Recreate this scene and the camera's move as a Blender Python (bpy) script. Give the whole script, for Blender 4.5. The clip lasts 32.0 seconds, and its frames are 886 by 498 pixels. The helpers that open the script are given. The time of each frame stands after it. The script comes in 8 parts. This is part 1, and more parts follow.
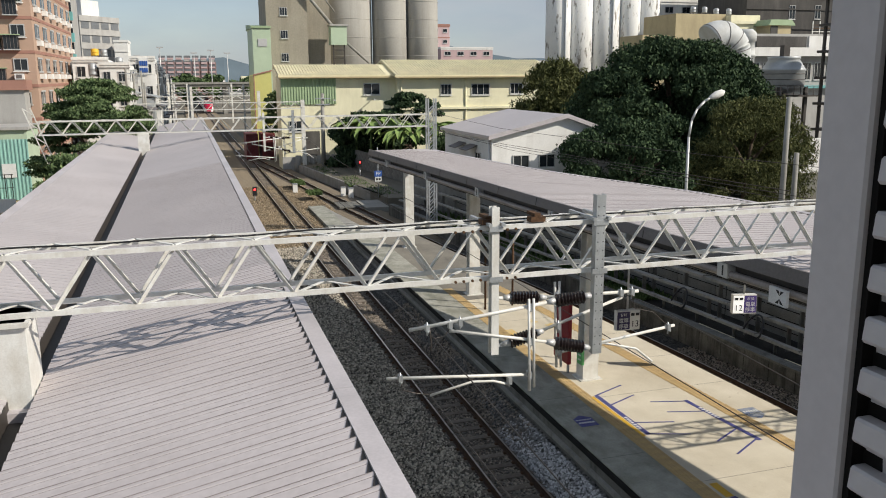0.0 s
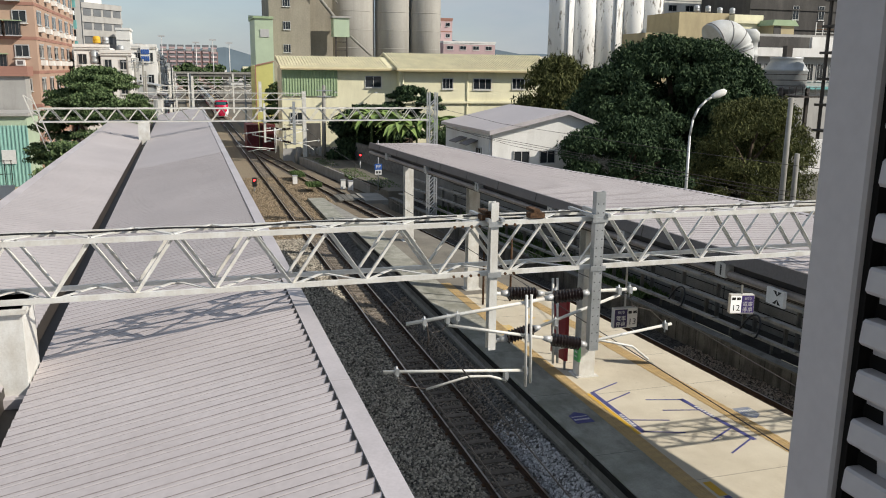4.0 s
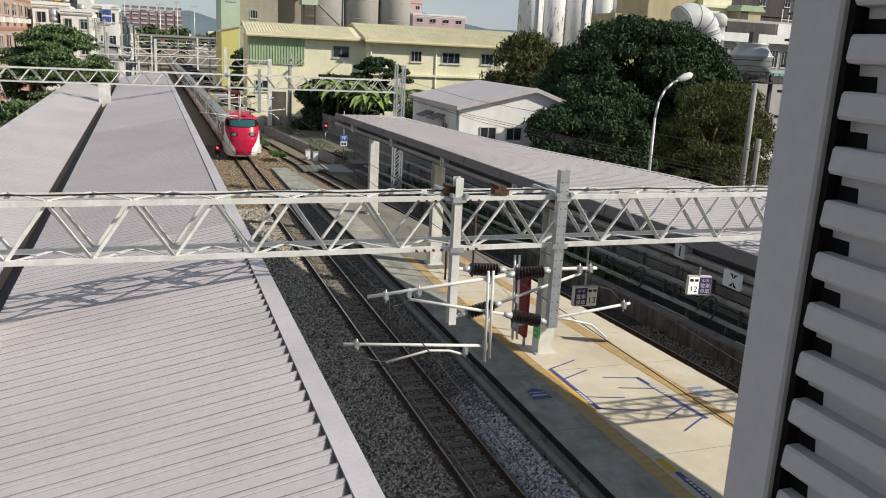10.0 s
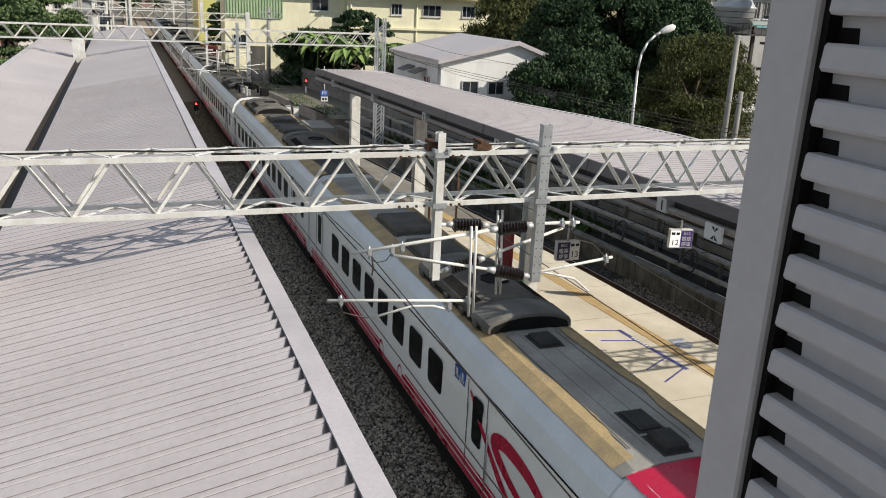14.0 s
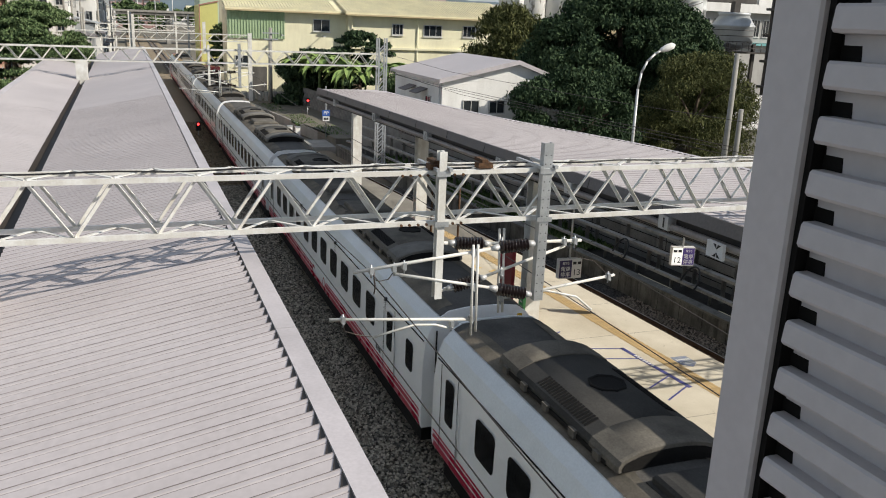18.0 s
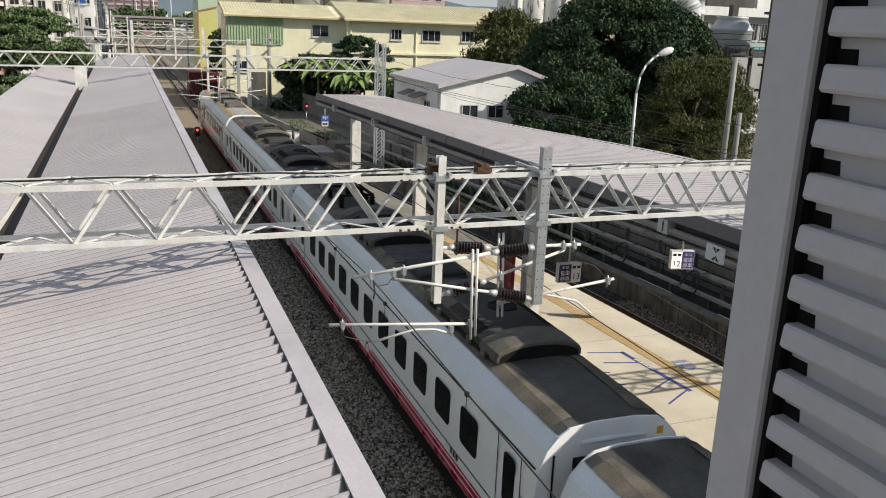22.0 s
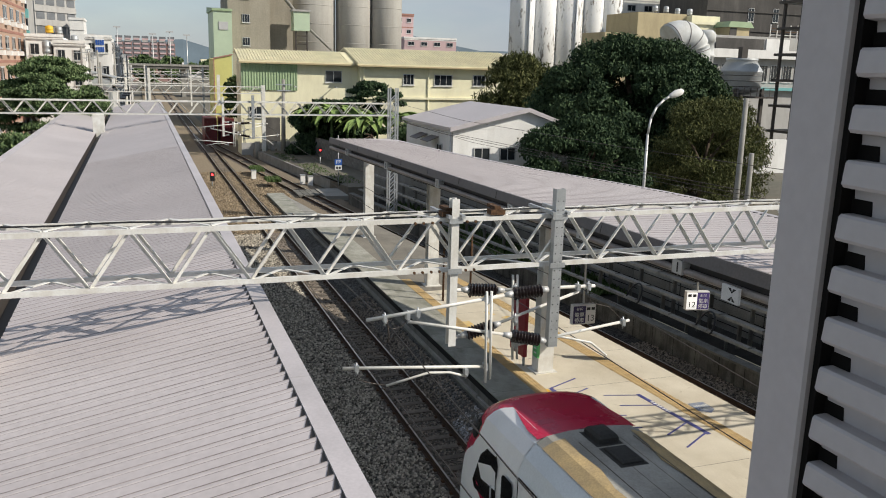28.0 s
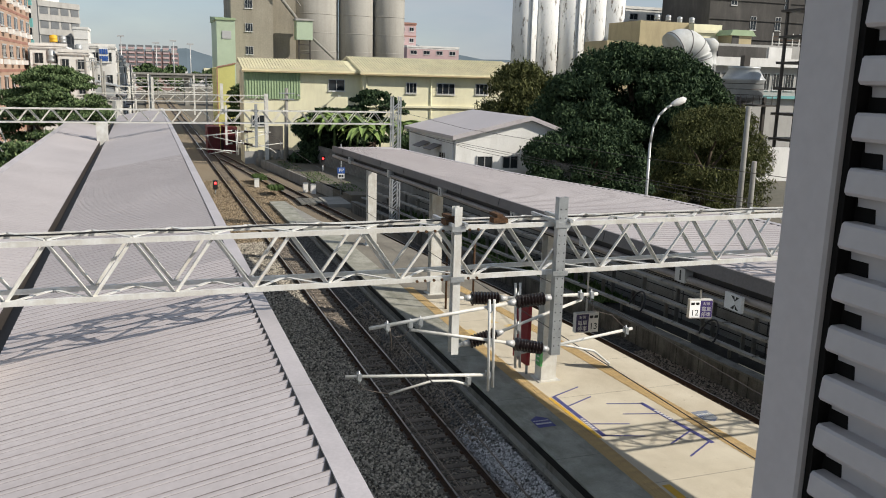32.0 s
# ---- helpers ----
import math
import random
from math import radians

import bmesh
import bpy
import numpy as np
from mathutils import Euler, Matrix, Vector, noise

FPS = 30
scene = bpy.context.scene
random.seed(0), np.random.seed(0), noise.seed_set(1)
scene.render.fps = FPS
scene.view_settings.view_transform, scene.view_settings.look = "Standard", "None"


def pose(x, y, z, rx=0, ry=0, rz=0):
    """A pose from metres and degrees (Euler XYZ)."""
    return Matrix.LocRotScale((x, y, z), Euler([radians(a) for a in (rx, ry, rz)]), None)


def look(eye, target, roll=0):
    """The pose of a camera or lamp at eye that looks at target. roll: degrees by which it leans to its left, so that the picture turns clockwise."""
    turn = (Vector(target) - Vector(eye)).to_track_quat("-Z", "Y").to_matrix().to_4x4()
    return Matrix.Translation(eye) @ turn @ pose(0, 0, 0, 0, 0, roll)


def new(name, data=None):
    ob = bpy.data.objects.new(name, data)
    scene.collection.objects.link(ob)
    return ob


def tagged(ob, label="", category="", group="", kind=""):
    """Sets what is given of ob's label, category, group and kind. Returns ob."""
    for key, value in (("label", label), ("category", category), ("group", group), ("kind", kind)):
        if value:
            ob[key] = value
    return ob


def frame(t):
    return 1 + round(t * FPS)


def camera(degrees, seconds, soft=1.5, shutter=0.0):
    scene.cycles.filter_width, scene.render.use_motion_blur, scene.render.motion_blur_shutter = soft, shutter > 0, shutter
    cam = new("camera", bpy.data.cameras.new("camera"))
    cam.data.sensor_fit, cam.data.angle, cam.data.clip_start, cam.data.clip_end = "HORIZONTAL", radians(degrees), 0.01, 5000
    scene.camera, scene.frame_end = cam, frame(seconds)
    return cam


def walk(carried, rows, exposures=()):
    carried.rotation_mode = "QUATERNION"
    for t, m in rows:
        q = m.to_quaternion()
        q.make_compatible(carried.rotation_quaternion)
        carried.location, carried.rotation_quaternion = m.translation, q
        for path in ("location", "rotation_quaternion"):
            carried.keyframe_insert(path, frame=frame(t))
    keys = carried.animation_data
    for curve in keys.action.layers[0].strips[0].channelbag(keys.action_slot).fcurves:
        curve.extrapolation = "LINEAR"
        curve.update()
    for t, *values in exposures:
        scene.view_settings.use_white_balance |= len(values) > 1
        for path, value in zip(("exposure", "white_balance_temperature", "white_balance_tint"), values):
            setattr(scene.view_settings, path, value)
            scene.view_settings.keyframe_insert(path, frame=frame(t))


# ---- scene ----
cam = camera(56.23, 32.0, soft=1.0, shutter=0.06)
PATH = [
    (0, (-7.3120, 0.0000, 9.934), (-1.538, 18.713, 5.872), -0.38),
    (0.5, (-7.3120, 0.0000, 9.934), (-1.534, 18.710, 5.865), -0.38),
    (1, (-7.3121, 0.0001, 9.934), (-1.521, 18.706, 5.864), -0.37),
    (1.5, (-7.3121, 0.0001, 9.934), (-1.521, 18.706, 5.864), -0.37),
    (2, (-7.3122, 0.0001, 9.934), (-1.521, 18.705, 5.863), -0.38),
    (2.5, (-7.3122, 0.0002, 9.934), (-1.511, 18.702, 5.860), -0.28),
    (3, (-7.3122, 0.0002, 9.934), (-1.500, 18.696, 5.847), -0.05),
    (3.5, (-7.3123, 0.0003, 9.934), (-1.493, 18.692, 5.838), 0.32),
    (5.5, (-7.3125, 0.0005, 9.934), (-1.506, 18.585, 5.363), 1.69),
    (6, (-7.3126, 0.0005, 9.934), (-1.397, 18.555, 5.382), 2.00),
    (6.5, (-7.3117, -0.0003, 9.934), (-1.258, 18.539, 5.501), 2.08),
    (7, (-7.3108, -0.0011, 9.934), (-1.155, 18.538, 5.644), 2.07),
    (7.5, (-7.3100, -0.0018, 9.934), (-1.110, 18.538, 5.713), 2.07),
    (8, (-7.3091, -0.0026, 9.934), (-1.076, 18.519, 5.682), 2.18),
    (8.5, (-7.3082, -0.0034, 9.934), (-1.018, 18.474, 5.571), 2.36),
    (9, (-7.3074, -0.0042, 9.934), (-0.919, 18.405, 5.429), 2.49),
    (9.5, (-7.3074, -0.0042, 9.934), (-0.816, 18.339, 5.308), 2.68),
    (10, (-7.3074, -0.0042, 9.934), (-0.703, 18.262, 5.168), 2.92),
    (10.5, (-7.3074, -0.0042, 9.934), (-0.561, 18.152, 4.951), 3.16),
    (11, (-7.3074, -0.0042, 9.934), (-0.425, 18.010, 4.632), 3.22),
    (11.5, (-7.3074, -0.0042, 9.934), (-0.364, 17.889, 4.310), 3.15),
    (12, (-7.3074, -0.0042, 9.934), (-0.351, 17.817, 4.101), 2.95),
    (12.5, (-7.3074, -0.0042, 9.934), (-0.342, 17.772, 3.977), 2.86),
    (13, (-7.3074, -0.0042, 9.934), (-0.343, 17.752, 3.916), 2.80),
    (13.5, (-7.3076, -0.0040, 9.934), (-0.343, 17.776, 3.988), 2.79),
    (14, (-7.3078, -0.0038, 9.934), (-0.369, 17.842, 4.157), 2.74),
    (14.5, (-7.3081, -0.0036, 9.934), (-0.372, 17.887, 4.293), 2.68),
    (16.5, (-7.3090, -0.0027, 9.934), (-0.400, 17.985, 4.576), 2.42),
    (17, (-7.3093, -0.0025, 9.934), (-0.403, 17.991, 4.592), 2.39),
    (17.5, (-7.3095, -0.0022, 9.934), (-0.398, 17.991, 4.599), 2.42),
    (18, (-7.3098, -0.0020, 9.934), (-0.385, 17.982, 4.585), 2.42),
    (18.5, (-7.3100, -0.0018, 9.934), (-0.400, 17.991, 4.593), 2.29),
    (19, (-7.3103, -0.0016, 9.934), (-0.426, 18.022, 4.664), 2.23),
    (19.5, (-7.3100, -0.0018, 9.934), (-0.448, 18.063, 4.779), 2.24),
    (20, (-7.3098, -0.0020, 9.934), (-0.434, 18.068, 4.815), 2.23),
    (20.5, (-7.3096, -0.0022, 9.934), (-0.403, 18.041, 4.762), 2.21),
    (21, (-7.3094, -0.0024, 9.934), (-0.377, 18.018, 4.717), 2.19),
    (21.5, (-7.3092, -0.0026, 9.934), (-0.369, 18.009, 4.698), 2.17),
    (22, (-7.3090, -0.0028, 9.934), (-0.365, 18.006, 4.693), 2.20),
    (22.5, (-7.3087, -0.0030, 9.934), (-0.364, 18.005, 4.690), 2.21),
    (23, (-7.3085, -0.0032, 9.934), (-0.364, 18.007, 4.699), 2.17),
    (23.5, (-7.3090, -0.0027, 9.934), (-0.384, 18.026, 4.738), 2.17),
    (24, (-7.3094, -0.0023, 9.934), (-0.417, 18.060, 4.812), 2.12),
    (24.5, (-7.3099, -0.0019, 9.934), (-0.452, 18.096, 4.892), 2.05),
    (25, (-7.3104, -0.0015, 9.934), (-0.501, 18.124, 4.924), 1.95),
    (25.5, (-7.3108, -0.0011, 9.934), (-0.546, 18.154, 4.973), 1.83),
    (27.5, (-7.3183, 0.0057, 9.934), (-0.615, 18.340, 5.600), 1.57),
    (28, (-7.3201, 0.0074, 9.934), (-0.615, 18.361, 5.670), 1.58),
    (28.5, (-7.3201, 0.0074, 9.934), (-0.639, 18.374, 5.688), 1.56),
    (29, (-7.3201, 0.0074, 9.934), (-0.638, 18.378, 5.707), 1.56),
    (29.5, (-7.3201, 0.0074, 9.934), (-0.630, 18.382, 5.737), 1.53),
    (30, (-7.3201, 0.0074, 9.934), (-0.631, 18.390, 5.772), 1.49),
    (30.5, (-7.3201, 0.0074, 9.934), (-0.646, 18.405, 5.811), 1.50),
    (31, (-7.3201, 0.0074, 9.934), (-0.664, 18.416, 5.833), 1.48),
    (31.5, (-7.3201, 0.0074, 9.934), (-0.678, 18.425, 5.852), 1.44),
    (32, (-7.3201, 0.0074, 9.934), (-0.666, 18.423, 5.861), 1.51),
]
walk(cam, [(t, look(eye, target, roll)) for t, eye, target, roll in PATH], [(0.0, 0.09), (9.0, 0.10), (12.5, 0.21), (25.0, 0.18), (28.0, 0.11), (32.0, 0.11)])

# ---- light: low sun from behind and to the side, clear pale sky ----
SUN_WAY = Vector((-1.2, 0.8, -1.0)).normalized()
world = bpy.data.worlds.new("sky")
scene.world = world
world.use_nodes = True
wn = world.node_tree
wn.nodes.clear()
w_out = wn.nodes.new("ShaderNodeOutputWorld")
w_bg = wn.nodes.new("ShaderNodeBackground")
w_sky = wn.nodes.new("ShaderNodeTexSky")
w_sky.sky_type = "NISHITA"
w_sky.sun_disc = False
w_sky.sun_elevation = math.asin(-SUN_WAY.z)
w_sky.sun_rotation = math.atan2(-SUN_WAY.x, -SUN_WAY.y)
w_sky.air_density = 1.0
w_sky.dust_density = 0.35
w_sky.ozone_density = 1.2
w_bg.inputs["Strength"].default_value = 0.125
# thin veils of cloud over the whole sky
w_tc = wn.nodes.new("ShaderNodeTexCoord")
w_map = wn.nodes.new("ShaderNodeMapping")
w_map.inputs["Scale"].default_value = (1.6, 1.6, 5.0)
w_noise = wn.nodes.new("ShaderNodeTexNoise")
w_noise.inputs["Scale"].default_value = 1.7
w_noise.inputs["Detail"].default_value = 7
w_noise.inputs["Roughness"].default_value = 0.55
w_range = wn.nodes.new("ShaderNodeMapRange")
w_range.inputs["From Min"].default_value, w_range.inputs["From Max"].default_value = 0.35, 0.72
w_range.inputs["To Min"].default_value, w_range.inputs["To Max"].default_value = 0.6, 0.92
w_mix = wn.nodes.new("ShaderNodeMix")
w_mix.data_type = "RGBA"
w_mix.inputs["B"].default_value = (2.55, 2.98, 3.62, 1)
wn.links.new(w_tc.outputs["Generated"], w_map.inputs["Vector"])
wn.links.new(w_map.outputs["Vector"], w_noise.inputs["Vector"])
wn.links.new(w_noise.outputs["Fac"], w_range.inputs["Value"])
wn.links.new(w_range.outputs["Result"], w_mix.inputs["Factor"])
wn.links.new(w_sky.outputs[0], w_mix.inputs["A"])
w_noise2 = wn.nodes.new("ShaderNodeTexNoise")
w_noise2.inputs["Scale"].default_value = 2.6
w_noise2.inputs["Detail"].default_value = 6
w_noise2.inputs["Roughness"].default_value = 0.5
w_range2 = wn.nodes.new("ShaderNodeMapRange")
w_range2.inputs["From Min"].default_value, w_range2.inputs["From Max"].default_value = 0.50, 0.70
w_range2.inputs["To Max"].default_value = 0.65
w_mix2 = wn.nodes.new("ShaderNodeMix")
w_mix2.data_type = "RGBA"
w_mix2.inputs["B"].default_value = (3.75, 3.95, 4.2, 1)
wn.links.new(w_map.outputs["Vector"], w_noise2.inputs["Vector"])
wn.links.new(w_noise2.outputs["Fac"], w_range2.inputs["Value"])
wn.links.new(w_range2.outputs["Result"], w_mix2.inputs["Factor"])
wn.links.new(w_mix.outputs["Result"], w_mix2.inputs["A"])
wn.links.new(w_mix2.outputs["Result"], w_bg.inputs[0])
wn.links.new(w_bg.outputs[0], w_out.inputs[0])
sun_data = bpy.data.lights.new("sun", "SUN")
sun_data.energy = 4.8
sun_data.angle = radians(0.5)
sun_data.color = (1.0, 0.93, 0.82)
sun = new("sun", sun_data)
sun.matrix_world = look((30, -20, 40), Vector((30, -20, 40)) + SUN_WAY)
scene.view_settings.exposure = 0.0

# ---- materials ----
def make_mat(name, base, rough=0.7, metal=0.0, var=0.12, scale=3.0, fine=60.0, bump=0.15, tint=None, bump_scale=None, stripes=None, rnd=0.0, dist=0.01):
    """Principled surface with large stains, fine grain and relief. tint: a second colour for the stains. rnd: change from piece to piece."""
    m = bpy.data.materials.new(name)
    m.use_nodes = True
    nt = m.node_tree
    b = nt.nodes["Principled BSDF"]
    b.inputs["Metallic"].default_value = metal
    if rough >= 0.7:
        b.inputs["Specular IOR Level"].default_value = 0.2
    tc = nt.nodes.new("ShaderNodeTexCoord")
    n1 = nt.nodes.new("ShaderNodeTexNoise")
    n1.inputs["Scale"].default_value = scale
    n1.inputs["Detail"].default_value = 6
    n1.inputs["Roughness"].default_value = 0.6
    n2 = nt.nodes.new("ShaderNodeTexNoise")
    n2.inputs["Scale"].default_value = fine
    n2.inputs["Detail"].default_value = 3
    for n in (n1, n2):
        nt.links.new(tc.outputs["Object"], n.inputs["Vector"])
    ramp = nt.nodes.new("ShaderNodeValToRGB")
    ramp.color_ramp.elements[0].position, ramp.color_ramp.elements[1].position = 0.35, 0.68
    second = tint or tuple(c * (1 - 2.2 * var) for c in base)
    ramp.color_ramp.elements[0].color = (*second, 1)
    ramp.color_ramp.elements[1].color = (*base, 1)
    nt.links.new(n1.outputs["Fac"], ramp.inputs["Fac"])
    mix = nt.nodes.new("ShaderNodeMix")
    mix.data_type, mix.blend_type = "RGBA", "MULTIPLY"
    mix.inputs["Factor"].default_value = 1.0
    nt.links.new(ramp.outputs["Color"], mix.inputs["A"])
    rng = nt.nodes.new("ShaderNodeMapRange")
    rng.inputs["From Min"].default_value, rng.inputs["From Max"].default_value = 0.3, 0.7
    rng.inputs["To Min"].default_value, rng.inputs["To Max"].default_value = 1 - 1.3 * var, 1 + 0.6 * var
    nt.links.new(n2.outputs["Fac"], rng.inputs["Value"])
    last = rng.outputs["Result"]
    if rnd:
        oi = nt.nodes.new("ShaderNodeObjectInfo")
        r2 = nt.nodes.new("ShaderNodeMapRange")
        r2.inputs["To Min"].default_value, r2.inputs["To Max"].default_value = 1 - rnd, 1 + rnd
        nt.links.new(oi.outputs["Random"], r2.inputs["Value"])
        mu = nt.nodes.new("ShaderNodeMath")
        mu.operation = "MULTIPLY"
        nt.links.new(last, mu.inputs[0])
        nt.links.new(r2.outputs["Result"], mu.inputs[1])
        last = mu.outputs[0]
    nt.links.new(last, mix.inputs["B"])
    nt.links.new(mix.outputs["Result"], b.inputs["Base Color"])
    r3 = nt.nodes.new("ShaderNodeMapRange")
    r3.inputs["To Min"].default_value, r3.inputs["To Max"].default_value = max(0.02, rough - 0.12), min(1, rough + 0.12)
    nt.links.new(n1.outputs["Fac"], r3.inputs["Value"])
    nt.links.new(r3.outputs["Result"], b.inputs["Roughness"])
    if bump:
        bp = nt.nodes.new("ShaderNodeBump")
        bp.inputs["Strength"].default_value = bump
        bp.inputs["Distance"].default_value = dist
        nt.links.new(n2.outputs["Fac"], bp.inputs["Height"])
        nt.links.new(bp.outputs["Normal"], b.inputs["Normal"])
    return m


def streaked(m, amount=0.35, scale=(1.5, 1.5, 0.12), dark=(0.25, 0.22, 0.18), low=0.48):
    """Adds rain streaks that run down to a material."""
    nt = m.node_tree
    b = nt.nodes["Principled BSDF"]
    old = b.inputs["Base Color"].links[0].from_socket
    tc = nt.nodes.new("ShaderNodeTexCoord")
    mp = nt.nodes.new("ShaderNodeMapping")
    mp.inputs["Scale"].default_value = scale
    n = nt.nodes.new("ShaderNodeTexNoise")
    n.inputs["Scale"].default_value = 1.0
    n.inputs["Detail"].default_value = 8
    n.inputs["Roughness"].default_value = 0.7
    nt.links.new(tc.outputs["Object"], mp.inputs["Vector"])
    nt.links.new(mp.outputs["Vector"], n.inputs["Vector"])
    r = nt.nodes.new("ShaderNodeMapRange")
    r.inputs["From Min"].default_value, r.inputs["From Max"].default_value = low, min(0.8, low + 0.24 if low < 0.5 else low + 0.06)
    r.inputs["To Max"].default_value = amount
    nt.links.new(n.outputs["Fac"], r.inputs["Value"])
    mix = nt.nodes.new("ShaderNodeMix")
    mix.data_type = "RGBA"
    mix.inputs["B"].default_value = (*dark, 1)
    nt.links.new(r.outputs["Result"], mix.inputs["Factor"])
    nt.links.new(old, mix.inputs["A"])
    nt.links.new(mix.outputs["Result"], b.inputs["Base Color"])
    return m


def stone_mat(name, stone, dust, size=22.0, split_y=None, dust2=None):
    """Loose stones: cells with their own greys, dust in between, relief."""
    m = bpy.data.materials.new(name)
    m.use_nodes = True
    nt = m.node_tree
    b = nt.nodes["Principled BSDF"]
    b.inputs["Roughness"].default_value = 0.95
    b.inputs["Specular IOR Level"].default_value = 0.15
    tc = nt.nodes.new("ShaderNodeTexCoord")
    v = nt.nodes.new("ShaderNodeTexVoronoi")
    v.inputs["Scale"].default_value = size
    nz = nt.nodes.new("ShaderNodeTexNoise")
    nz.inputs["Scale"].default_value = 0.9
    nz.inputs["Detail"].default_value = 7
    nt.links.new(tc.outputs["Object"], v.inputs["Vector"])
    nt.links.new(tc.outputs["Object"], nz.inputs["Vector"])
    sep = nt.nodes.new("ShaderNodeSeparateColor")
    nt.links.new(v.outputs["Color"], sep.inputs[0])
    r = nt.nodes.new("ShaderNodeValToRGB")
    r.color_ramp.elements[0].color = (*[c * 0.18 for c in stone], 1)
    r.color_ramp.elements[1].color = (*[min(1, c * 2.1) for c in stone], 1)
    nt.links.new(sep.outputs[0], r.inputs["Fac"])
    mix = nt.nodes.new("ShaderNodeMix")
    mix.data_type = "RGBA"
    mix.inputs["B"].default_value = (*dust, 1)
    f = nt.nodes.new("ShaderNodeMapRange")
    f.inputs["From Min"].default_value, f.inputs["From Max"].default_value = 0.4, 0.7
    f.inputs["To Max"].default_value = 0.6
    nt.links.new(nz.outputs["Fac"], f.inputs["Value"])
    nt.links.new(f.outputs["Result"], mix.inputs["Factor"])
    nt.links.new(r.outputs["Color"], mix.inputs["A"])
    out = mix.outputs["Result"]
    if split_y is not None:
        geo = nt.nodes.new("ShaderNodeSeparateXYZ")
        nt.links.new(tc.outputs["Object"], geo.inputs[0])
        ad = nt.nodes.new("ShaderNodeMath")
        ad.operation = "MULTIPLY_ADD"
        ad.inputs[1].default_value, ad.inputs[2].default_value = 5.0, -2.5
        nt.links.new(nz.outputs["Fac"], ad.inputs[0])
        su = nt.nodes.new("ShaderNodeMath")
        nt.links.new(geo.outputs["Y"], su.inputs[0])
        nt.links.new(ad.outputs[0], su.inputs[1])
        g = nt.nodes.new("ShaderNodeMapRange")
        g.inputs["From Min"].default_value, g.inputs["From Max"].default_value = split_y - 1.2, split_y + 1.2
        nt.links.new(su.outputs[0], g.inputs["Value"])
        far = nt.nodes.new("ShaderNodeMix")
        far.data_type, far.blend_type = "RGBA", "MIX"
        far.inputs["B"].default_value = (*dust2, 1)
        g2 = nt.nodes.new("ShaderNodeMath")
        g2.operation = "MULTIPLY"
        g2.inputs[1].default_value = 0.75
        nt.links.new(g.outputs["Result"], g2.inputs[0])
        nt.links.new(g2.outputs[0], far.inputs["Factor"])
        nt.links.new(out, far.inputs["A"])
        out = far.outputs["Result"]
    nt.links.new(out, b.inputs["Base Color"])
    bp = nt.nodes.new("ShaderNodeBump")
    bp.inputs["Strength"].default_value = 1.0
    bp.inputs["Distance"].default_value = 0.03
    bp.invert = True
    nt.links.new(v.outputs["Distance"], bp.inputs["Height"])
    nt.links.new(bp.outputs["Normal"], b.inputs["Normal"])
    return m


def glass_mat(name, base, rough=0.08, ior=1.5):
    m = bpy.data.materials.new(name)
    m.use_nodes = True
    b = m.node_tree.nodes["Principled BSDF"]
    b.inputs["Base Color"].default_value = (*base, 1)
    b.inputs["Roughness"].default_value = rough
    b.inputs["IOR"].default_value = ior
    return m


def glow_mat(name, base, strength):
    m = bpy.data.materials.new(name)
    m.use_nodes = True
    b = m.node_tree.nodes["Principled BSDF"]
    b.inputs["Base Color"].default_value = (*base, 1)
    b.inputs["Emission Color"].default_value = (*base, 1)
    b.inputs["Emission Strength"].default_value = strength
    return m


def leaf_mat(name, c1, c2):
    m = bpy.data.materials.new(name)
    m.use_nodes = True
    nt = m.node_tree
    b = nt.nodes["Principled BSDF"]
    b.inputs["Roughness"].default_value = 0.9
    b.inputs["Specular IOR Level"].default_value = 0.15
    g = nt.nodes.new("ShaderNodeNewGeometry")
    r = nt.nodes.new("ShaderNodeValToRGB")
    r.color_ramp.elements[0].color, r.color_ramp.elements[1].color = (*c1, 1), (*c2, 1)
    nt.links.new(g.outputs["Random Per Island"], r.inputs["Fac"])
    nt.links.new(r.outputs["Color"], b.inputs["Base Color"])
    return m


M = {}
M["roof"] = make_mat("mauve_roof_steel", (0.52, 0.475, 0.475), 0.42, 0.0, 0.06, 0.35, 14, 0.04, tint=(0.45, 0.405, 0.40))
# Slightly darker, greyer version of the roof steel.
M["roofgreyer"] = make_mat("greyer_roof_steel", (0.44, 0.405, 0.405), 0.45, 0.0, 0.06, 0.3, 14, 0.04, tint=(0.37, 0.338, 0.338))
M["flash"] = make_mat("roof_flashing", (0.53, 0.49, 0.50), 0.4, 0.0, 0.06, 0.8, 30, 0.03, tint=(0.40, 0.37, 0.375))
M["trough"] = streaked(make_mat("dirty_trough_concrete", (0.36, 0.35, 0.32), 0.9, 0.0, 0.12, 1.0, 25, 0.2), 0.5, (2, 2, 0.2), (0.06, 0.055, 0.05))
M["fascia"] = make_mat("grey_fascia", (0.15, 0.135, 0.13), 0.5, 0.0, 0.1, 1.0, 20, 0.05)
M["eavespipe"] = make_mat("dull_brown_pipe", (0.34, 0.30, 0.27), 0.45, 0.0, 0.12, 1.2, 20, 0.05, tint=(0.22, 0.19, 0.17))
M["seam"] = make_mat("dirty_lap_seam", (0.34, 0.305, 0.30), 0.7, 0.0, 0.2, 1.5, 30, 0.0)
# Deck colour carries the black shadow that lies on it.
M["deckdark"] = make_mat("shaded_deck", (0.07, 0.066, 0.06), 0.9, 0.0, 0.2, 1.5, 25, 0.15)
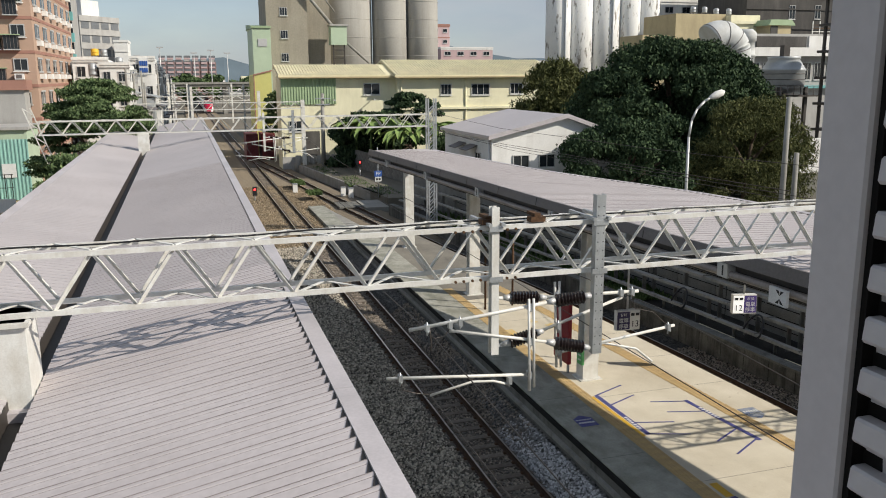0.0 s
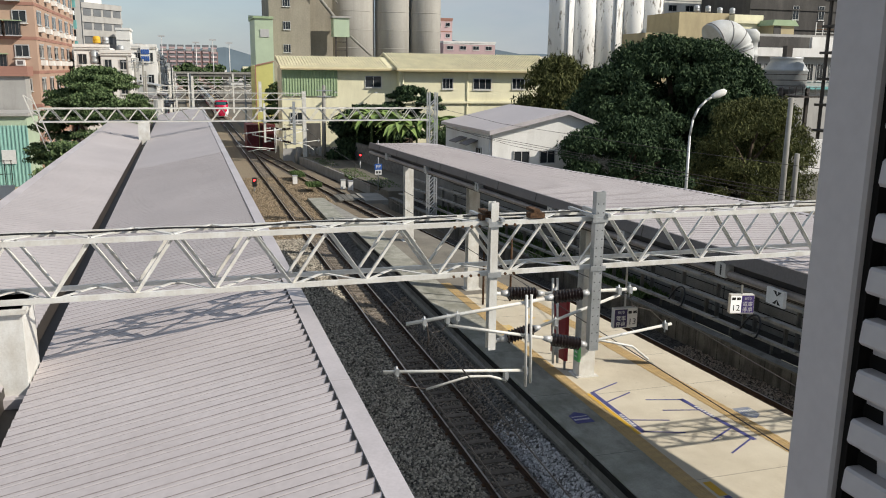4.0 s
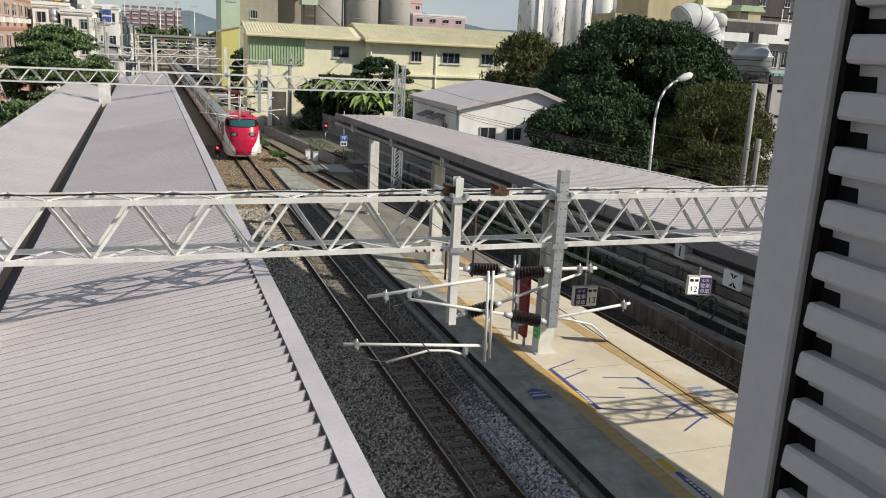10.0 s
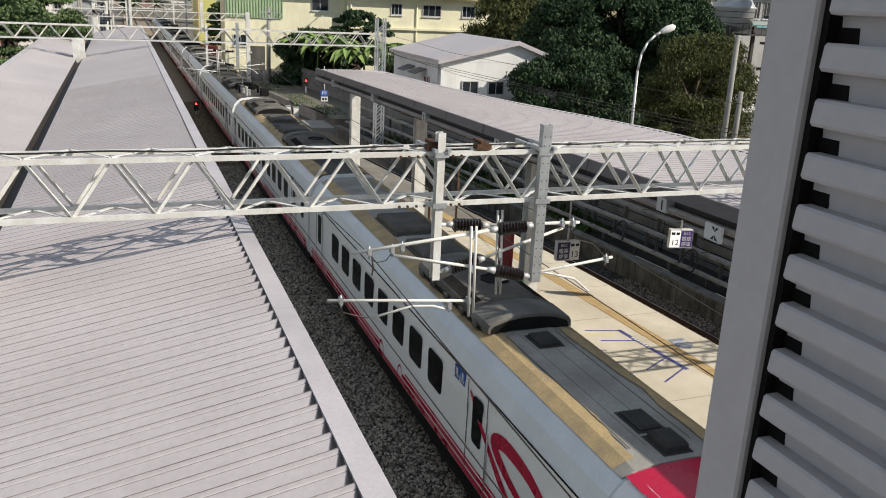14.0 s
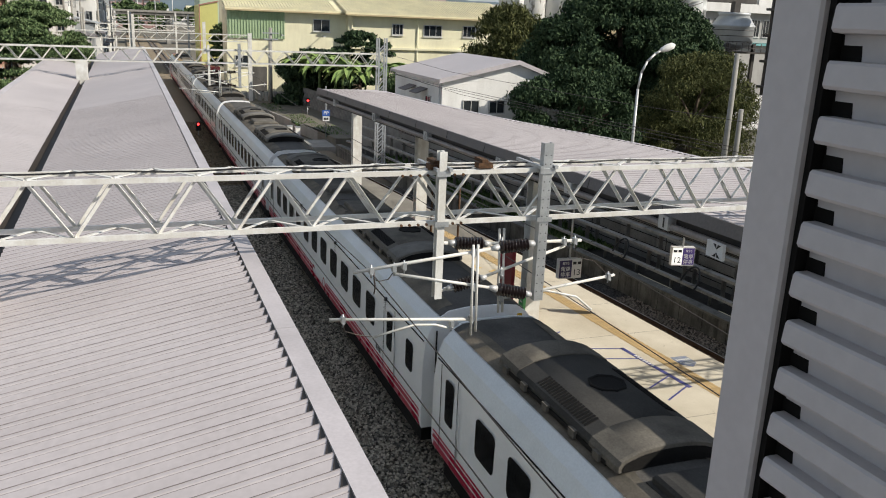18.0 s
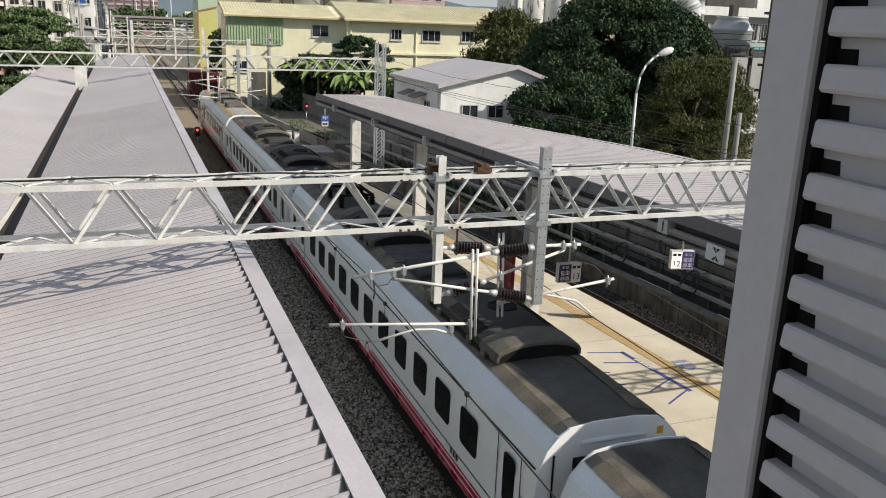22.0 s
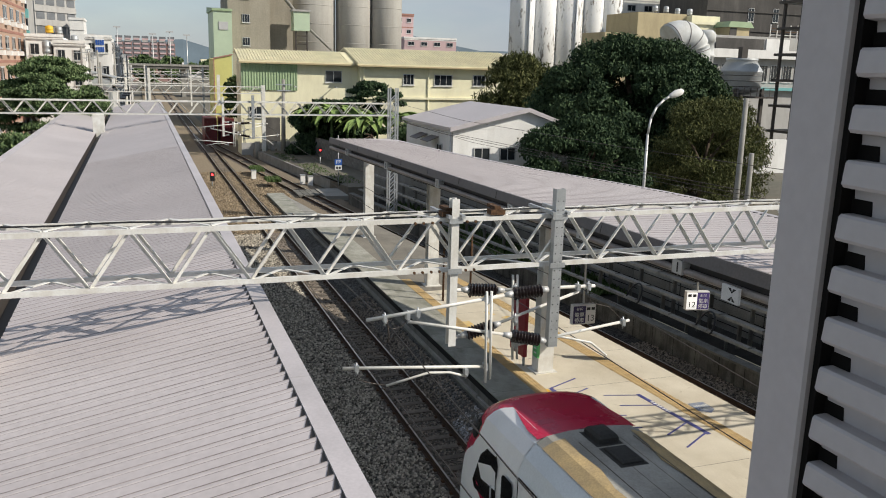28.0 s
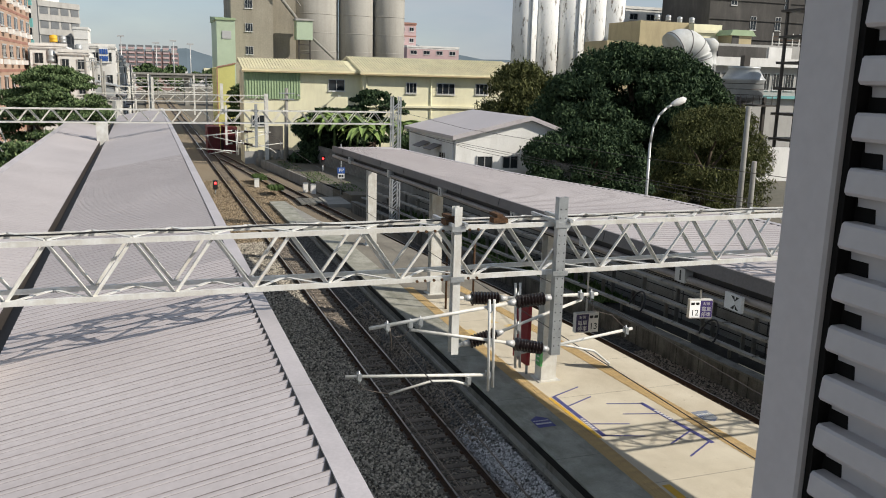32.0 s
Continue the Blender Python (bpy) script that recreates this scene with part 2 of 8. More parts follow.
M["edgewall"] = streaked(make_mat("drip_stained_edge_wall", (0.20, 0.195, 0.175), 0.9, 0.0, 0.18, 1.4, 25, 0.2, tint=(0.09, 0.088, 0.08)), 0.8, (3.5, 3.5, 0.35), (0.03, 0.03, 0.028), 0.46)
# Shade under the canopies is put into this colour; dark steelwork shares it.
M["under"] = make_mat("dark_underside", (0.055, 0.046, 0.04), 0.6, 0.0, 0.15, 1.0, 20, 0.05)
M["white"] = streaked(make_mat("white_painted_steel", (0.74, 0.74, 0.71), 0.45, 0.0, 0.06, 3, 40, 0.05, tint=(0.60, 0.58, 0.53)), 0.35, (4, 4, 1.0), (0.36, 0.30, 0.22))
M["galv"] = make_mat("galvanised_steel", (0.50, 0.52, 0.53), 0.45, 0.6, 0.1, 5, 50, 0.05)
M["rust"] = make_mat("rusty_bolts", (0.16, 0.09, 0.05), 0.8, 0.2, 0.3, 20, 90, 0.2)
M["insul"] = make_mat("brown_porcelain", (0.035, 0.022, 0.02), 0.22, 0.0, 0.1, 8, 60, 0.0)
M["plat"] = streaked(streaked(make_mat("cream_platform_floor", (0.68, 0.62, 0.50), 0.8, 0.0, 0.07, 0.7, 35, 0.06, tint=(0.57, 0.51, 0.40)), 0.34, (0.9, 0.35, 1), (0.36, 0.29, 0.19)), 0.45, (3.5, 3.5, 1), (0.33, 0.27, 0.19), 0.62)
M["coping"] = streaked(make_mat("worn_concrete_edge", (0.43, 0.42, 0.37), 0.8, 0.0, 0.16, 1.3, 30, 0.15, tint=(0.26, 0.26, 0.215)), 0.6, (1.6, 0.7, 1), (0.11, 0.115, 0.09))
M["plat2"] = streaked(make_mat("dirty_platform_concrete", (0.27, 0.25, 0.21), 0.85, 0.0, 0.14, 0.6, 30, 0.1, tint=(0.19, 0.175, 0.15)), 0.5, (0.6, 0.3, 1), (0.10, 0.09, 0.075))
M["concrete"] = streaked(make_mat("grey_concrete", (0.34, 0.33, 0.30), 0.9, 0.0, 0.12, 1.0, 25, 0.2), 0.5, (2, 2, 0.2), (0.10, 0.09, 0.08))
M["darkconc"] = streaked(make_mat("grimy_concrete_wall", (0.21, 0.205, 0.185), 0.9, 0.0, 0.15, 1.2, 25, 0.2), 0.7, (2.5, 2.5, 0.25), (0.04, 0.04, 0.035))
M["block"] = make_mat("grey_block_wall", (0.24, 0.238, 0.225), 0.9, 0.0, 0.14, 0.8, 20, 0.2, rnd=0.12)
M["tactile"] = make_mat("ochre_tactile_tiles", (0.56, 0.40, 0.19), 0.75, 0.0, 0.1, 1.5, 30, 0.1, tint=(0.46, 0.33, 0.17), rnd=0.08)
M["yellow"] = make_mat("yellow_line_paint", (0.78, 0.46, 0.03), 0.6, 0.0, 0.08, 3, 40, 0.05)
M["yellowworn"] = make_mat("worn_yellow_paint", (0.72, 0.45, 0.07), 0.7, 0.0, 0.1, 6, 50, 0.05, tint=(0.62, 0.52, 0.33))
M["blue"] = make_mat("blue_line_paint", (0.045, 0.05, 0.23), 0.6, 0.0, 0.12, 4, 40, 0.05, tint=(0.10, 0.10, 0.26))
M["bluepale"] = make_mat("worn_blue_paint", (0.16, 0.20, 0.33), 0.7, 0.0, 0.15, 5, 60, 0.05, tint=(0.36, 0.37, 0.36))
M["paintwhite"] = make_mat("white_marking", (0.72, 0.72, 0.70), 0.6, 0.0, 0.06, 5, 40, 0.0)
M["ballast"] = stone_mat("grey_ballast", (0.12, 0.112, 0.098), (0.07, 0.063, 0.055), 19.0, 49.0, (0.30, 0.24, 0.165))
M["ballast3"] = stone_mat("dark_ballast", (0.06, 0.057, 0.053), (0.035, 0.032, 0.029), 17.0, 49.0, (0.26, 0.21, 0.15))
M["shoulder"] = stone_mat("ballast_shoulder", (0.10, 0.097, 0.093), (0.06, 0.057, 0.052), 16.0)
M["stones"] = leaf_mat("grey_ballast_stones", (0.05, 0.044, 0.036), (0.64, 0.58, 0.48))
M["stonessand"] = leaf_mat("sandy_ballast_stones", (0.09, 0.07, 0.048), (0.42, 0.33, 0.22))
M["stonesbrown"] = leaf_mat("brown_ballast_stones", (0.04, 0.034, 0.027), (0.40, 0.34, 0.28))
M["stonespale"] = leaf_mat("pale_ballast_stones", (0.15, 0.15, 0.152), (0.70, 0.70, 0.71))
# Near-black lip: shade under the platform edge is in the colour; joints share it.
M["lipdark"] = make_mat("lip_shade_and_joints", (0.024, 0.023, 0.021), 0.9, 0.0, 0.2, 1.5, 25, 0.15)
M["rail"] = make_mat("rusty_rail_steel", (0.115, 0.075, 0.055), 0.7, 0.3, 0.2, 6, 60, 0.1)
M["railtop"] = make_mat("worn_rail_head", (0.74, 0.71, 0.68), 0.3, 0.9, 0.1, 2, 40, 0.0)
M["sleeper"] = make_mat("dusty_concrete_sleeper", (0.24, 0.205, 0.17), 0.9, 0.0, 0.2, 4, 50, 0.2, rnd=0.2)
M["ground"] = make_mat("bare_ground", (0.20, 0.175, 0.14), 0.95, 0.0, 0.15, 0.05, 2.0, 0.3, tint=(0.13, 0.125, 0.10))
M["asphalt"] = make_mat("asphalt", (0.07, 0.07, 0.07), 0.9, 0.0, 0.1, 0.5, 40, 0.2)
M["sand"] = make_mat("sandy_ground", (0.42, 0.33, 0.22), 0.95, 0.0, 0.1, 0.3, 8, 0.2)
M["cream"] = streaked(make_mat("cream_wall_paint", (0.82, 0.78, 0.56), 0.85, 0.0, 0.05, 0.4, 12, 0.05), 0.3, (0.6, 0.6, 0.1), (0.40, 0.35, 0.22))
M["tileroof"] = make_mat("cream_sheet_roof", (0.74, 0.68, 0.46), 0.7, 0.0, 0.08, 0.6, 20, 0.05)
M["green"] = make_mat("pale_green_sheet", (0.33, 0.43, 0.26), 0.6, 0.0, 0.08, 0.5, 10, 0.05, tint=(0.27, 0.36, 0.21))
M["mint"] = make_mat("light_green_sheet", (0.45, 0.55, 0.40), 0.6, 0.0, 0.06, 0.5, 10, 0.05)
M["lemon"] = make_mat("yellow_green_sheet", (0.60, 0.58, 0.20), 0.6, 0.0, 0.06, 0.5, 10, 0.05)
M["silo"] = streaked(make_mat("silo_concrete", (0.40, 0.385, 0.35), 0.9, 0.0, 0.05, 0.15, 4, 0.05), 0.4, (0.7, 0.7, 0.05), (0.20, 0.185, 0.16))
M["tower"] = streaked(make_mat("stained_tower_concrete", (0.36, 0.33, 0.265), 0.9, 0.0, 0.08, 0.2, 4, 0.05), 0.5, (0.5, 0.5, 0.06), (0.15, 0.13, 0.10))
M["wsilo"] = streaked(make_mat("peeling_white_silo", (0.80, 0.80, 0.78), 0.85, 0.0, 0.04, 0.3, 5, 0.05), 1.0, (1.3, 1.3, 0.30), (0.20, 0.18, 0.155), 0.565)
M["wallwhite"] = streaked(make_mat("white_render", (0.78, 0.77, 0.74), 0.85, 0.0, 0.05, 0.5, 10, 0.05), 0.35, (0.7, 0.7, 0.1), (0.35, 0.33, 0.29))
M["wallgrey"] = streaked(make_mat("grey_render", (0.42, 0.41, 0.39), 0.85, 0.0, 0.06, 0.5, 10, 0.05), 0.4, (0.7, 0.7, 0.1), (0.2, 0.19, 0.17))
M["darkwall"] = streaked(make_mat("blackened_wall", (0.09, 0.085, 0.08), 0.9, 0.0, 0.12, 0.4, 6, 0.1), 0.4, (0.4, 0.4, 0.1), (0.2, 0.19, 0.17))
M["ochre"] = streaked(make_mat("ochre_wall", (0.50, 0.42, 0.26), 0.9, 0.0, 0.06, 0.4, 8, 0.05), 0.4, (0.5, 0.5, 0.1), (0.22, 0.18, 0.12))
M["apt"] = make_mat("salmon_tile_facade", (0.47, 0.325, 0.245), 0.75, 0.0, 0.05, 0.3, 18, 0.05)
M["apt2"] = make_mat("red_brown_tile_band", (0.37, 0.20, 0.155), 0.75, 0.0, 0.06, 0.3, 18, 0.05)
M["pink"] = make_mat("pink_facade", (0.55, 0.40, 0.40), 0.8, 0.0, 0.05, 0.3, 10, 0.0)
M["redapt"] = make_mat("distant_red_facade", (0.34, 0.22, 0.20), 0.8, 0.0, 0.08, 0.05, 1, 0.0)
M["glass"] = glass_mat("dark_window_glass", (0.02, 0.025, 0.03), 0.06)
M["frame"] = make_mat("aluminium_frame", (0.55, 0.55, 0.54), 0.45, 0.3, 0.05, 4, 40, 0.0)
M["shutter"] = make_mat("grey_shutter_paint", (0.55, 0.525, 0.525), 0.5, 0.0, 0.04, 2, 60, 0.03)
# Near-black puts the shade of the gaps around the slats into the colour.
M["shutterdark"] = make_mat("shutter_gap_shade", (0.010, 0.009, 0.008), 0.9, 0.0, 0.1, 4, 60, 0.0)
M["bark"] = make_mat("bark", (0.12, 0.09, 0.065), 0.9, 0.0, 0.2, 4, 30, 0.4)
M["leafdark"] = leaf_mat("dark_leaves", (0.012, 0.026, 0.014), (0.075, 0.115, 0.055))
M["leafmid"] = leaf_mat("green_leaves", (0.038, 0.070, 0.028), (0.16, 0.215, 0.095))
M["leafolive"] = leaf_mat("olive_leaves", (0.03, 0.04, 0.014), (0.15, 0.155, 0.06))
M["banana"] = leaf_mat("banana_leaves", (0.14, 0.22, 0.06), (0.34, 0.42, 0.16))
M["weed"] = leaf_mat("weeds", (0.04, 0.075, 0.022), (0.13, 0.18, 0.07))
M["redold"] = make_mat("dull_dark_red_paint", (0.16, 0.022, 0.028), 0.6, 0.0, 0.12, 1.5, 20, 0.05)
M["red"] = make_mat("red_paint", (0.26, 0.015, 0.025), 0.4, 0.0, 0.05, 2, 30, 0.0)
M["black"] = make_mat("black_plastic", (0.015, 0.015, 0.016), 0.5, 0.0, 0.1, 5, 50, 0.0)
M["redlamp"] = glow_mat("red_signal_light", (1.0, 0.03, 0.03), 6.0)
M["signlit"] = glow_mat("lit_sign_white", (0.85, 0.83, 0.80), 0.55)
M["signface"] = make_mat("sign_white", (0.72, 0.70, 0.66), 0.5, 0.0, 0.03, 3, 30, 0.0)
M["violet"] = make_mat("sign_violet", (0.03, 0.02, 0.085), 0.45, 0.0, 0.05, 3, 30, 0.0)
M["violetlit"] = glow_mat("lit_sign_violet", (0.05, 0.032, 0.13), 0.4)
M["signgreen"] = make_mat("sign_green", (0.12, 0.46, 0.16), 0.5, 0.0, 0.05, 3, 30, 0.0)
M["signblue"] = make_mat("sign_blue", (0.03, 0.10, 0.36), 0.45, 0.0, 0.05, 3, 30, 0.0)
M["wire"] = make_mat("copper_wire", (0.10, 0.085, 0.075), 0.5, 0.6, 0.1, 5, 50, 0.0)
M["turq"] = make_mat("turquoise_paint", (0.16, 0.42, 0.42), 0.6, 0.0, 0.08, 0.6, 12, 0.03)
M["duct"] = make_mat("pale_sheet_duct", (0.55, 0.57, 0.57), 0.65, 0.0, 0.08, 0.5, 10, 0.04, tint=(0.42, 0.42, 0.40))
# Grey instead of dark glass: distance haze is put into the colour.
M["farwin"] = make_mat("hazy_window_band", (0.17, 0.18, 0.19), 0.5, 0.0, 0.1, 0.3, 5, 0.0)
M["turq2"] = make_mat("turquoise_sheet", (0.28, 0.50, 0.44), 0.6, 0.0, 0.06, 0.5, 10, 0.03)
# Blue-grey holds the haze that lies over the far wooded hills.
M["hill"] = make_mat("hazy_hills", (0.16, 0.21, 0.25), 1.0, 0.0, 0.15, 0.004, 0.02, 0.0)
M["tank"] = make_mat("weathered_steel_tank", (0.44, 0.46, 0.47), 0.5, 0.35, 0.1, 0.6, 12, 0.05)
M["tbody"] = make_mat("train_white_paint", (0.90, 0.90, 0.90), 0.32, 0.0, 0.03, 0.8, 25, 0.02, tint=(0.83, 0.83, 0.82))
M["tshoulder"] = make_mat("train_pale_blue_grey", (0.79, 0.84, 0.87), 0.35, 0.0, 0.05, 0.8, 25, 0.02)
M["tred"] = make_mat("train_red_paint", (0.50, 0.008, 0.05), 0.28, 0.0, 0.04, 1.0, 25, 0.02)
M["troof"] = make_mat("dusty_train_roof", (0.125, 0.118, 0.108), 0.8, 0.0, 0.18, 0.9, 30, 0.1, tint=(0.065, 0.062, 0.058))
M["troofgrey"] = make_mat("dusty_grey_cab_roof", (0.42, 0.405, 0.365), 0.75, 0.0, 0.12, 0.9, 30, 0.08, tint=(0.27, 0.255, 0.225))
# Roof edge dust, coloured as where the sun strikes it; seams share the brown.
M["tsundust"] = make_mat("tan_sunlit_dust", (0.56, 0.41, 0.21), 0.85, 0.0, 0.16, 1.4, 30, 0.1, tint=(0.36, 0.28, 0.17))
M["tlitgrime"] = make_mat("lit_edge_and_roof_grime", (0.21, 0.18, 0.14), 0.85, 0.0, 0.16, 1.4, 30, 0.1, tint=(0.10, 0.09, 0.072))
M["tunit"] = make_mat("dusty_roof_unit", (0.17, 0.155, 0.13), 0.75, 0.0, 0.16, 1.5, 30, 0.08, tint=(0.09, 0.082, 0.07))
# Paler copy of the dusty unit colour, painted as if the hoods caught light.
M["thood"] = make_mat("sunlit_dusty_hood", (0.215, 0.205, 0.185), 0.7, 0.0, 0.14, 1.5, 30, 0.08, tint=(0.12, 0.113, 0.10))
M["tunit_b"] = make_mat("dark_roof_unit", (0.06, 0.058, 0.054), 0.7, 0.0, 0.16, 1.5, 30, 0.08)
M["tunder"] = make_mat("dark_underframe", (0.016, 0.015, 0.014), 0.8, 0.0, 0.2, 3, 30, 0.1)
M["twindow"] = glass_mat("train_dark_glass", (0.006, 0.0065, 0.007), 0.12, 1.25)
# Teal puts the sky's reflection in the windscreen into the base colour.
M["tshield"] = glass_mat("sky_tinted_windscreen", (0.02, 0.085, 0.09), 0.06)
M["tlamp"] = glass_mat("headlamp_glass", (0.16, 0.19, 0.21), 0.1)
M["porcelain"] = make_mat("grey_porcelain", (0.38, 0.37, 0.36), 0.35, 0.0, 0.08, 6, 50, 0.0)

# ---- mesh helpers ----
def box(bm, x0, x1, y0, y1, z0, z1):
    v = [bm.verts.new(p) for p in ((x0, y0, z0), (x1, y0, z0), (x1, y1, z0), (x0, y1, z0), (x0, y0, z1), (x1, y0, z1), (x1, y1, z1), (x0, y1, z1))]
    for f in ((3, 2, 1, 0), (4, 5, 6, 7), (0, 1, 5, 4), (1, 2, 6, 5), (2, 3, 7, 6), (3, 0, 4, 7)):
        bm.faces.new([v[i] for i in f])


def bar(bm, a, b, w, h, up=(0, 0, 1)):
    """A straight bar of w x h between two points."""
    a, b = Vector(a), Vector(b)
    d = (b - a).normalized()
    up = Vector(up)
    if abs(d.dot(up)) > 0.98:
        up = Vector((0, 1, 0))
    s = d.cross(up).normalized() * (w / 2)
    u = s.cross(d).normalized() * (h / 2)
    v = [bm.verts.new(p + q) for p in (a, b) for q in (-s - u, s - u, s + u, -s + u)]
    for f in ((3, 2, 1, 0), (4, 5, 6, 7), (0, 1, 5, 4), (1, 2, 6, 5), (2, 3, 7, 6), (3, 0, 4, 7)):
        bm.faces.new([v[i] for i in f])


def angle_bar(bm, a, b, w, t=0.009, up=(0, 0, 1)):
    """A steel angle section: two thin legs of width w."""
    a, b = Vector(a), Vector(b)
    d = (b - a).normalized()
    up = Vector(up)
    if abs(d.dot(up)) > 0.98:
        up = Vector((0, 1, 0))
    s = d.cross(up).normalized()
    u = s.cross(d).normalized()
    bar(bm, a + u * (w / 2 - t / 2), b + u * (w / 2 - t / 2), w, t, up)
    o = s * (w / 2 - t / 2)
    bar(bm, a + o - u * t, b + o - u * t, t, w - t, up)


def tube(bm, a, b, r, n=10, r2=None):
    a, b = Vector(a), Vector(b)
    r2 = r if r2 is None else r2
    q = (b - a).to_track_quat("Z", "Y")
    rings = []
    for p, rr in ((a, r), (b, r2)):
        rings.append([bm.verts.new(p + q @ Vector((rr * math.cos(2 * math.pi * i / n), rr * math.sin(2 * math.pi * i / n), 0))) for i in range(n)])
    for i in range(n):
        f = bm.faces.new((rings[0][i], rings[0][(i + 1) % n], rings[1][(i + 1) % n], rings[1][i]))
        f.smooth = True
    bm.faces.new(rings[0][::-1])
    bm.faces.new(rings[1])


def lathe(bm, a, b, profile, n=14):
    """Turns (distance along a-b in 0..1, radius) pairs round the axis a-b."""
    a, b = Vector(a), Vector(b)
    q = (b - a).to_track_quat("Z", "Y")
    rings = []
    for s, r in profile:
        c = a.lerp(b, s)
        rings.append([bm.verts.new(c + q @ Vector((r * math.cos(2 * math.pi * i / n), r * math.sin(2 * math.pi * i / n), 0))) for i in range(n)])
    for k in range(len(rings) - 1):
        for i in range(n):
            f = bm.faces.new((rings[k][i], rings[k][(i + 1) % n], rings[k + 1][(i + 1) % n], rings[k + 1][i]))
            f.smooth = True
    bm.faces.new(rings[0][::-1])
    bm.faces.new(rings[-1])


def extrude(bm, outline, a, b, axis="y", cap=True):
    """Extrudes a closed outline of (u, v) pairs from a to b along an axis."""
    def at(u, v, w):
        return (u, w, v) if axis == "y" else (w, u, v) if axis == "x" else (u, v, w)
    r = [[bm.verts.new(at(u, v, w)) for u, v in outline] for w in (a, b)]
    n = len(outline)
    for i in range(n):
        bm.faces.new((r[0][i], r[0][(i + 1) % n], r[1][(i + 1) % n], r[1][i]))
    if cap:
        bm.faces.new(r[0][::-1])
        bm.faces.new(r[1])


def sweep(bm, pts, r, n=8):
    """One joined round tube along a line of points."""
    pts = [Vector(p) for p in pts]
    rings = []
    for i, p in enumerate(pts):
        d = (pts[min(i + 1, len(pts) - 1)] - pts[max(i - 1, 0)]).normalized()
        side = d.cross(Vector((0, 0, 1)) if abs(d.z) < 0.9 else Vector((0, 1, 0))).normalized()
        if rings and side.dot(last) < 0:
            side = -side
        last = side
        up = d.cross(side)
        rings.append([bm.verts.new(p + (side * math.cos(2 * math.pi * k / n) + up * math.sin(2 * math.pi * k / n)) * r) for k in range(n)])
    for a, b in zip(rings, rings[1:]):
        for k in range(n):
            f = bm.faces.new((a[k], a[(k + 1) % n], b[(k + 1) % n], b[k]))
            f.smooth = True
    bm.faces.new(rings[0][::-1])
    bm.faces.new(rings[-1])


def finish(bm):
    bmesh.ops.recalc_face_normals(bm, faces=bm.faces)


def mesh_of(name, bm, material):
    finish(bm)
    me = bpy.data.meshes.new(name)
    bm.to_mesh(me)
    bm.free()
    me.materials.append(material)
    return me


def part(name, bm, material, parent=None, label=""):
    ob = new(name, mesh_of(name, bm, material))
    ob.parent = parent
    return tagged(ob, label)


def thing(name, label, category, group="", at=(0, 0, 0), rz=0.0):
    e = new(name)
    e.empty_display_size = 0.3
    e.matrix_basis = pose(*at, 0, 0, rz)
    return tagged(e, label, category, group)


def solid(name, material, label, category, group="", kind=""):
    """A decorator-free way to make one mesh thing: returns a bmesh and a closing call."""
    bm = bmesh.new()

    def close():
        return tagged(part(name, bm, material), label, category, group, kind)
    return bm, close


def boxes(*rows):
    bm = bmesh.new()
    for r in rows:
        box(bm, *r)
    return bm


def writing(name, text, size, m, material, parent, label=""):
    """Letters from the built-in font as a thin mesh."""
    cu = bpy.data.curves.new(name, "FONT")
    cu.body, cu.size, cu.extrude = text, size, 0.002
    cu.align_x, cu.align_y = "CENTER", "CENTER"
    tmp = bpy.data.objects.new(name, cu)
    me = bpy.data.meshes.new_from_object(tmp)
    bpy.data.objects.remove(tmp)
    me.materials.clear()
    me.materials.append(material)
    ob = new(name, me)
    ob.parent = parent
    ob.matrix_basis = m
    return tagged(ob, label)

# ---- ground, tracks and platforms ----
def smooth_line(knots, y):
    """Smooth x over y through (y, x) knots."""
    ys = [k[0] for k in knots]
    xs = [k[1] for k in knots]
    if y <= ys[0]:
        return xs[0]
    if y >= ys[-1]:
        return xs[-1]
    i = max(k for k in range(len(ys) - 1) if ys[k] <= y)
    def slope(j):
        a, b = max(0, j - 1), min(len(ys) - 1, j + 1)
        return (xs[b] - xs[a]) / (ys[b] - ys[a])
    h = ys[i + 1] - ys[i]
    t = (y - ys[i]) / h
    m0, m1 = slope(i) * h, slope(i + 1) * h
    return (2 * t**3 - 3 * t**2 + 1) * xs[i] + (t**3 - 2 * t**2 + t) * m0 + (-2 * t**3 + 3 * t**2) * xs[i + 1] + (t**3 - t**2) * m1


TRACK_3 = [(-30, 10.6), (10, 9.75), (20, 9.25), (30, 8.5), (45, 6.8), (58, 5.45), (65, 4.7), (76, 3.6), (86, 2.75), (95, 1.85), (105, 0.9), (116, 0.2), (124, 0.0)]


def track_3(y):
    return smooth_line(TRACK_3, y)


def ribbon(bm, left, right, ys, z_left, z_right=None):
    """A strip between two lines x = left(y) and x = right(y)."""
    z_right = z_right or z_left
    rows = [(bm.verts.new((left(y), y, z_left(y))), bm.verts.new((right(y), y, z_right(y)))) for y in ys]
    for a, b in zip(rows, rows[1:]):
        bm.faces.new((a[0], a[1], b[1], b[0]))


def slab(bm, left, right, ys, top, bottom):
    """A solid strip between two lines, with a flat underside."""
    rows = []
    for y in ys:
        zt = top(y)
        rows.append([bm.verts.new(p) for p in ((left(y), y, zt), (right(y), y, zt), (right(y), y, bottom), (left(y), y, bottom))])
    for a, b in zip(rows, rows[1:]):
        for i in range(4):
            j = (i + 1) % 4
            bm.faces.new((a[i], a[j], b[j], b[i]))
    bm.faces.new(rows[0][::-1])
    bm.faces.new(rows[-1])


def steps(a, b, n):
    return [a + (b - a) * i / n for i in range(n + 1)]


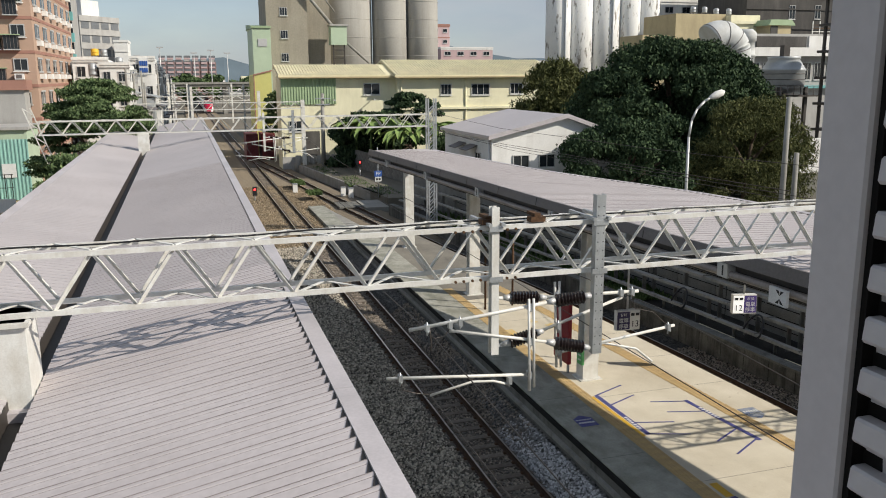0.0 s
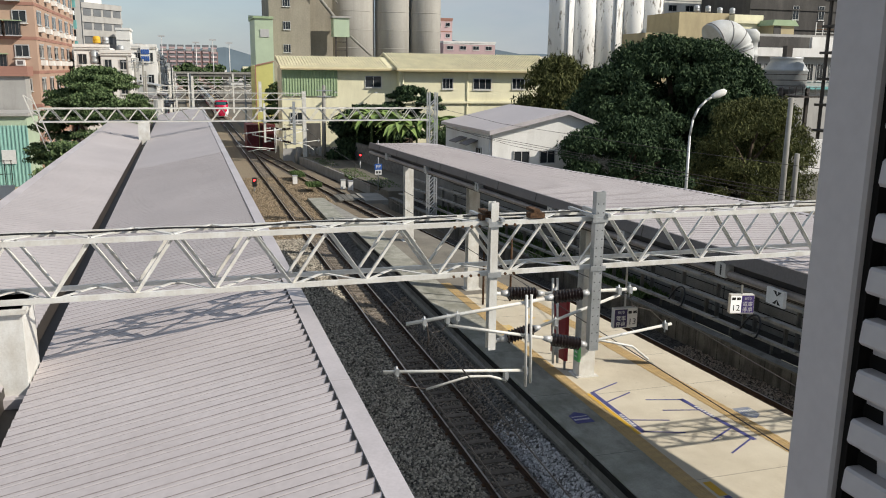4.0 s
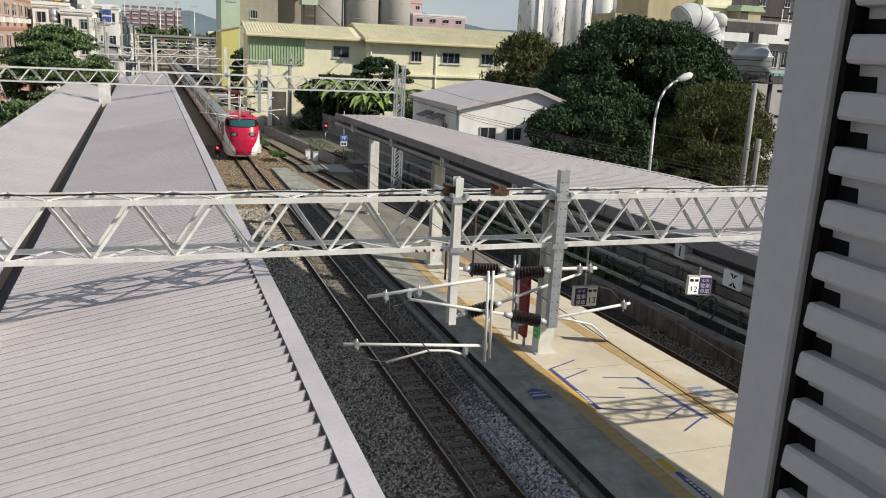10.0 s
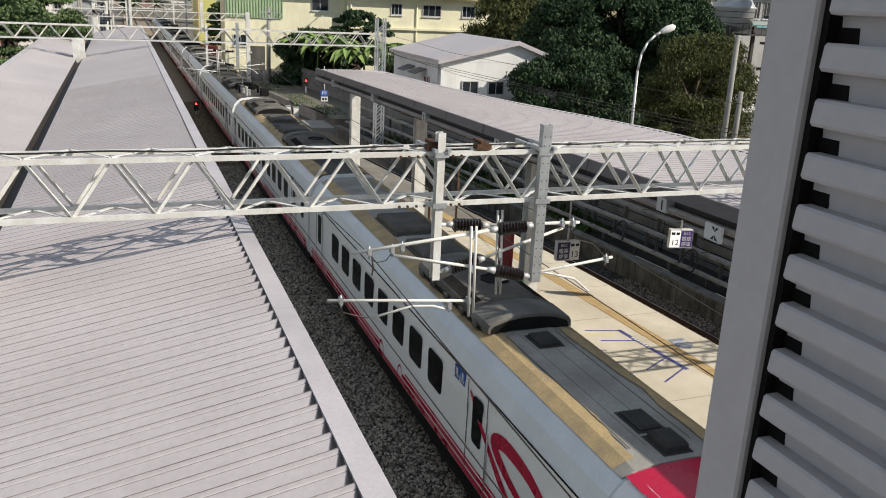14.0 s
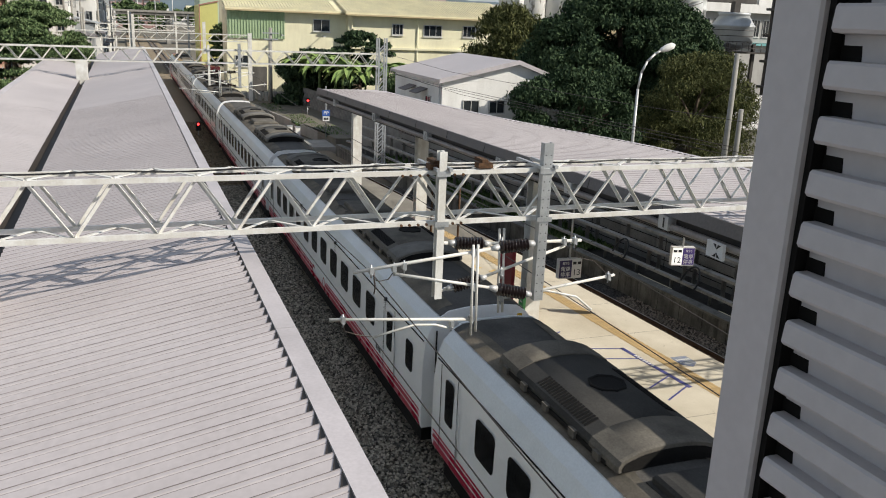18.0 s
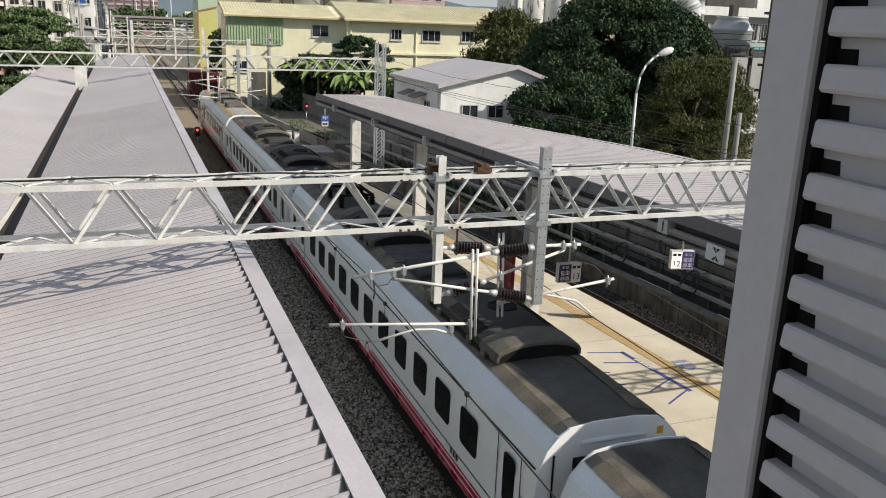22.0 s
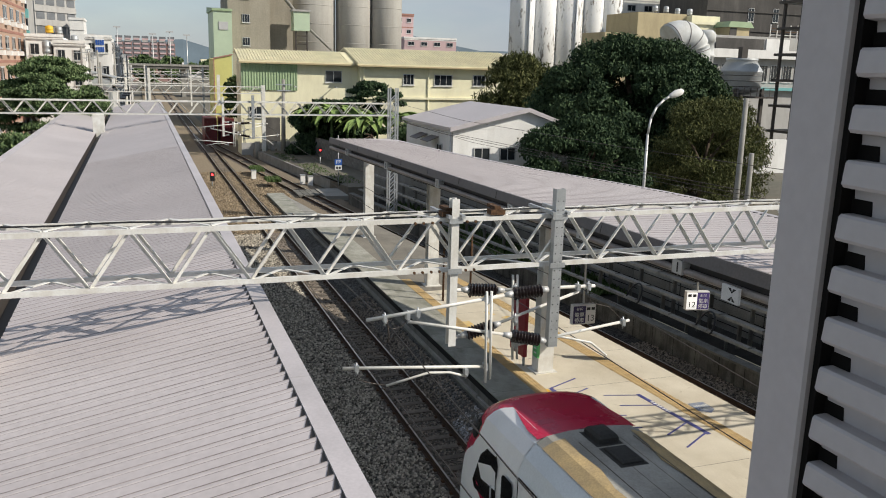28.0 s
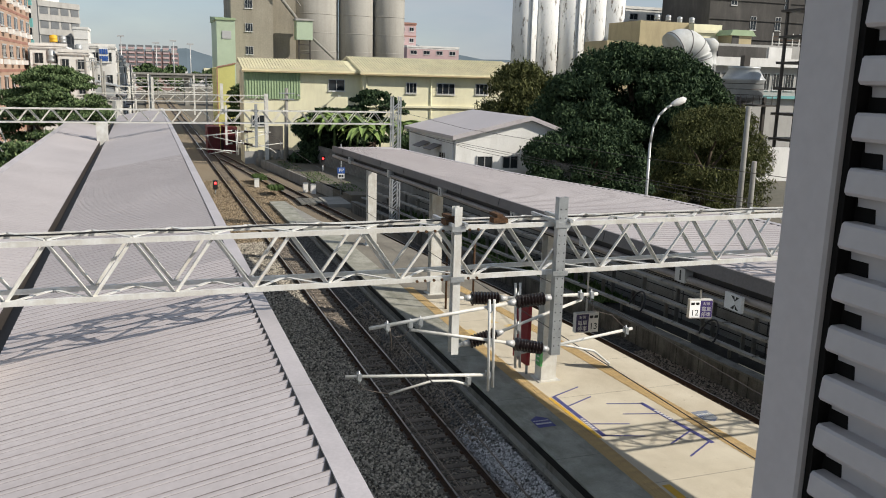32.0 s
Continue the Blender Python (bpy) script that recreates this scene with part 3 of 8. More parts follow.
bm, close = solid("ground", M["ground"], "wide bare earth and paved ground around the railway", "ground", kind="structure")
box(bm, -2500, 2500, -200, 4500, -1.5, -0.5)
close()

YS = steps(-30, 60, 45) + steps(63, 320, 60)
bm, close = solid("ballast_bed", M["ballast"], "grey stone ballast under the main tracks, sandy further out", "ballast", kind="structure")
slab(bm, lambda y: -6.6, lambda y: 1.62 if y < 52 else 2.2, YS, lambda y: -0.19, -0.6)
close()
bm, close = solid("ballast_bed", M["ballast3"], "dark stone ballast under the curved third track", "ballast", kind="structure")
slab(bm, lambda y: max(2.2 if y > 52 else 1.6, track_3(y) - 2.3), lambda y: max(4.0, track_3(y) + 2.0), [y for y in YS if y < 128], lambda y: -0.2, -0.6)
close()


bm, close = solid("ballast_shoulder", M["shoulder"], "ballast heaped against the platform side", "ballast", kind="structure")
rows = []
for y in steps(2, 53, 100):
    k = noise.noise(Vector((0.3, y * 0.6, 0))) * 0.06
    rows.append([bm.verts.new(p) for p in ((0.74 + k * 0.6, y, -0.21), (1.0, y, -0.03 + k), (1.3, y, 0.18 + k), (1.62, y, 0.36), (1.62, y, -0.5), (0.74, y, -0.5))])
for a, b in zip(rows, rows[1:]):
    for i in range(6):
        j = (i + 1) % 6
        bm.faces.new((a[i], a[j], b[j], b[i]))
close()


def loose_stones(name, label, material, x0, x1, y0, y1, count, size, height, seed):
    """Broken stones lying on a bed, each a rough block."""
    rs = np.random.RandomState(seed)
    cube = np.array([(-1, -1, -1), (1, -1, -1), (1, 1, -1), (-1, 1, -1), (-1, -1, 1), (1, -1, 1), (1, 1, 1), (-1, 1, 1)], float) * 0.5
    quads = np.array([(3, 2, 1, 0), (4, 5, 6, 7), (0, 1, 5, 4), (1, 2, 6, 5), (2, 3, 7, 6), (3, 0, 4, 7)])
    pts = cube[None] * rs.uniform(0.55, 1.25, (count, 8, 3)) * (size * rs.uniform(0.6, 1.35, (count, 1, 1)))
    q = rs.normal(size=(count, 4))
    q /= np.linalg.norm(q, axis=1)[:, None]
    w, a, b, c = q.T
    R = np.stack([1 - 2 * (b * b + c * c), 2 * (a * b - c * w), 2 * (a * c + b * w), 2 * (a * b + c * w), 1 - 2 * (a * a + c * c), 2 * (b * c - a * w), 2 * (a * c - b * w), 2 * (b * c + a * w), 1 - 2 * (a * a + b * b)], 1).reshape(count, 3, 3)
    pts = np.einsum("nij,nkj->nki", R, pts)
    px, py = rs.uniform(x0, x1, count), rs.uniform(y0, y1, count)
    pz = np.array([height(u, v) for u, v in zip(px, py)]) + rs.uniform(-0.008, 0.014, count)
    pts += np.stack([px, py, pz], 1)[:, None, :]
    me = bpy.data.meshes.new(name)
    me.from_pydata(pts.reshape(-1, 3).tolist(), [], (quads[None] + 8 * np.arange(count)[:, None, None]).reshape(-1, 4).tolist())
    me.materials.append(material)
    ob = new(name, me)
    return tagged(ob, label, "ballast", kind="stuff")


def shoulder_z(x, y):
    return -0.21 + max(0.0, x - 0.74) * 0.66


loose_stones("ballast_stones", "grey broken ballast stones beside the track", M["stones"], -5.3, -0.72, 6.5, 27.0, 34000, 0.05, lambda x, y: -0.185, 5)
loose_stones("ballast_stones", "grey broken ballast stones further along the track", M["stones"], -5.2, -0.72, 26.8, 50.0, 24000, 0.055, lambda x, y: -0.185, 15)
loose_stones("ballast_stones", "brownish ballast stones further between the rails", M["stonesbrown"], -0.52, 0.52, 26.8, 52.0, 8000, 0.055, lambda x, y: -0.205, 16)
loose_stones("ballast_stones", "sandy ballast stones beside the far tracks", M["stonessand"], -3.4, 3.4, 50.0, 80.0, 16000, 0.065, lambda x, y: -0.18, 17)
loose_stones("ballast_stones", "brownish ballast stones between the rails", M["stonesbrown"], -0.52, 0.52, 6.5, 27.0, 8500, 0.045, lambda x, y: -0.205, 6)
loose_stones("ballast_stones", "pale ballast stones heaped along the platform", M["stonespale"], 0.66, 1.5, 6.5, 21.0, 7600, 0.05, shoulder_z, 7)
loose_stones("ballast_stones", "brownish ballast stones heaped along the platform", M["stonesbrown"], 0.66, 1.5, 20.0, 34.0, 5600, 0.05, shoulder_z, 9)
loose_stones("ballast_stones", "dark ballast stones beside the curved track", M["stonesbrown"], 7.2, 11.4, 12.0, 26.0, 19000, 0.05, lambda x, y: -0.19, 8)


def rail_run(name, centre, y0, y1, n):
    t = thing(name, "pair of rusty steel rails with worn bright heads on sleepers", "railway track", "railway tracks")
    t["kind"] = "structure"
    for s in (-0.5685, 0.5685):
        bm = bmesh.new()
        ys = steps(y0, y1, n)
        slab(bm, lambda y: centre(y) + s - 0.02, lambda y: centre(y) + s + 0.02, ys, lambda y: -0.03, -0.15)
        slab(bm, lambda y: centre(y) + s - 0.065, lambda y: centre(y) + s + 0.065, ys, lambda y: -0.148, -0.17)
        slab(bm, lambda y: centre(y) + s - 0.034, lambda y: centre(y) + s + 0.034, ys, lambda y: -0.004, -0.034)
        rail = part("rail", bm, M["rail"], t)
        bm = bmesh.new()
        ribbon(bm, lambda y: centre(y) + s - 0.026, lambda y: centre(y) + s + 0.026, ys, lambda y: 0.0)
        part("rail_head", bm, M["railtop"], rail, "bright worn rail head")
    return t


main_track = rail_run("railway_track", lambda y: 0.0, -30, 320, 6)
side_track = rail_run("railway_track", lambda y: -3.97, -30, 320, 6)
curve_track = rail_run("railway_track", track_3, -30, 124, 70)

bm = bmesh.new()
box(bm, -0.86, 0.86, -0.11, 0.11, -0.26, -0.158)
sleeper_mesh = mesh_of("sleeper", bm, M["sleeper"])
bm = bmesh.new()
for s in (-0.5685, 0.5685):
    for e in (-0.1, 0.1):
        box(bm, s + e - 0.035, s + e + 0.035, -0.05, 0.05, -0.156, -0.115)
clip_mesh = mesh_of("rail_clip", bm, M["rust"])


def sleepers(track, centre, y0, n, turn=False):
    for i in range(n):
        y = y0 + i * 0.62
        ob = new("sleeper", sleeper_mesh)
        ob.parent = track
        dx = (centre(y + 0.5) - centre(y - 0.5)) if turn else 0.0
        ob.matrix_basis = pose(centre(y) + random.uniform(-0.02, 0.02), y, random.uniform(-0.012, 0.004), 0, 0, math.degrees(-math.atan(dx)) + random.uniform(-0.5, 0.5))
        cl = new("rail_clip", clip_mesh)
        cl.parent = ob


sleepers(main_track, lambda y: 0.0, 6.0, 150)
sleepers(curve_track, track_3, 14.0, 110, True)
bm = bmesh.new()
for i in range(260):
    y = 6.0 + (150 + i) * 0.62
    box(bm, -1.0, 1.0, y - 0.11, y + 0.11, -0.26, -0.157)
far_s = part("sleepers", bm, M["sleeper"], main_track)
far_s["kind"] = "stuff"
bm = bmesh.new()
for i in range(60):
    y = 14.0 + (110 + i) * 0.62
    c = track_3(y)
    box(bm, c - 1.0, c + 1.0, y - 0.11, y + 0.11, -0.26, -0.158)
far_s = part("sleepers", bm, M["sleeper"], curve_track)
far_s["kind"] = "stuff"

# island platform between the main track and the curved track
PLAT_END, CREAM_END = 46.0, 31.0


def plat_right(y):
    return track_3(y) - 1.62


def plat_z(y):
    return 1.0 if y < PLAT_END else max(0.02, 1.0 - (y - PLAT_END) * 0.11)


platform = tagged(new("island_platform"), "long island platform with cream floor and worn concrete edges", "platform", kind="structure")
PY = steps(-30, PLAT_END, 56) + steps(PLAT_END + 1, 65, 19)
bm = bmesh.new()
slab(bm, lambda y: 1.62, lambda y: min(2.86, plat_right(y) - 0.3), PY, plat_z, -0.5)
part("edge_slab", bm, M["coping"], platform, "dark worn concrete edge slab")
bm = bmesh.new()
slab(bm, lambda y: 2.86, lambda y: plat_right(y), [y for y in PY if y < CREAM_END] + [CREAM_END], lambda y: plat_z(y), -0.5)
part("floor", bm, M["plat"], platform, "cream painted platform floor with faint stains")
bm = bmesh.new()
slab(bm, lambda y: 2.86, lambda y: plat_right(y), [CREAM_END] + [y for y in PY if CREAM_END < y <= PLAT_END], lambda y: plat_z(y), -0.5)
part("floor", bm, M["plat2"], platform, "dirty grey concrete platform floor")
bm = bmesh.new()
slab(bm, lambda y: 2.86, lambda y: max(2.9, min(plat_right(y) - 0.35, 4.0)), [PLAT_END] + [y for y in PY if y > PLAT_END], plat_z, -0.5)
part("end_ramp", bm, M["trough"], platform, "sloping concrete ramp at the platform end")
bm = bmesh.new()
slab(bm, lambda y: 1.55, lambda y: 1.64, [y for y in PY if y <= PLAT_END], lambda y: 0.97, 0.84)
part("edge_lip", bm, M["lipdark"], platform, "overhanging platform lip, shade put into its black colour")
bm = bmesh.new()
slab(bm, lambda y: 1.575, lambda y: 1.66, [y for y in PY if y <= PLAT_END], lambda y: 0.85, -0.5)
part("side_wall", bm, M["darkconc"], platform, "dark streaked platform side wall")
bm = bmesh.new()
for i in range(22):
    y = 6.3 + i * 2.1
    extrude(bm, [(1.50, 0.50), (1.62, 0.50), (1.62, 0.62), (1.50, 0.62)], y, y + 2.04)
part("edge_pipe", bm, M["trough"], platform, "long dark conduit below the lip")["kind"] = "stuff"
# joints across the edge slab
bm = bmesh.new()
for i in range(13):
    y = 5 + i * 3.8
    box(bm, 1.6, 2.84, y, y + 0.012, 0.99, 1.002)
part("edge_joint", bm, M["darkconc"], platform)["kind"] = "stuff"
bm = bmesh.new()
for i in range(9):
    y = 9.5 + i * 2.6
    box(bm, 2.87, plat_right(y) - 0.02, y, y + 0.012, 0.99, 1.0015)
part("floor_joint", bm, M["plat2"], platform, "thin dirty floor joint")["kind"] = "stuff"
# tactile strips: tiles along both sides
bm = bmesh.new()
box(bm, -0.22, 0.22, -0.146, 0.146, 0, 0.006)
for i in range(4):
    u = -0.16 + i * 0.107
    for k in range(3):
        v = -0.1 + 0.1 * k
        box(bm, u - 0.02, u + 0.02, v - 0.02, v + 0.02, 0.006, 0.014)
tile_mesh = mesh_of("tactile_tile", bm, M["tactile"])
bm = bmesh.new()
box(bm, -0.2, 0.2, -0.146, 0.146, 0, 0.006)
for i in range(4):
    u = -0.15 + i * 0.1
    box(bm, u - 0.018, u + 0.018, -0.12, 0.12, 0.006, 0.012)
tile_mesh_b = mesh_of("tactile_tile", bm, M["tactile"])
for i in range(74):
    y = 11 + i * 0.3
    ob = new("tactile_tile", tile_mesh)
    ob.parent = platform
    ob.matrix_basis = pose(track_3(y) - 3.05, y, 1.001)
    ob = new("tactile_tile", tile_mesh_b)
    ob.parent = platform
    ob.matrix_basis = pose(3.06, y, 1.001)


def flat_quad(bm, p, q, w, z):
    p, q = Vector((*p, z)), Vector((*q, z))
    s = (q - p).normalized().cross(Vector((0, 0, 1))) * (w / 2)
    vs = [bm.verts.new(v) for v in (p - s, q - s, q + s, p + s)]
    vs2 = [bm.verts.new(v.co + Vector((0, 0, 0.004))) for v in vs]
    bm.faces.new(vs2)
    for i in range(4):
        bm.faces.new((vs[i], vs[(i + 1) % 4], vs2[(i + 1) % 4], vs2[i]))


def marks(rows, name, material, label):
    for p, q, w in rows:
        bm = bmesh.new()
        flat_quad(bm, p, q, w, 1.004)
        part(name, bm, material, platform, label)


marks([((3.42, 20.05), (4.49, 20.55), 0.05), ((3.46, 19.28), (4.47, 19.76), 0.05), ((3.46, 18.05), (4.51, 17.75), 0.05), ((3.44, 17.31), (4.48, 16.96), 0.05),
       ((5.66, 18.88), (4.63, 19.15), 0.05), ((5.70, 18.12), (4.69, 18.38), 0.05), ((5.80, 16.90), (4.86, 16.38), 0.05), ((5.86, 16.20), (4.90, 15.63), 0.05)],
      "queue_line", M["blue"], "thin slanted blue queue line")
marks([((3.42, 20.05), (3.46, 17.25), 0.13), ((5.62, 18.95), (5.93, 16.12), 0.13), ((3.50, 13.9), (3.55, 10.6), 0.15)], "queue_band", M["blue"], "blue band with small white lettering")
marks([((3.26, 20.0), (3.30, 17.2), 0.10), ((3.45, 14.55), (3.45, 13.92), 0.2)], "yellow_band", M["yellow"], "bright yellow painted band")
marks([((5.0, 26.9), (5.25, 26.3), 0.35), ((3.35, 26.7), (3.42, 25.9), 0.30), ((4.55, 27.6), (4.7, 27.2), 0.2)], "yellow_patch", M["yellowworn"], "worn yellow paint patch")
bars = []
for i in range(7):
    bars.append(((3.43, 18.35 - i * 0.12), (3.43, 18.42 - i * 0.12), 0.09))
    bars.append(((5.70 + i * 0.012, 18.3 - i * 0.12), (5.70 + i * 0.012, 18.37 - i * 0.12), 0.09))
for i in range(16):
    bars.append(((3.52, 13.5 - i * 0.14), (3.52, 13.58 - i * 0.14), 0.06))
bm = bmesh.new()
for p, q, w in bars:
    flat_quad(bm, p, q, w, 1.009)
part("lettering_bar", bm, M["paintwhite"], platform, "small white lettering")["kind"] = "stuff"


def arrow_mark(cx, cy, s, flip, material, z=1.004):
    """A house-shaped floor arrow with white bars of writing."""
    pts = [(-0.42, -0.3), (0.18, -0.3), (0.42, 0.0), (0.18, 0.3), (-0.42, 0.3)]
    bm = bmesh.new()
    lower = [bm.verts.new((cx + flip * s * p[1], cy - s * p[0] * flip, z)) for p in pts]
    upper = [bm.verts.new(v.co + Vector((0, 0, 0.004))) for v in lower]
    bm.faces.new(upper)
    for i in range(5):
        bm.faces.new((lower[i], lower[(i + 1) % 5], upper[(i + 1) % 5], upper[i]))
    a = part("floor_arrow", bm, material, platform, "blue house-shaped floor arrow")
    bm = bmesh.new()
    for k, w in ((-0.16, 0.1), (0.05, 0.05)):
        for i in range(6):
            u = -0.22 + i * 0.09
            flat_quad(bm, (cx + flip * s * (u - 0.03), cy - flip * s * k), (cx + flip * s * (u + 0.03), cy - flip * s * k), w * s, z + 0.005)
    part("arrow_lettering", bm, M["paintwhite"], a, "white lettering bars")


arrow_mark(2.3, 18.55, 0.85, -1, M["blue"])
arrow_mark(2.35, 12.2, 0.85, -1, M["blue"])
arrow_mark(6.85, 17.6, 0.85, 1, M["bluepale"])
bm = bmesh.new()
tube(bm, (2.5, 11.3, 1.003), (2.5, 11.3, 1.009), 0.05, 12)
part("floor_dot", bm, M["red"], platform, "small red floor dot")

# side platform edge and walls beyond the curved track
def wall_x(y):
    return track_3(y) + 1.75


wall_east = tagged(new("wall_east"), "grimy concrete platform edge and block wall with cable troughs", "wall", kind="structure")
WY = steps(-30, 60, 30)
bm = bmesh.new()
slab(bm, wall_x, lambda y: wall_x(y) + 0.35, WY, lambda y: 0.62, -0.6)
part("edge_wall", bm, M["edgewall"], wall_east, "streaked dark concrete edge wall")
bm = bmesh.new()
for i in range(36):
    y = 10 + i * 1.2
    x = wall_x(y)
    box(bm, x - 0.006, x + 0.02, y, y + 0.02, -0.2, 0.6)
part("wall_joint", bm, M["lipdark"], wall_east)["kind"] = "stuff"
bm = bmesh.new()
slab(bm, lambda y: wall_x(y) - 0.05, lambda y: wall_x(y) + 0.38, WY, lambda y: 0.66, 0.58)
part("coping_stone", bm, M["darkconc"], wall_east, "thin worn coping along the edge wall")
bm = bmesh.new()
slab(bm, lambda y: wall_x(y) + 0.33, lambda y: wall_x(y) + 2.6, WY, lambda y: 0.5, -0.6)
part("deck", bm, M["deckdark"], wall_east, "concrete deck, its shade put into a dark colour")
for h, off, w in ((0.95, 0.75, 0.2), (1.5, 1.25, 0.26), (2.05, 1.75, 0.26)):
    bm = bmesh.new()
    slab(bm, lambda y: wall_x(y) + off, lambda y: wall_x(y) + off + w, WY, lambda y: h, h - 0.1)
    trough = part("cable_trough", bm, M["trough"], wall_east, "long grey cable trough on brackets")
    bm = bmesh.new()
    for i in range(24):
        y = 8 + i * 2.1
        x = wall_x(y) + off
        box(bm, x + 0.05, x + w - 0.05, y, y + 0.06, 0.5, h - 0.09)
        box(bm, x - 0.08, x + w, y + 0.9, y + 0.95, h - 0.02, h + 0.03)
    part("bracket", bm, M["darkconc"], trough)["kind"] = "stuff"
bm = bmesh.new()
for i in range(34):
    y0 = -20 + i * 2.4
    x = wall_x(y0) + 2.5
    x2 = wall_x(y0 + 2.4) + 2.5
    vs = [bm.verts.new(p) for p in ((x, y0 + 0.02, 0.4), (x2, y0 + 2.38, 0.4), (x2, y0 + 2.38, 3.6), (x, y0 + 0.02, 3.6))]
    ws = [bm.verts.new(v.co + Vector((0.18, 0, 0))) for v in vs]
    bm.faces.new(vs)
    bm.faces.new(ws[::-1])
    for k in range(4):
        bm.faces.new((vs[k], vs[(k + 1) % 4], ws[(k + 1) % 4], ws[k]))
part("wall_panel", bm, M["block"], wall_east, "grey concrete wall panels")["kind"] = "stuff"

for y in (13.2, 15.4, 19.5, 23.8, 28.0):
    x = wall_x(y) + 1.0
    bm = bmesh.new()
    sweep(bm, [(x - 0.25 + 0.5 * math.sin(radians(a)) * 0.6, y + 0.45 * math.cos(radians(a)), 0.95 + 0.62 * math.sin(radians(a)) * (1 if a < 180 else 0.4)) for a in range(0, 200, 14)], 0.035, 8)
    part("cable_hose", bm, M["black"], wall_east, "black looped cable hose")
for y in (16.0, 18.4, 22.5, 27.0, 32.0):
    x = wall_x(y) + 2.2
    bm = bmesh.new()
    tube(bm, (x, y, 0.5), (x, y, 3.6), 0.018, 6)
    part("thin_conduit", bm, M["black"], wall_east, "thin vertical conduit")
for y0, y1 in ((14.2, 15.6), (15.9, 17.2), (20.3, 22.0), (24.5, 26.5)):
    bm = bmesh.new()
    slab(bm, lambda y: wall_x(y) + 0.45, lambda y: wall_x(y) + 0.66, steps(y0, y1, 4), lambda y: 0.56, 0.49)
    part("trough_lid", bm, M["tileroof"], wall_east, "dusty yellow trough lid")
for z, off in ((2.45, 2.40), (2.62, 2.42), (2.9, 2.41)):
    bm = bmesh.new()
    sweep(bm, [(wall_x(y) + off, y, z + 0.02 * math.sin(y)) for y in steps(-5, 55, 60)], 0.022, 6)
    part("wall_cable", bm, M["black"], wall_east, "thin black cable along the wall")
bm = bmesh.new()
for i in range(20):
    y = 6 + i * 2.4
    for k in range(7):
        z = 0.75 + k * 0.4
        bar(bm, (wall_x(y) + 2.49, y + 0.03, z), (wall_x(y + 2.34) + 2.49, y + 2.36, z), 0.02, 0.03)
part("block_joint", bm, M["lipdark"], wall_east, "dark block course joints")["kind"] = "stuff"

# ---- platform canopies ----
def ribbed_sheet(name, p_in, p_out, y0, y1, pitch, parent, material, label, rib=0.034):
    """Roof sheet between the lines p_in and p_out (x, z of y): lapped pans that rise to a step, the ends open."""
    bm = bmesh.new()
    n = int((y1 - y0) / pitch)
    rows = []
    for i in range(n):
        y = y0 + i * pitch
        for dy, dz in ((0.02 * pitch, -rib), (0.66 * pitch, -0.22 * rib), (0.71 * pitch, -0.42 * rib), (0.77 * pitch, -0.12 * rib), (0.98 * pitch, 0)):
            a, b = p_in(y + dy), p_out(y + dy)
            rows.append((bm.verts.new((a[0], y + dy, a[1] + dz)), bm.verts.new((b[0], y + dy, b[1] + dz))))
    for a, b in zip(rows, rows[1:]):
        bm.faces.new((a[0], a[1], b[1], b[0]))
    ob = part(name, bm, material, parent, label)
    m = ob.modifiers.new("sheet", "SOLIDIFY")
    m.thickness = 0.004
    return ob


PITCH = 0.256
west = thing("platform_canopy", "long mauve-grey ribbed steel canopy with a central valley gutter", "platform canopy", "platform canopies")
W_END = 79.0
Z_E, Z_V, Z_L = 6.55, 5.80, 6.28
X_E, X_V, X_L = -5.675, -9.60, -12.36
SPLIT = -12 + PITCH * 108
ribbed_sheet("roof_sheet", lambda y: (X_V + 0.16, Z_V + 0.03), lambda y: (X_E - 0.235, Z_E - 0.035), -12, SPLIT + 0.01, PITCH, west, M["roof"], "ribbed mauve-grey roof sheet")
ribbed_sheet("roof_sheet", lambda y: (X_V + 0.16, Z_V + 0.03), lambda y: (X_E - 0.235, Z_E - 0.035), SPLIT, W_END, PITCH, west, M["roofgreyer"], "slightly darker, greyer roof sheet")
ribbed_sheet("roof_sheet", lambda y: (X_V - 0.16, Z_V + 0.03), lambda y: (X_L + 0.3, Z_L - 0.03), -12, W_END, PITCH, west, M["roofgreyer"], "slightly darker, greyer roof sheet")
for k in range(22):
    y0 = -12 + k * 4.15
    bm = bmesh.new()
    extrude(bm, [(X_E - 0.228, Z_E - 0.09), (X_E - 0.228, Z_E - 0.026), (X_E, Z_E - 0.026), (X_E, Z_E - 0.30), (X_E - 0.01, Z_E - 0.30), (X_E - 0.012, Z_E - 0.04), (X_E - 0.22, Z_E - 0.04), (X_E - 0.22, Z_E - 0.09)], y0, min(y0 + 4.143, W_END))
    part("edge_flashing", bm, M["flash"], west, "smooth folded edge flashing")
    bm = bmesh.new()
    extrude(bm, [(X_L + 0.36, Z_L - 0.09), (X_L, Z_L - 0.03), (X_L, Z_L - 0.3), (X_L + 0.01, Z_L - 0.3), (X_L + 0.012, Z_L - 0.045), (X_L + 0.36, Z_L - 0.105)], y0, min(y0 + 4.143, W_END))
    part("edge_flashing", bm, M["flash"], west, "smooth folded edge flashing")
bm = bmesh.new()
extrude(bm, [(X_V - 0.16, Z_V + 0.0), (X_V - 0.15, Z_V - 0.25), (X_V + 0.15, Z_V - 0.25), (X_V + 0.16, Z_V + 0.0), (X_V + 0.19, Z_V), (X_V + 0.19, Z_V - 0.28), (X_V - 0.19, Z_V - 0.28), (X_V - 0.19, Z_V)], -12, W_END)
part("valley_gutter", bm, M["under"], west, "dark valley gutter")
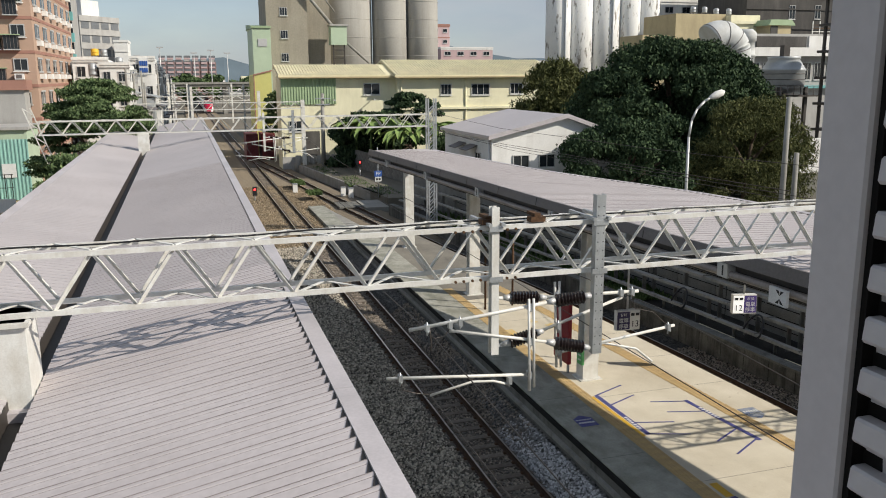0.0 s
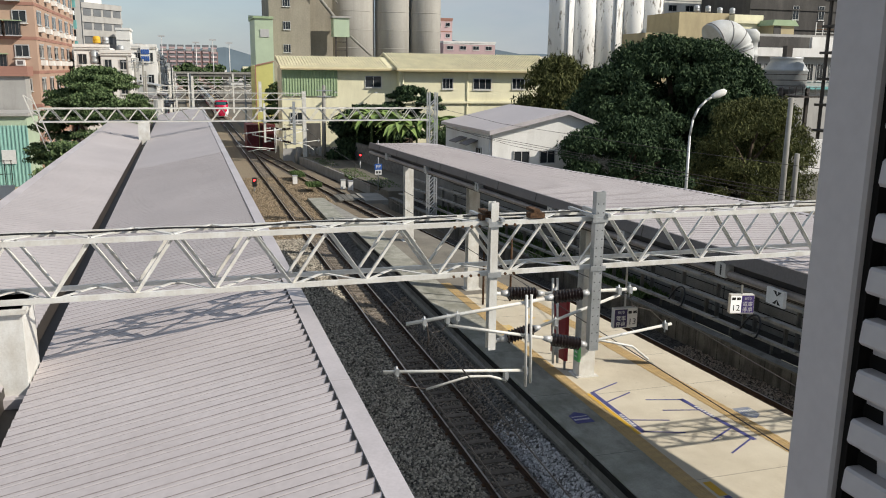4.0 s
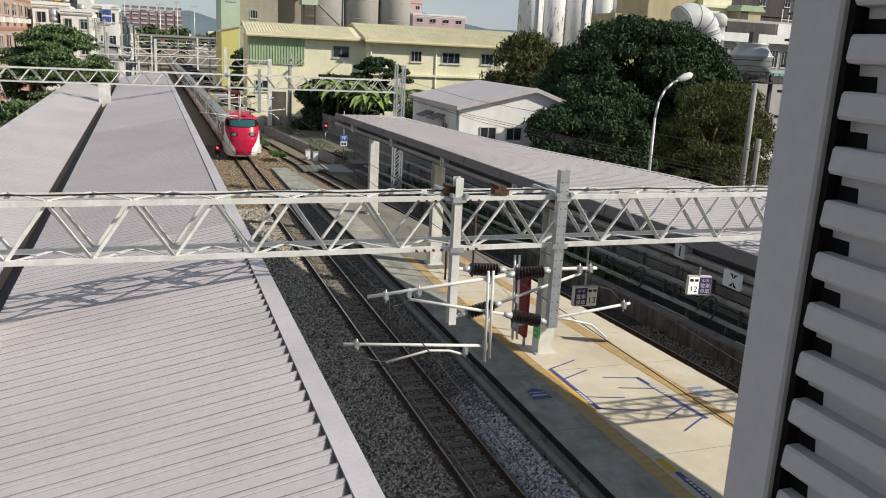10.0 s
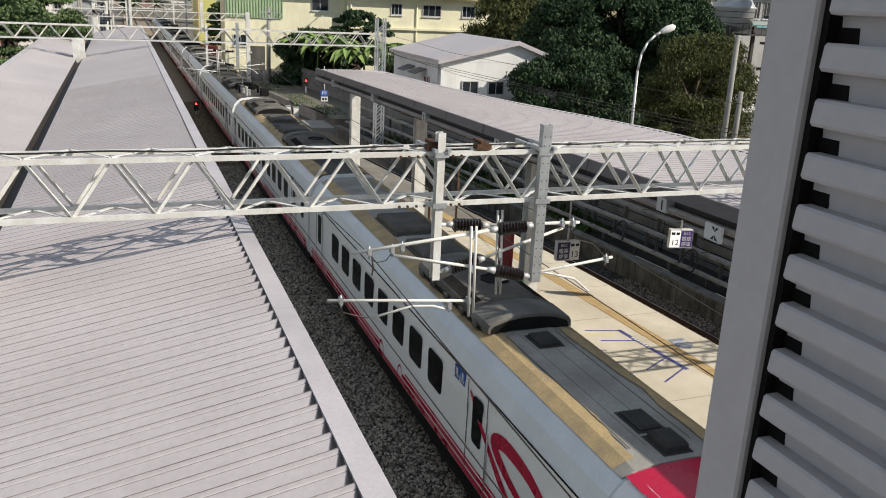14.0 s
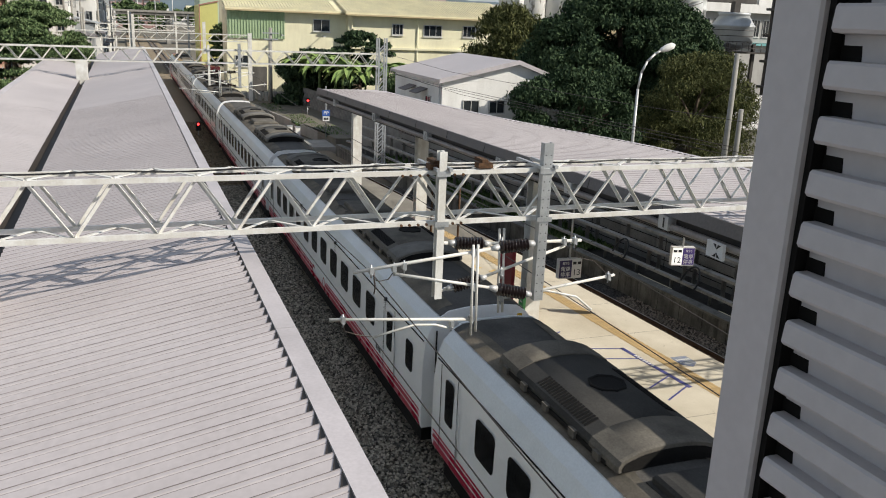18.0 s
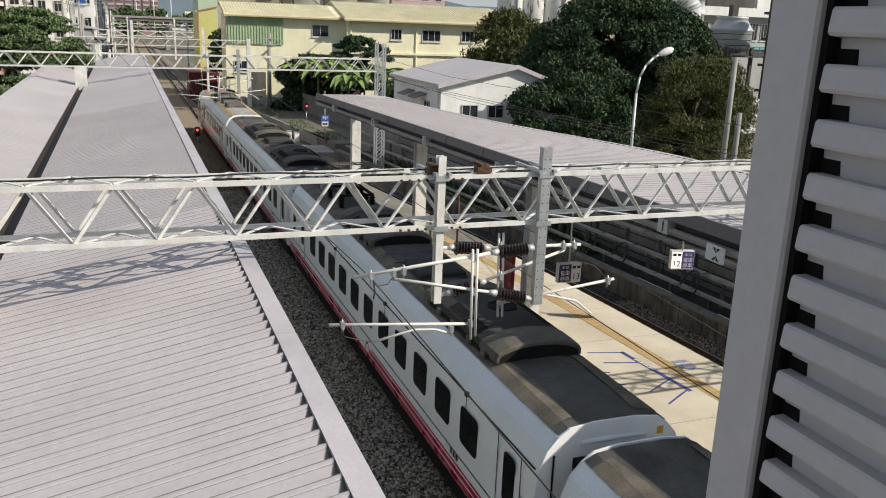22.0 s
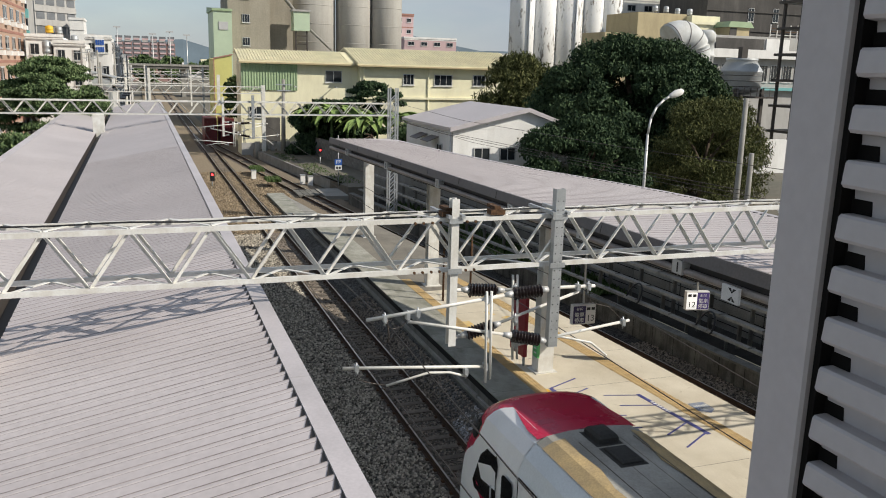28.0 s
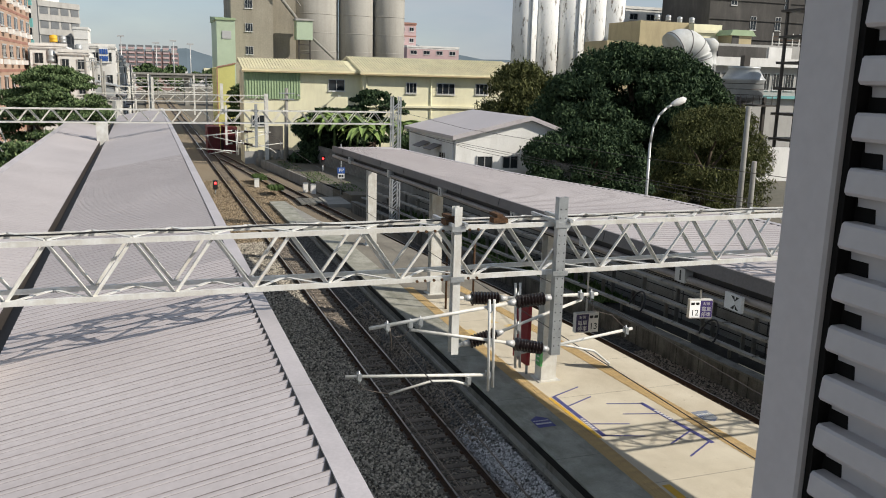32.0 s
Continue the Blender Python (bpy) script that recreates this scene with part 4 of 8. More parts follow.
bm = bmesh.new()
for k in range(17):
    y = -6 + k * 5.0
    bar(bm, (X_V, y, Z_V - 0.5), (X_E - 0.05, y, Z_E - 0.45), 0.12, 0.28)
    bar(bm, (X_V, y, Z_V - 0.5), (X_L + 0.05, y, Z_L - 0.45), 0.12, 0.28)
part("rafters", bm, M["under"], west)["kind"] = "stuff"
for k in range(9):
    y = -4 + k * 10.0
    bm = bmesh.new()
    box(bm, X_V - 0.13, X_V + 0.13, y - 0.13, y + 0.13, 0.9, Z_V - 0.3)
    part("canopy_column", bm, M["white"], west)
# Dark triangles laid on the sheet stand in for the shaded pan ends.
bm = bmesh.new()
for i in range(int(15 / PITCH), int(75 / PITCH)):
    y = -12 + i * PITCH
    x = X_E - 0.232
    vs = [bm.verts.new(p) for p in ((x, y + 0.02 * PITCH, Z_E - 0.060), (x, y + 0.86 * PITCH, Z_E - 0.036), (x - 0.068, y + 0.03 * PITCH, Z_E - 0.078))]
    ws = [bm.verts.new(v.co + Vector((0, 0, 0.006))) for v in vs]
    bm.faces.new(ws)
    bm.faces.new(vs[::-1])
    for k in range(3):
        bm.faces.new((vs[k], vs[(k + 1) % 3], ws[(k + 1) % 3], ws[k]))
part("rib_end_shade", bm, M["under"], west, "dark pieces for the shaded pan ends along the flashing")["kind"] = "stuff"
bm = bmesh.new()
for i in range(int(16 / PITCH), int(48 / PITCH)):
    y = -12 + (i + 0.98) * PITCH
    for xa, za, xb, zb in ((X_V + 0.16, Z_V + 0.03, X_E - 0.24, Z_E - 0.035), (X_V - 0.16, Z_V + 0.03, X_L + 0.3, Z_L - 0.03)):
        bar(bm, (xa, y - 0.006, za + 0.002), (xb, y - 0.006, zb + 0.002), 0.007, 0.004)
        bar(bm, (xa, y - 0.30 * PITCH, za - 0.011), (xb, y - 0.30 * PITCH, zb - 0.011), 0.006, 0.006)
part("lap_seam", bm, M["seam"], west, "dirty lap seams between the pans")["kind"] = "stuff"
side_plat, close = solid("side_platform", M["coping"], "concrete platform under the long canopy", "platform", kind="structure")
box(side_plat, -13.5, -5.55, -30, 84, -0.5, 1.0)
close()

east = thing("platform_canopy", "tapering ribbed steel canopy over the island platform", "platform canopy", "platform canopies")
LIFT = 0.933
E_L = [(y * LIFT, -7.31 + (x + 7.31) * LIFT) for y, x in ((-12, 3.95), (5, 3.75), (12, 3.46), (16, 3.2), (22, 2.78), (30, 2.32), (41.5, 1.56))]
E_R = [(-12, 10.5), (8, 9.95), (12, 9.5), (16, 9.0), (18.2, 8.91), (21.3, 8.75), (24, 8.25), (29.6, 6.72), (35.4, 5.75), (41.5, 5.1)]
E_END, E_TOP = 41.5, 6.60
E_NEAR = E_END * LIFT


def e_left(y):
    """Left eaves line; past the corner the end edge runs over to the far corner."""
    return smooth_line(E_L, y) if y < E_NEAR else smooth_line(E_L, E_NEAR) + (y - E_NEAR) * 1.25


def e_right(y):
    return smooth_line(E_R, y)


def left_z(y):
    return E_TOP - 0.05 - 0.09 * max(0.0, y - E_NEAR)


ribbed_sheet("roof_sheet", lambda y: (e_left(y) + 0.08, left_z(y)), lambda y: (e_right(y) - 0.3, 6.26), -12, E_END, 0.27, east, M["roofgreyer"], "ribbed mauve-grey roof sheet", 0.04)
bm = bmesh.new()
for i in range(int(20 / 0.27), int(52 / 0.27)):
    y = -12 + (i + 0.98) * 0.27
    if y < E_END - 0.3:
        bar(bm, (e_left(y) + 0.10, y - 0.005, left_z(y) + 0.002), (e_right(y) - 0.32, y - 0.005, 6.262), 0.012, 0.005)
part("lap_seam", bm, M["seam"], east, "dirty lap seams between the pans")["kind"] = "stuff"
EY = steps(-12, E_NEAR, 40)
EZ = steps(-12, E_END, 40)
bm = bmesh.new()
slab(bm, lambda y: e_right(y) - 0.34, e_right, EZ, lambda y: 6.24, 6.0)
part("edge_flashing", bm, M["flash"], east, "smooth edge flashing")
# Small dark blocks imitate the shaded pan ends on this edge too.
bm = bmesh.new()
for i in range(120):
    y = 8.0 + i * 0.27
    x = e_right(y) - 0.34
    box(bm, x - 0.07, x - 0.01, y, y + 0.13, 6.25, 6.275)
part("rib_end_shade", bm, M["fascia"], east, "dark pieces for the shaded pan ends along the flashing")["kind"] = "stuff"
bm = bmesh.new()
rows = []
for y in EY:
    x = e_left(y)
    rows.append([bm.verts.new(p) for p in ((x + 0.09, y, E_TOP), (x + 0.03, y, E_TOP), (x - 0.02, y, E_TOP - 0.25), (x + 0.09, y, E_TOP - 0.25))])
for a, b in zip(rows, rows[1:]):
    for k in range(4):
        bm.faces.new((a[k], a[(k + 1) % 4], b[(k + 1) % 4], b[k]))
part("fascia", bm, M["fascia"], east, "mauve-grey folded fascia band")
bm = bmesh.new()
for i in range(16):
    y = -2 + i * 2.6
    bar(bm, (e_left(y) + 0.025, y, E_TOP - 0.01), (e_left(y) - 0.024, y, E_TOP - 0.24), 0.012, 0.008)
part("fascia_joint", bm, M["under"], east)["kind"] = "stuff"
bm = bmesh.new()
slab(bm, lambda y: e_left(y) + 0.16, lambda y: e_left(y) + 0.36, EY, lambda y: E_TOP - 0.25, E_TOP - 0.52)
part("eaves_beam", bm, M["under"], east, "eaves beam, recess shade put into its near-black colour")
bm = bmesh.new()
sweep(bm, [(e_left(y) + 0.07, y, E_TOP - 0.47) for y in EY], 0.075, 12)
part("gutter_pipe", bm, M["eavespipe"], east, "pale brown rounded gutter pipe below the eaves")
bm = bmesh.new()
sweep(bm, [(e_left(y) + 0.20, y, E_TOP - 0.60) for y in EY], 0.03, 8)
part("conduit", bm, M["under"], east, "thin conduit under the eaves")
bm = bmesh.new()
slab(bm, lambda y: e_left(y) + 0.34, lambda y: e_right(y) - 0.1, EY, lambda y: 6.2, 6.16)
part("ceiling_panel", bm, M["under"], east, "underside with its shade put into a dark colour")
for y in (13.5, 17.0, 20.5, 25.7, 30.8, 35.9):
    x = e_left(y)
    bm = boxes((x - 0.025, x - 0.005, y - 0.16, y + 0.16, E_TOP - 0.54, E_TOP - 0.26), (x - 0.005, x + 0.20, y - 0.16, y - 0.13, E_TOP - 0.54, E_TOP - 0.26), (x - 0.005, x + 0.20, y + 0.13, y + 0.16, E_TOP - 0.54, E_TOP - 0.26))
    bracket = part("eaves_bracket", bm, M["frame"], east, "pale eaves bracket plate")
    bm = boxes((x - 0.032, x - 0.026, y - 0.04, y + 0.0, E_TOP - 0.50, E_TOP - 0.30))
    part("slot", bm, M["black"], bracket)
for y in (11.0, 21.47, 31.9, 42.3):
    bm = bmesh.new()
    top = 6.15 if y < 41 else 5.6
    box(bm, 3.62, 4.08, y - 0.20, y - 0.17, 1.0, top)
    box(bm, 3.62, 4.08, y + 0.17, y + 0.20, 1.0, top)
    box(bm, 3.82, 3.88, y - 0.17, y + 0.17, 1.0, top)
    box(bm, 3.60, 4.10, y - 0.22, y + 0.22, 1.0, 2.1)
    box(bm, 3.50, 4.20, y - 0.32, y + 0.32, 0.98, 1.03)
    part("canopy_column", bm, M["white"], east, "white steel column with boxed foot")

# ---- overhead line gantries ----
def lattice_beam(t, x0, x1, y, zb, zt, depth, bay, nodes=None):
    """A boxed lattice girder: four chords, zigzag diagonals on the faces, cross bracing above and below."""
    for nm, yy, zz in (("lower_chord", y, zb), ("lower_chord", y + depth, zb), ("upper_chord", y, zt), ("upper_chord", y + depth, zt)):
        bm = bmesh.new()
        fl = 0.06 if yy == y else 0.035
        bar(bm, (x0, yy - 0.03 + fl / 2, zz + 0.028), (x1, yy - 0.03 + fl / 2, zz + 0.028), fl, 0.010)
        bar(bm, (x0, yy - 0.025, zz - 0.008), (x1, yy - 0.025, zz - 0.008), 0.010, 0.062)
        part(nm, bm, M["white"], t)
    nodes = nodes or [x0 + i * bay for i in range(int(round((x1 - x0) / bay)) + 1)]
    for xa, xb in zip(nodes, nodes[1:]):
        bay = xb - xa
        for yy in (y, y + depth):
            for a, b, za, zb2 in ((xa, xa + bay / 2, zb, zt), (xa + bay / 2, xa + bay, zt, zb)):
                bm = bmesh.new()
                angle_bar(bm, (a, yy, za), (b, yy, zb2), 0.05, 0.008, (0, 1, 0))
                part("diagonal", bm, M["white"], t)
        for p, q in (((xa, y, zb), (xa + bay / 2, y + depth, zb)), ((xa + bay / 2, y + depth, zb), (xa + bay, y, zb)),
                     ((xa + bay / 2, y, zt + 0.04), (xa, y + depth, zt + 0.04)), ((xa + bay / 2, y, zt + 0.04), (xa + bay, y + depth, zt + 0.04))):
            bm = bmesh.new()
            bar(bm, p, q, 0.055, 0.012)
            part("cross_brace", bm, M["white"], t)


def insulator(t, a, b, n=9, r=0.108):
    """Ribbed brown insulator with metal caps, between two points."""
    a, b = Vector(a), Vector(b)
    prof = [(0.16, 0.03)]
    for i in range(n):
        s = 0.18 + 0.64 * i / n
        d = 0.64 / n
        prof += [(s, 0.042), (s + 0.14 * d, r * 0.96), (s + 0.24 * d, r), (s + 0.34 * d, r * 0.96), (s + 0.50 * d, 0.045)]
    prof.append((0.84, 0.03))
    bm = bmesh.new()
    lathe(bm, a, b, prof, 14)
    ins = part("insulator", bm, M["insul"], t, "dark brown ribbed insulator")
    bm = bmesh.new()
    tube(bm, a, a.lerp(b, 0.17), 0.036, 10, 0.062)
    part("end_cap", bm, M["frame"], ins, "pale cast metal cap")
    bm = bmesh.new()
    tube(bm, a.lerp(b, 0.83), b, 0.062, 10, 0.036)
    part("end_cap", bm, M["frame"], ins, "pale cast metal cap")


def pipe(t, name, pts, r):
    bm = bmesh.new()
    sweep(bm, pts, r, 10)
    return part(name, bm, M["white"], t)


def clamp(t, p, r=0.05):
    bm = bmesh.new()
    x, y, z = p
    box(bm, x - 0.03, x + 0.03, y - r, y + r, z - r, z + r)
    tube(bm, (x, y - r - 0.03, z - r), (x, y + r + 0.03, z - r), 0.012, 6)
    tube(bm, (x, y, z - r - 0.07), (x, y, z + r + 0.04), 0.014, 6)
    part("clamp", bm, M["galv"], t)


def cantilevers(t, y, dx=0.0, dz=0.0):
    """Two drop posts with the pipe arms that carry the wires of the two tracks."""
    def P(x, z, dy=0.0):
        return (x + dx, y + dy, z + dz)
    # galvanised drop post, an H section
    bm = bmesh.new()
    extrude(bm, [(u + dx, v + y) for u, v in ((-1.26, -0.15), (-1.10, -0.15), (-1.10, -0.02), (-1.112, -0.02), (-1.112, -0.138), (-1.248, -0.138), (-1.248, -0.02), (-1.26, -0.02))], 5.54 + dz, 8.13 + dz, "z")
    post = part("drop_post", bm, M["galv"], t, "galvanised hanging channel post")
    bm = bmesh.new()
    for i in range(17):
        for xx in (-1.225, -1.135):
            tube(bm, (xx + dx, y - 0.148, 5.7 + i * 0.14 + dz), (xx + dx, y - 0.153, 5.7 + i * 0.14 + dz), 0.011, 6)
    part("bolt_holes", bm, M["black"], post)["kind"] = "stuff"
    bm = bmesh.new()
    extrude(bm, [(u + dx, v + y) for u, v in ((-2.99, -0.13), (-2.87, -0.13), (-2.87, -0.118), (-2.924, -0.118), (-2.924, 0.0), (-2.87, 0.0), (-2.87, 0.012), (-2.99, 0.012), (-2.99, 0.0), (-2.936, 0.0), (-2.936, -0.118), (-2.99, -0.118))], 5.70 + dz, 8.02 + dz, "z")
    part("drop_post", bm, M["white"], t, "white hanging beam post")
    for xx, w in ((-1.18, 0.13), (-2.93, 0.11)):
        for row in ((xx - w + dx, xx + w + dx, y - 0.168, y - 0.154, 6.87 + dz, 6.95 + dz), (xx - w + dx, xx + w + dx, y - 0.168, y - 0.154, 7.65 + dz, 7.73 + dz),
                    (xx - w - 0.02 + dx, xx - w + 0.03 + dx, y - 0.20, y + 0.7, 7.73 + dz, 7.78 + dz), (xx + w - 0.03 + dx, xx + w + 0.02 + dx, y - 0.20, y + 0.7, 7.73 + dz, 7.78 + dz)):
            part("bracket_plate", boxes(row), M["galv"], t, "bolted bracket plate")
    # arm over the hidden track, held by the galvanised post
    yb = -0.12
    insulator(t, P(-1.30, 6.51, yb), P(-2.06, 6.47, yb))
    insulator(t, P(-1.30, 5.64, yb), P(-2.06, 5.82, yb))
    pipe(t, "top_tube", [P(-2.0, 6.47, yb), P(-4.30, 6.23, yb)], 0.028)
    pipe(t, "stay_tube", [P(-2.05, 5.82, yb), P(-3.65, 6.16, yb)], 0.025)
    for k in (-0.03, 0.05):
        pipe(t, "upright_tube", [P(-2.36 + k, 6.56, yb - 0.05), P(-2.33 + k, 5.06 + 0.05 * (k > 0), yb - 0.05)], 0.021)
    pipe(t, "registration_tube", [P(-2.36, 5.31, yb), P(-4.66, 5.51, yb)], 0.025)
    pipe(t, "steady_arm", [P(-2.68, 5.18, yb), P(-2.95, 5.27, yb), P(-3.3, 5.30, yb), P(-3.98, 5.16, yb)], 0.02)
    for p in (P(-2.36, 6.42, yb), P(-3.66, 6.25, yb), P(-4.02, 6.24, yb), P(-2.34, 5.86, yb), P(-2.35, 5.32, yb), P(-2.68, 5.26, yb), P(-4.45, 5.49, yb), P(-3.5, 6.28, yb)):
        clamp(t, p)
    # arm over the platform-side track, held by the white post
    yf = 0.14
    pipe(t, "post_clamp", [P(-2.93, 6.54, yf), P(-2.64, 6.52, yf)], 0.03)
    insulator(t, P(-2.70, 6.53, yf), P(-1.96, 6.47, yf))
    pipe(t, "post_clamp", [P(-2.93, 5.71, yf), P(-2.68, 5.77, yf)], 0.03)
    insulator(t, P(-2.70, 5.76, yf), P(-2.00, 5.92, yf))
    pipe(t, "top_tube", [P(-2.15, 6.48, yf), P(-0.30, 6.44, yf)], 0.028)
    pipe(t, "stay_tube", [P(-2.18, 5.88, yf), P(-0.60, 6.36, yf)], 0.025)
    for k in (-0.03, 0.05):
        pipe(t, "upright_tube", [P(-1.76 + k, 6.70, yf + 0.05), P(-1.70 + k, 5.26, yf + 0.05)], 0.021)
    pipe(t, "registration_tube", [P(-1.74, 5.52, yf), P(0.42, 5.78, yf)], 0.025)
    pipe(t, "steady_arm", [P(-1.3, 5.56, yf), P(-0.9, 5.60, yf), P(-0.3, 5.44, yf), P(0.02, 5.18, yf)], 0.02)
    for p in (P(-1.76, 6.48, yf), P(-0.62, 6.44, yf), P(-0.42, 6.44, yf), P(-1.74, 5.98, yf), P(-1.72, 5.54, yf), P(0.30, 5.76, yf)):
        clamp(t, p)
    # looped jumper wires
    bm = bmesh.new()
    sweep(bm, [P(-3.98, 6.22, yb), P(-3.97, 6.10, yb), P(-3.95, 5.98, yb), P(-3.97, 5.86, yb)], 0.012, 6)
    sweep(bm, [P(-0.42, 6.42, yf), P(-0.35, 6.15, yf), P(0.0, 6.05, yf), P(0.28, 5.80, yf)], 0.008, 6)
    sweep(bm, [P(-4.45, 5.46, yb), P(-4.42, 5.3, yb), P(-4.2, 5.22, yb), P(-4.0, 5.17, yb)], 0.008, 6)
    sweep(bm, [P(-3.66, 6.2, yb), P(-3.75, 6.08, yb), P(-3.9, 6.06, yb), P(-3.97, 6.1, yb)], 0.008, 6)
    part("jumper_wire", bm, M["wire"], t)["kind"] = "stuff"


GY = 11.63
g1 = thing("gantry", "white lattice steel gantry with hanging posts and wire arms", "gantry", "overhead line gantries")
lattice_beam(g1, -11.5, 17.4, GY, 6.91, 7.69, 0.62, 1.1, [-11.2, -10.16, -9.12, -8.07, -7.02, -5.96, -4.89, -3.79, -2.64, -1.49, -0.38, 0.77, 1.93, 3.09, 4.26, 5.43, 6.6, 7.78, 8.96, 10.14, 11.32, 12.5, 13.68, 14.86, 16.04, 17.22])
bm = boxes((16.6, 17.0, GY + 0.1, GY + 0.5, -0.5, 8.2))
part("gantry_column", bm, M["white"], g1, "white gantry column")
cantilevers(g1, GY)
bm = boxes((-9.95, -9.46, GY - 0.15, GY + 0.75, 5.55, 6.86), (-10.02, -9.40, GY - 0.22, GY + 0.82, 6.80, 6.86))
part("gantry_column", bm, M["white"], g1, "white boxed column through the roof valley")
bm = boxes((-10.3, -9.2, GY - 0.3, GY + 0.9, 5.55, 5.68))
part("column_collar", bm, M["flash"], g1, "sheet collar round the column")
bm = bmesh.new()
for x in (-3.55, -3.42, -3.28, -3.15, -2.72, -2.58):
    for z in (6.90, 7.66):
        tube(bm, (x, GY - 0.06, z), (x, GY - 0.09, z), 0.022, 6)
part("bolts", bm, M["rust"], g1, "rusty splice bolts")["kind"] = "stuff"

for x0, x1 in ((-3.3, -1.3), (-11.0, -3.4), (-1.1, 17.0)):
    bm = bmesh.new()
    sweep(bm, [(x, GY + 0.30 + 0.02 * math.sin(x * 2), 7.75 + 0.012 * math.sin(x * 3.1)) for x in steps(x0, x1, 24)], 0.014, 6)
    part("feeder_cable", bm, M["black"], g1, "black cable lying along the upper chord")
for x in (-3.0, -2.2):
    part("clamp_block", boxes((x - 0.12, x + 0.12, GY - 0.05, GY + 0.12, 7.74, 7.82), (x - 0.05, x + 0.05, GY - 0.02, GY + 0.30, 7.82, 7.87)), M["rust"], g1, "rusty clamp block")
G2 = 51.3
g2 = thing("gantry", "distant white lattice steel gantry above the roof", "gantry", "overhead line gantries")
lattice_beam(g2, -15.1, 7.6, G2, 6.88, 7.62, 0.62, 1.163)
cantilevers(g2, G2, 0.2, -0.1)
bm = boxes((-9.90, -9.30, G2 - 0.15, G2 + 0.75, 5.5, 6.84))
part("gantry_column", bm, M["white"], g2, "white boxed column through the roof valley")
bm = bmesh.new()
for x in (7.6, 8.1):
    for yy in (G2, G2 + 0.5):
        bar(bm, (x, yy, -0.2), (x, yy, 8.6), 0.09, 0.09)
for i in range(16):
    z = 0.2 + i * 0.5
    for yy in (G2, G2 + 0.5):
        bar(bm, (7.6, yy, z), (8.1, yy, z + 0.5), 0.05, 0.05)
part("lattice_mast", bm, M["galv"], g2, "grey lattice mast")

G3 = 92.0
g3 = thing("gantry", "far white lattice steel gantry over the tracks", "gantry", "overhead line gantries")
lattice_beam(g3, -12.0, 5.2, G3, 6.7, 7.4, 0.6, 1.43)
for row in ((5.0, 5.4, G3, G3 + 0.4, -0.3, 7.6), (-12.2, -11.8, G3, G3 + 0.4, -0.3, 7.6), (0.4, 0.7, G3, G3 + 0.3, 5.4, 8.6)):
    part("gantry_column", boxes(row), M["white"], g3)
for k, yy in enumerate((128.0, 165.0, 205.0)):
    g = thing("gantry", "far white lattice gantry among many masts", "gantry", "overhead line gantries")
    bm = bmesh.new()
    for z in (6.7, 7.4):
        bar(bm, (-14, yy, z), (12, yy, z), 0.12, 0.12)
    for i in range(18):
        bar(bm, (-14 + i * 1.44, yy, 6.7 if i % 2 else 7.4), (-14 + (i + 1) * 1.44, yy, 7.4 if i % 2 else 6.7), 0.09, 0.09)
    part("lattice_beam", bm, M["white"], g)
    for x in (-14, -6, 4, 12):
        bm = boxes((x - 0.18, x + 0.18, yy - 0.18, yy + 0.18, -0.4, 8.8))
        part("gantry_column", bm, M["white"], g)

pole = thing("concrete_pole", "round grey concrete line pole between the tracks", "pole", "line poles")
bm = bmesh.new()
tube(bm, (6.95, 90, 0.0), (7.05, 90, 8.3), 0.24, 14, 0.18)
part("shaft", bm, M["concrete"], pole)
bm = boxes((6.2, 7.9, 89.7, 89.8, 7.7, 7.82), (6.3, 7.8, 89.7, 89.8, 7.1, 7.2))
part("crossarm", bm, M["galv"], pole)

# wires along the tracks
def wire(label, pts, r):
    bm = bmesh.new()
    sweep(bm, pts, r, 5)
    return tagged(part("overhead_wire", bm, M["wire"]), label, "overhead wire", "overhead wires")


for x, dz in ((-3.97, 0.0), (0.02, 0.0)):
    wire("thin dark contact wire above a track", [(x, -30, 5.14), (x, GY, 5.14), (x, G2, 5.10), (x, 92, 5.08), (x, 200, 5.05)], 0.009)
    sup = []
    for a, b in ((-28, GY), (GY, G2), (G2, 92), (92, 130), (130, 200)):
        for i in range(8):
            s = i / 8
            sup.append((x, a + (b - a) * s, 6.15 - 1.7 * s * (1 - s)))
    wire("thin sagging messenger wire above a track", sup, 0.009)
    for yy in (4.0, 18.0, 24.5, 31.0, 37.5):
        wire("thin dropper wire between two overhead wires", [(x, yy, 5.14), (x, yy, 5.86)], 0.005)
for x, z in ((9.5, 6.6), (11.0, 6.2), (12.5, 7.0), (13.2, 5.6)):
    wire("thin cable sagging beside the trees", [(x, 20, z), (x + 1.5, 35, z - 0.5), (x - 0.5, 50, z - 0.3), (x - 2.5, 66, z + 0.6)], 0.012)

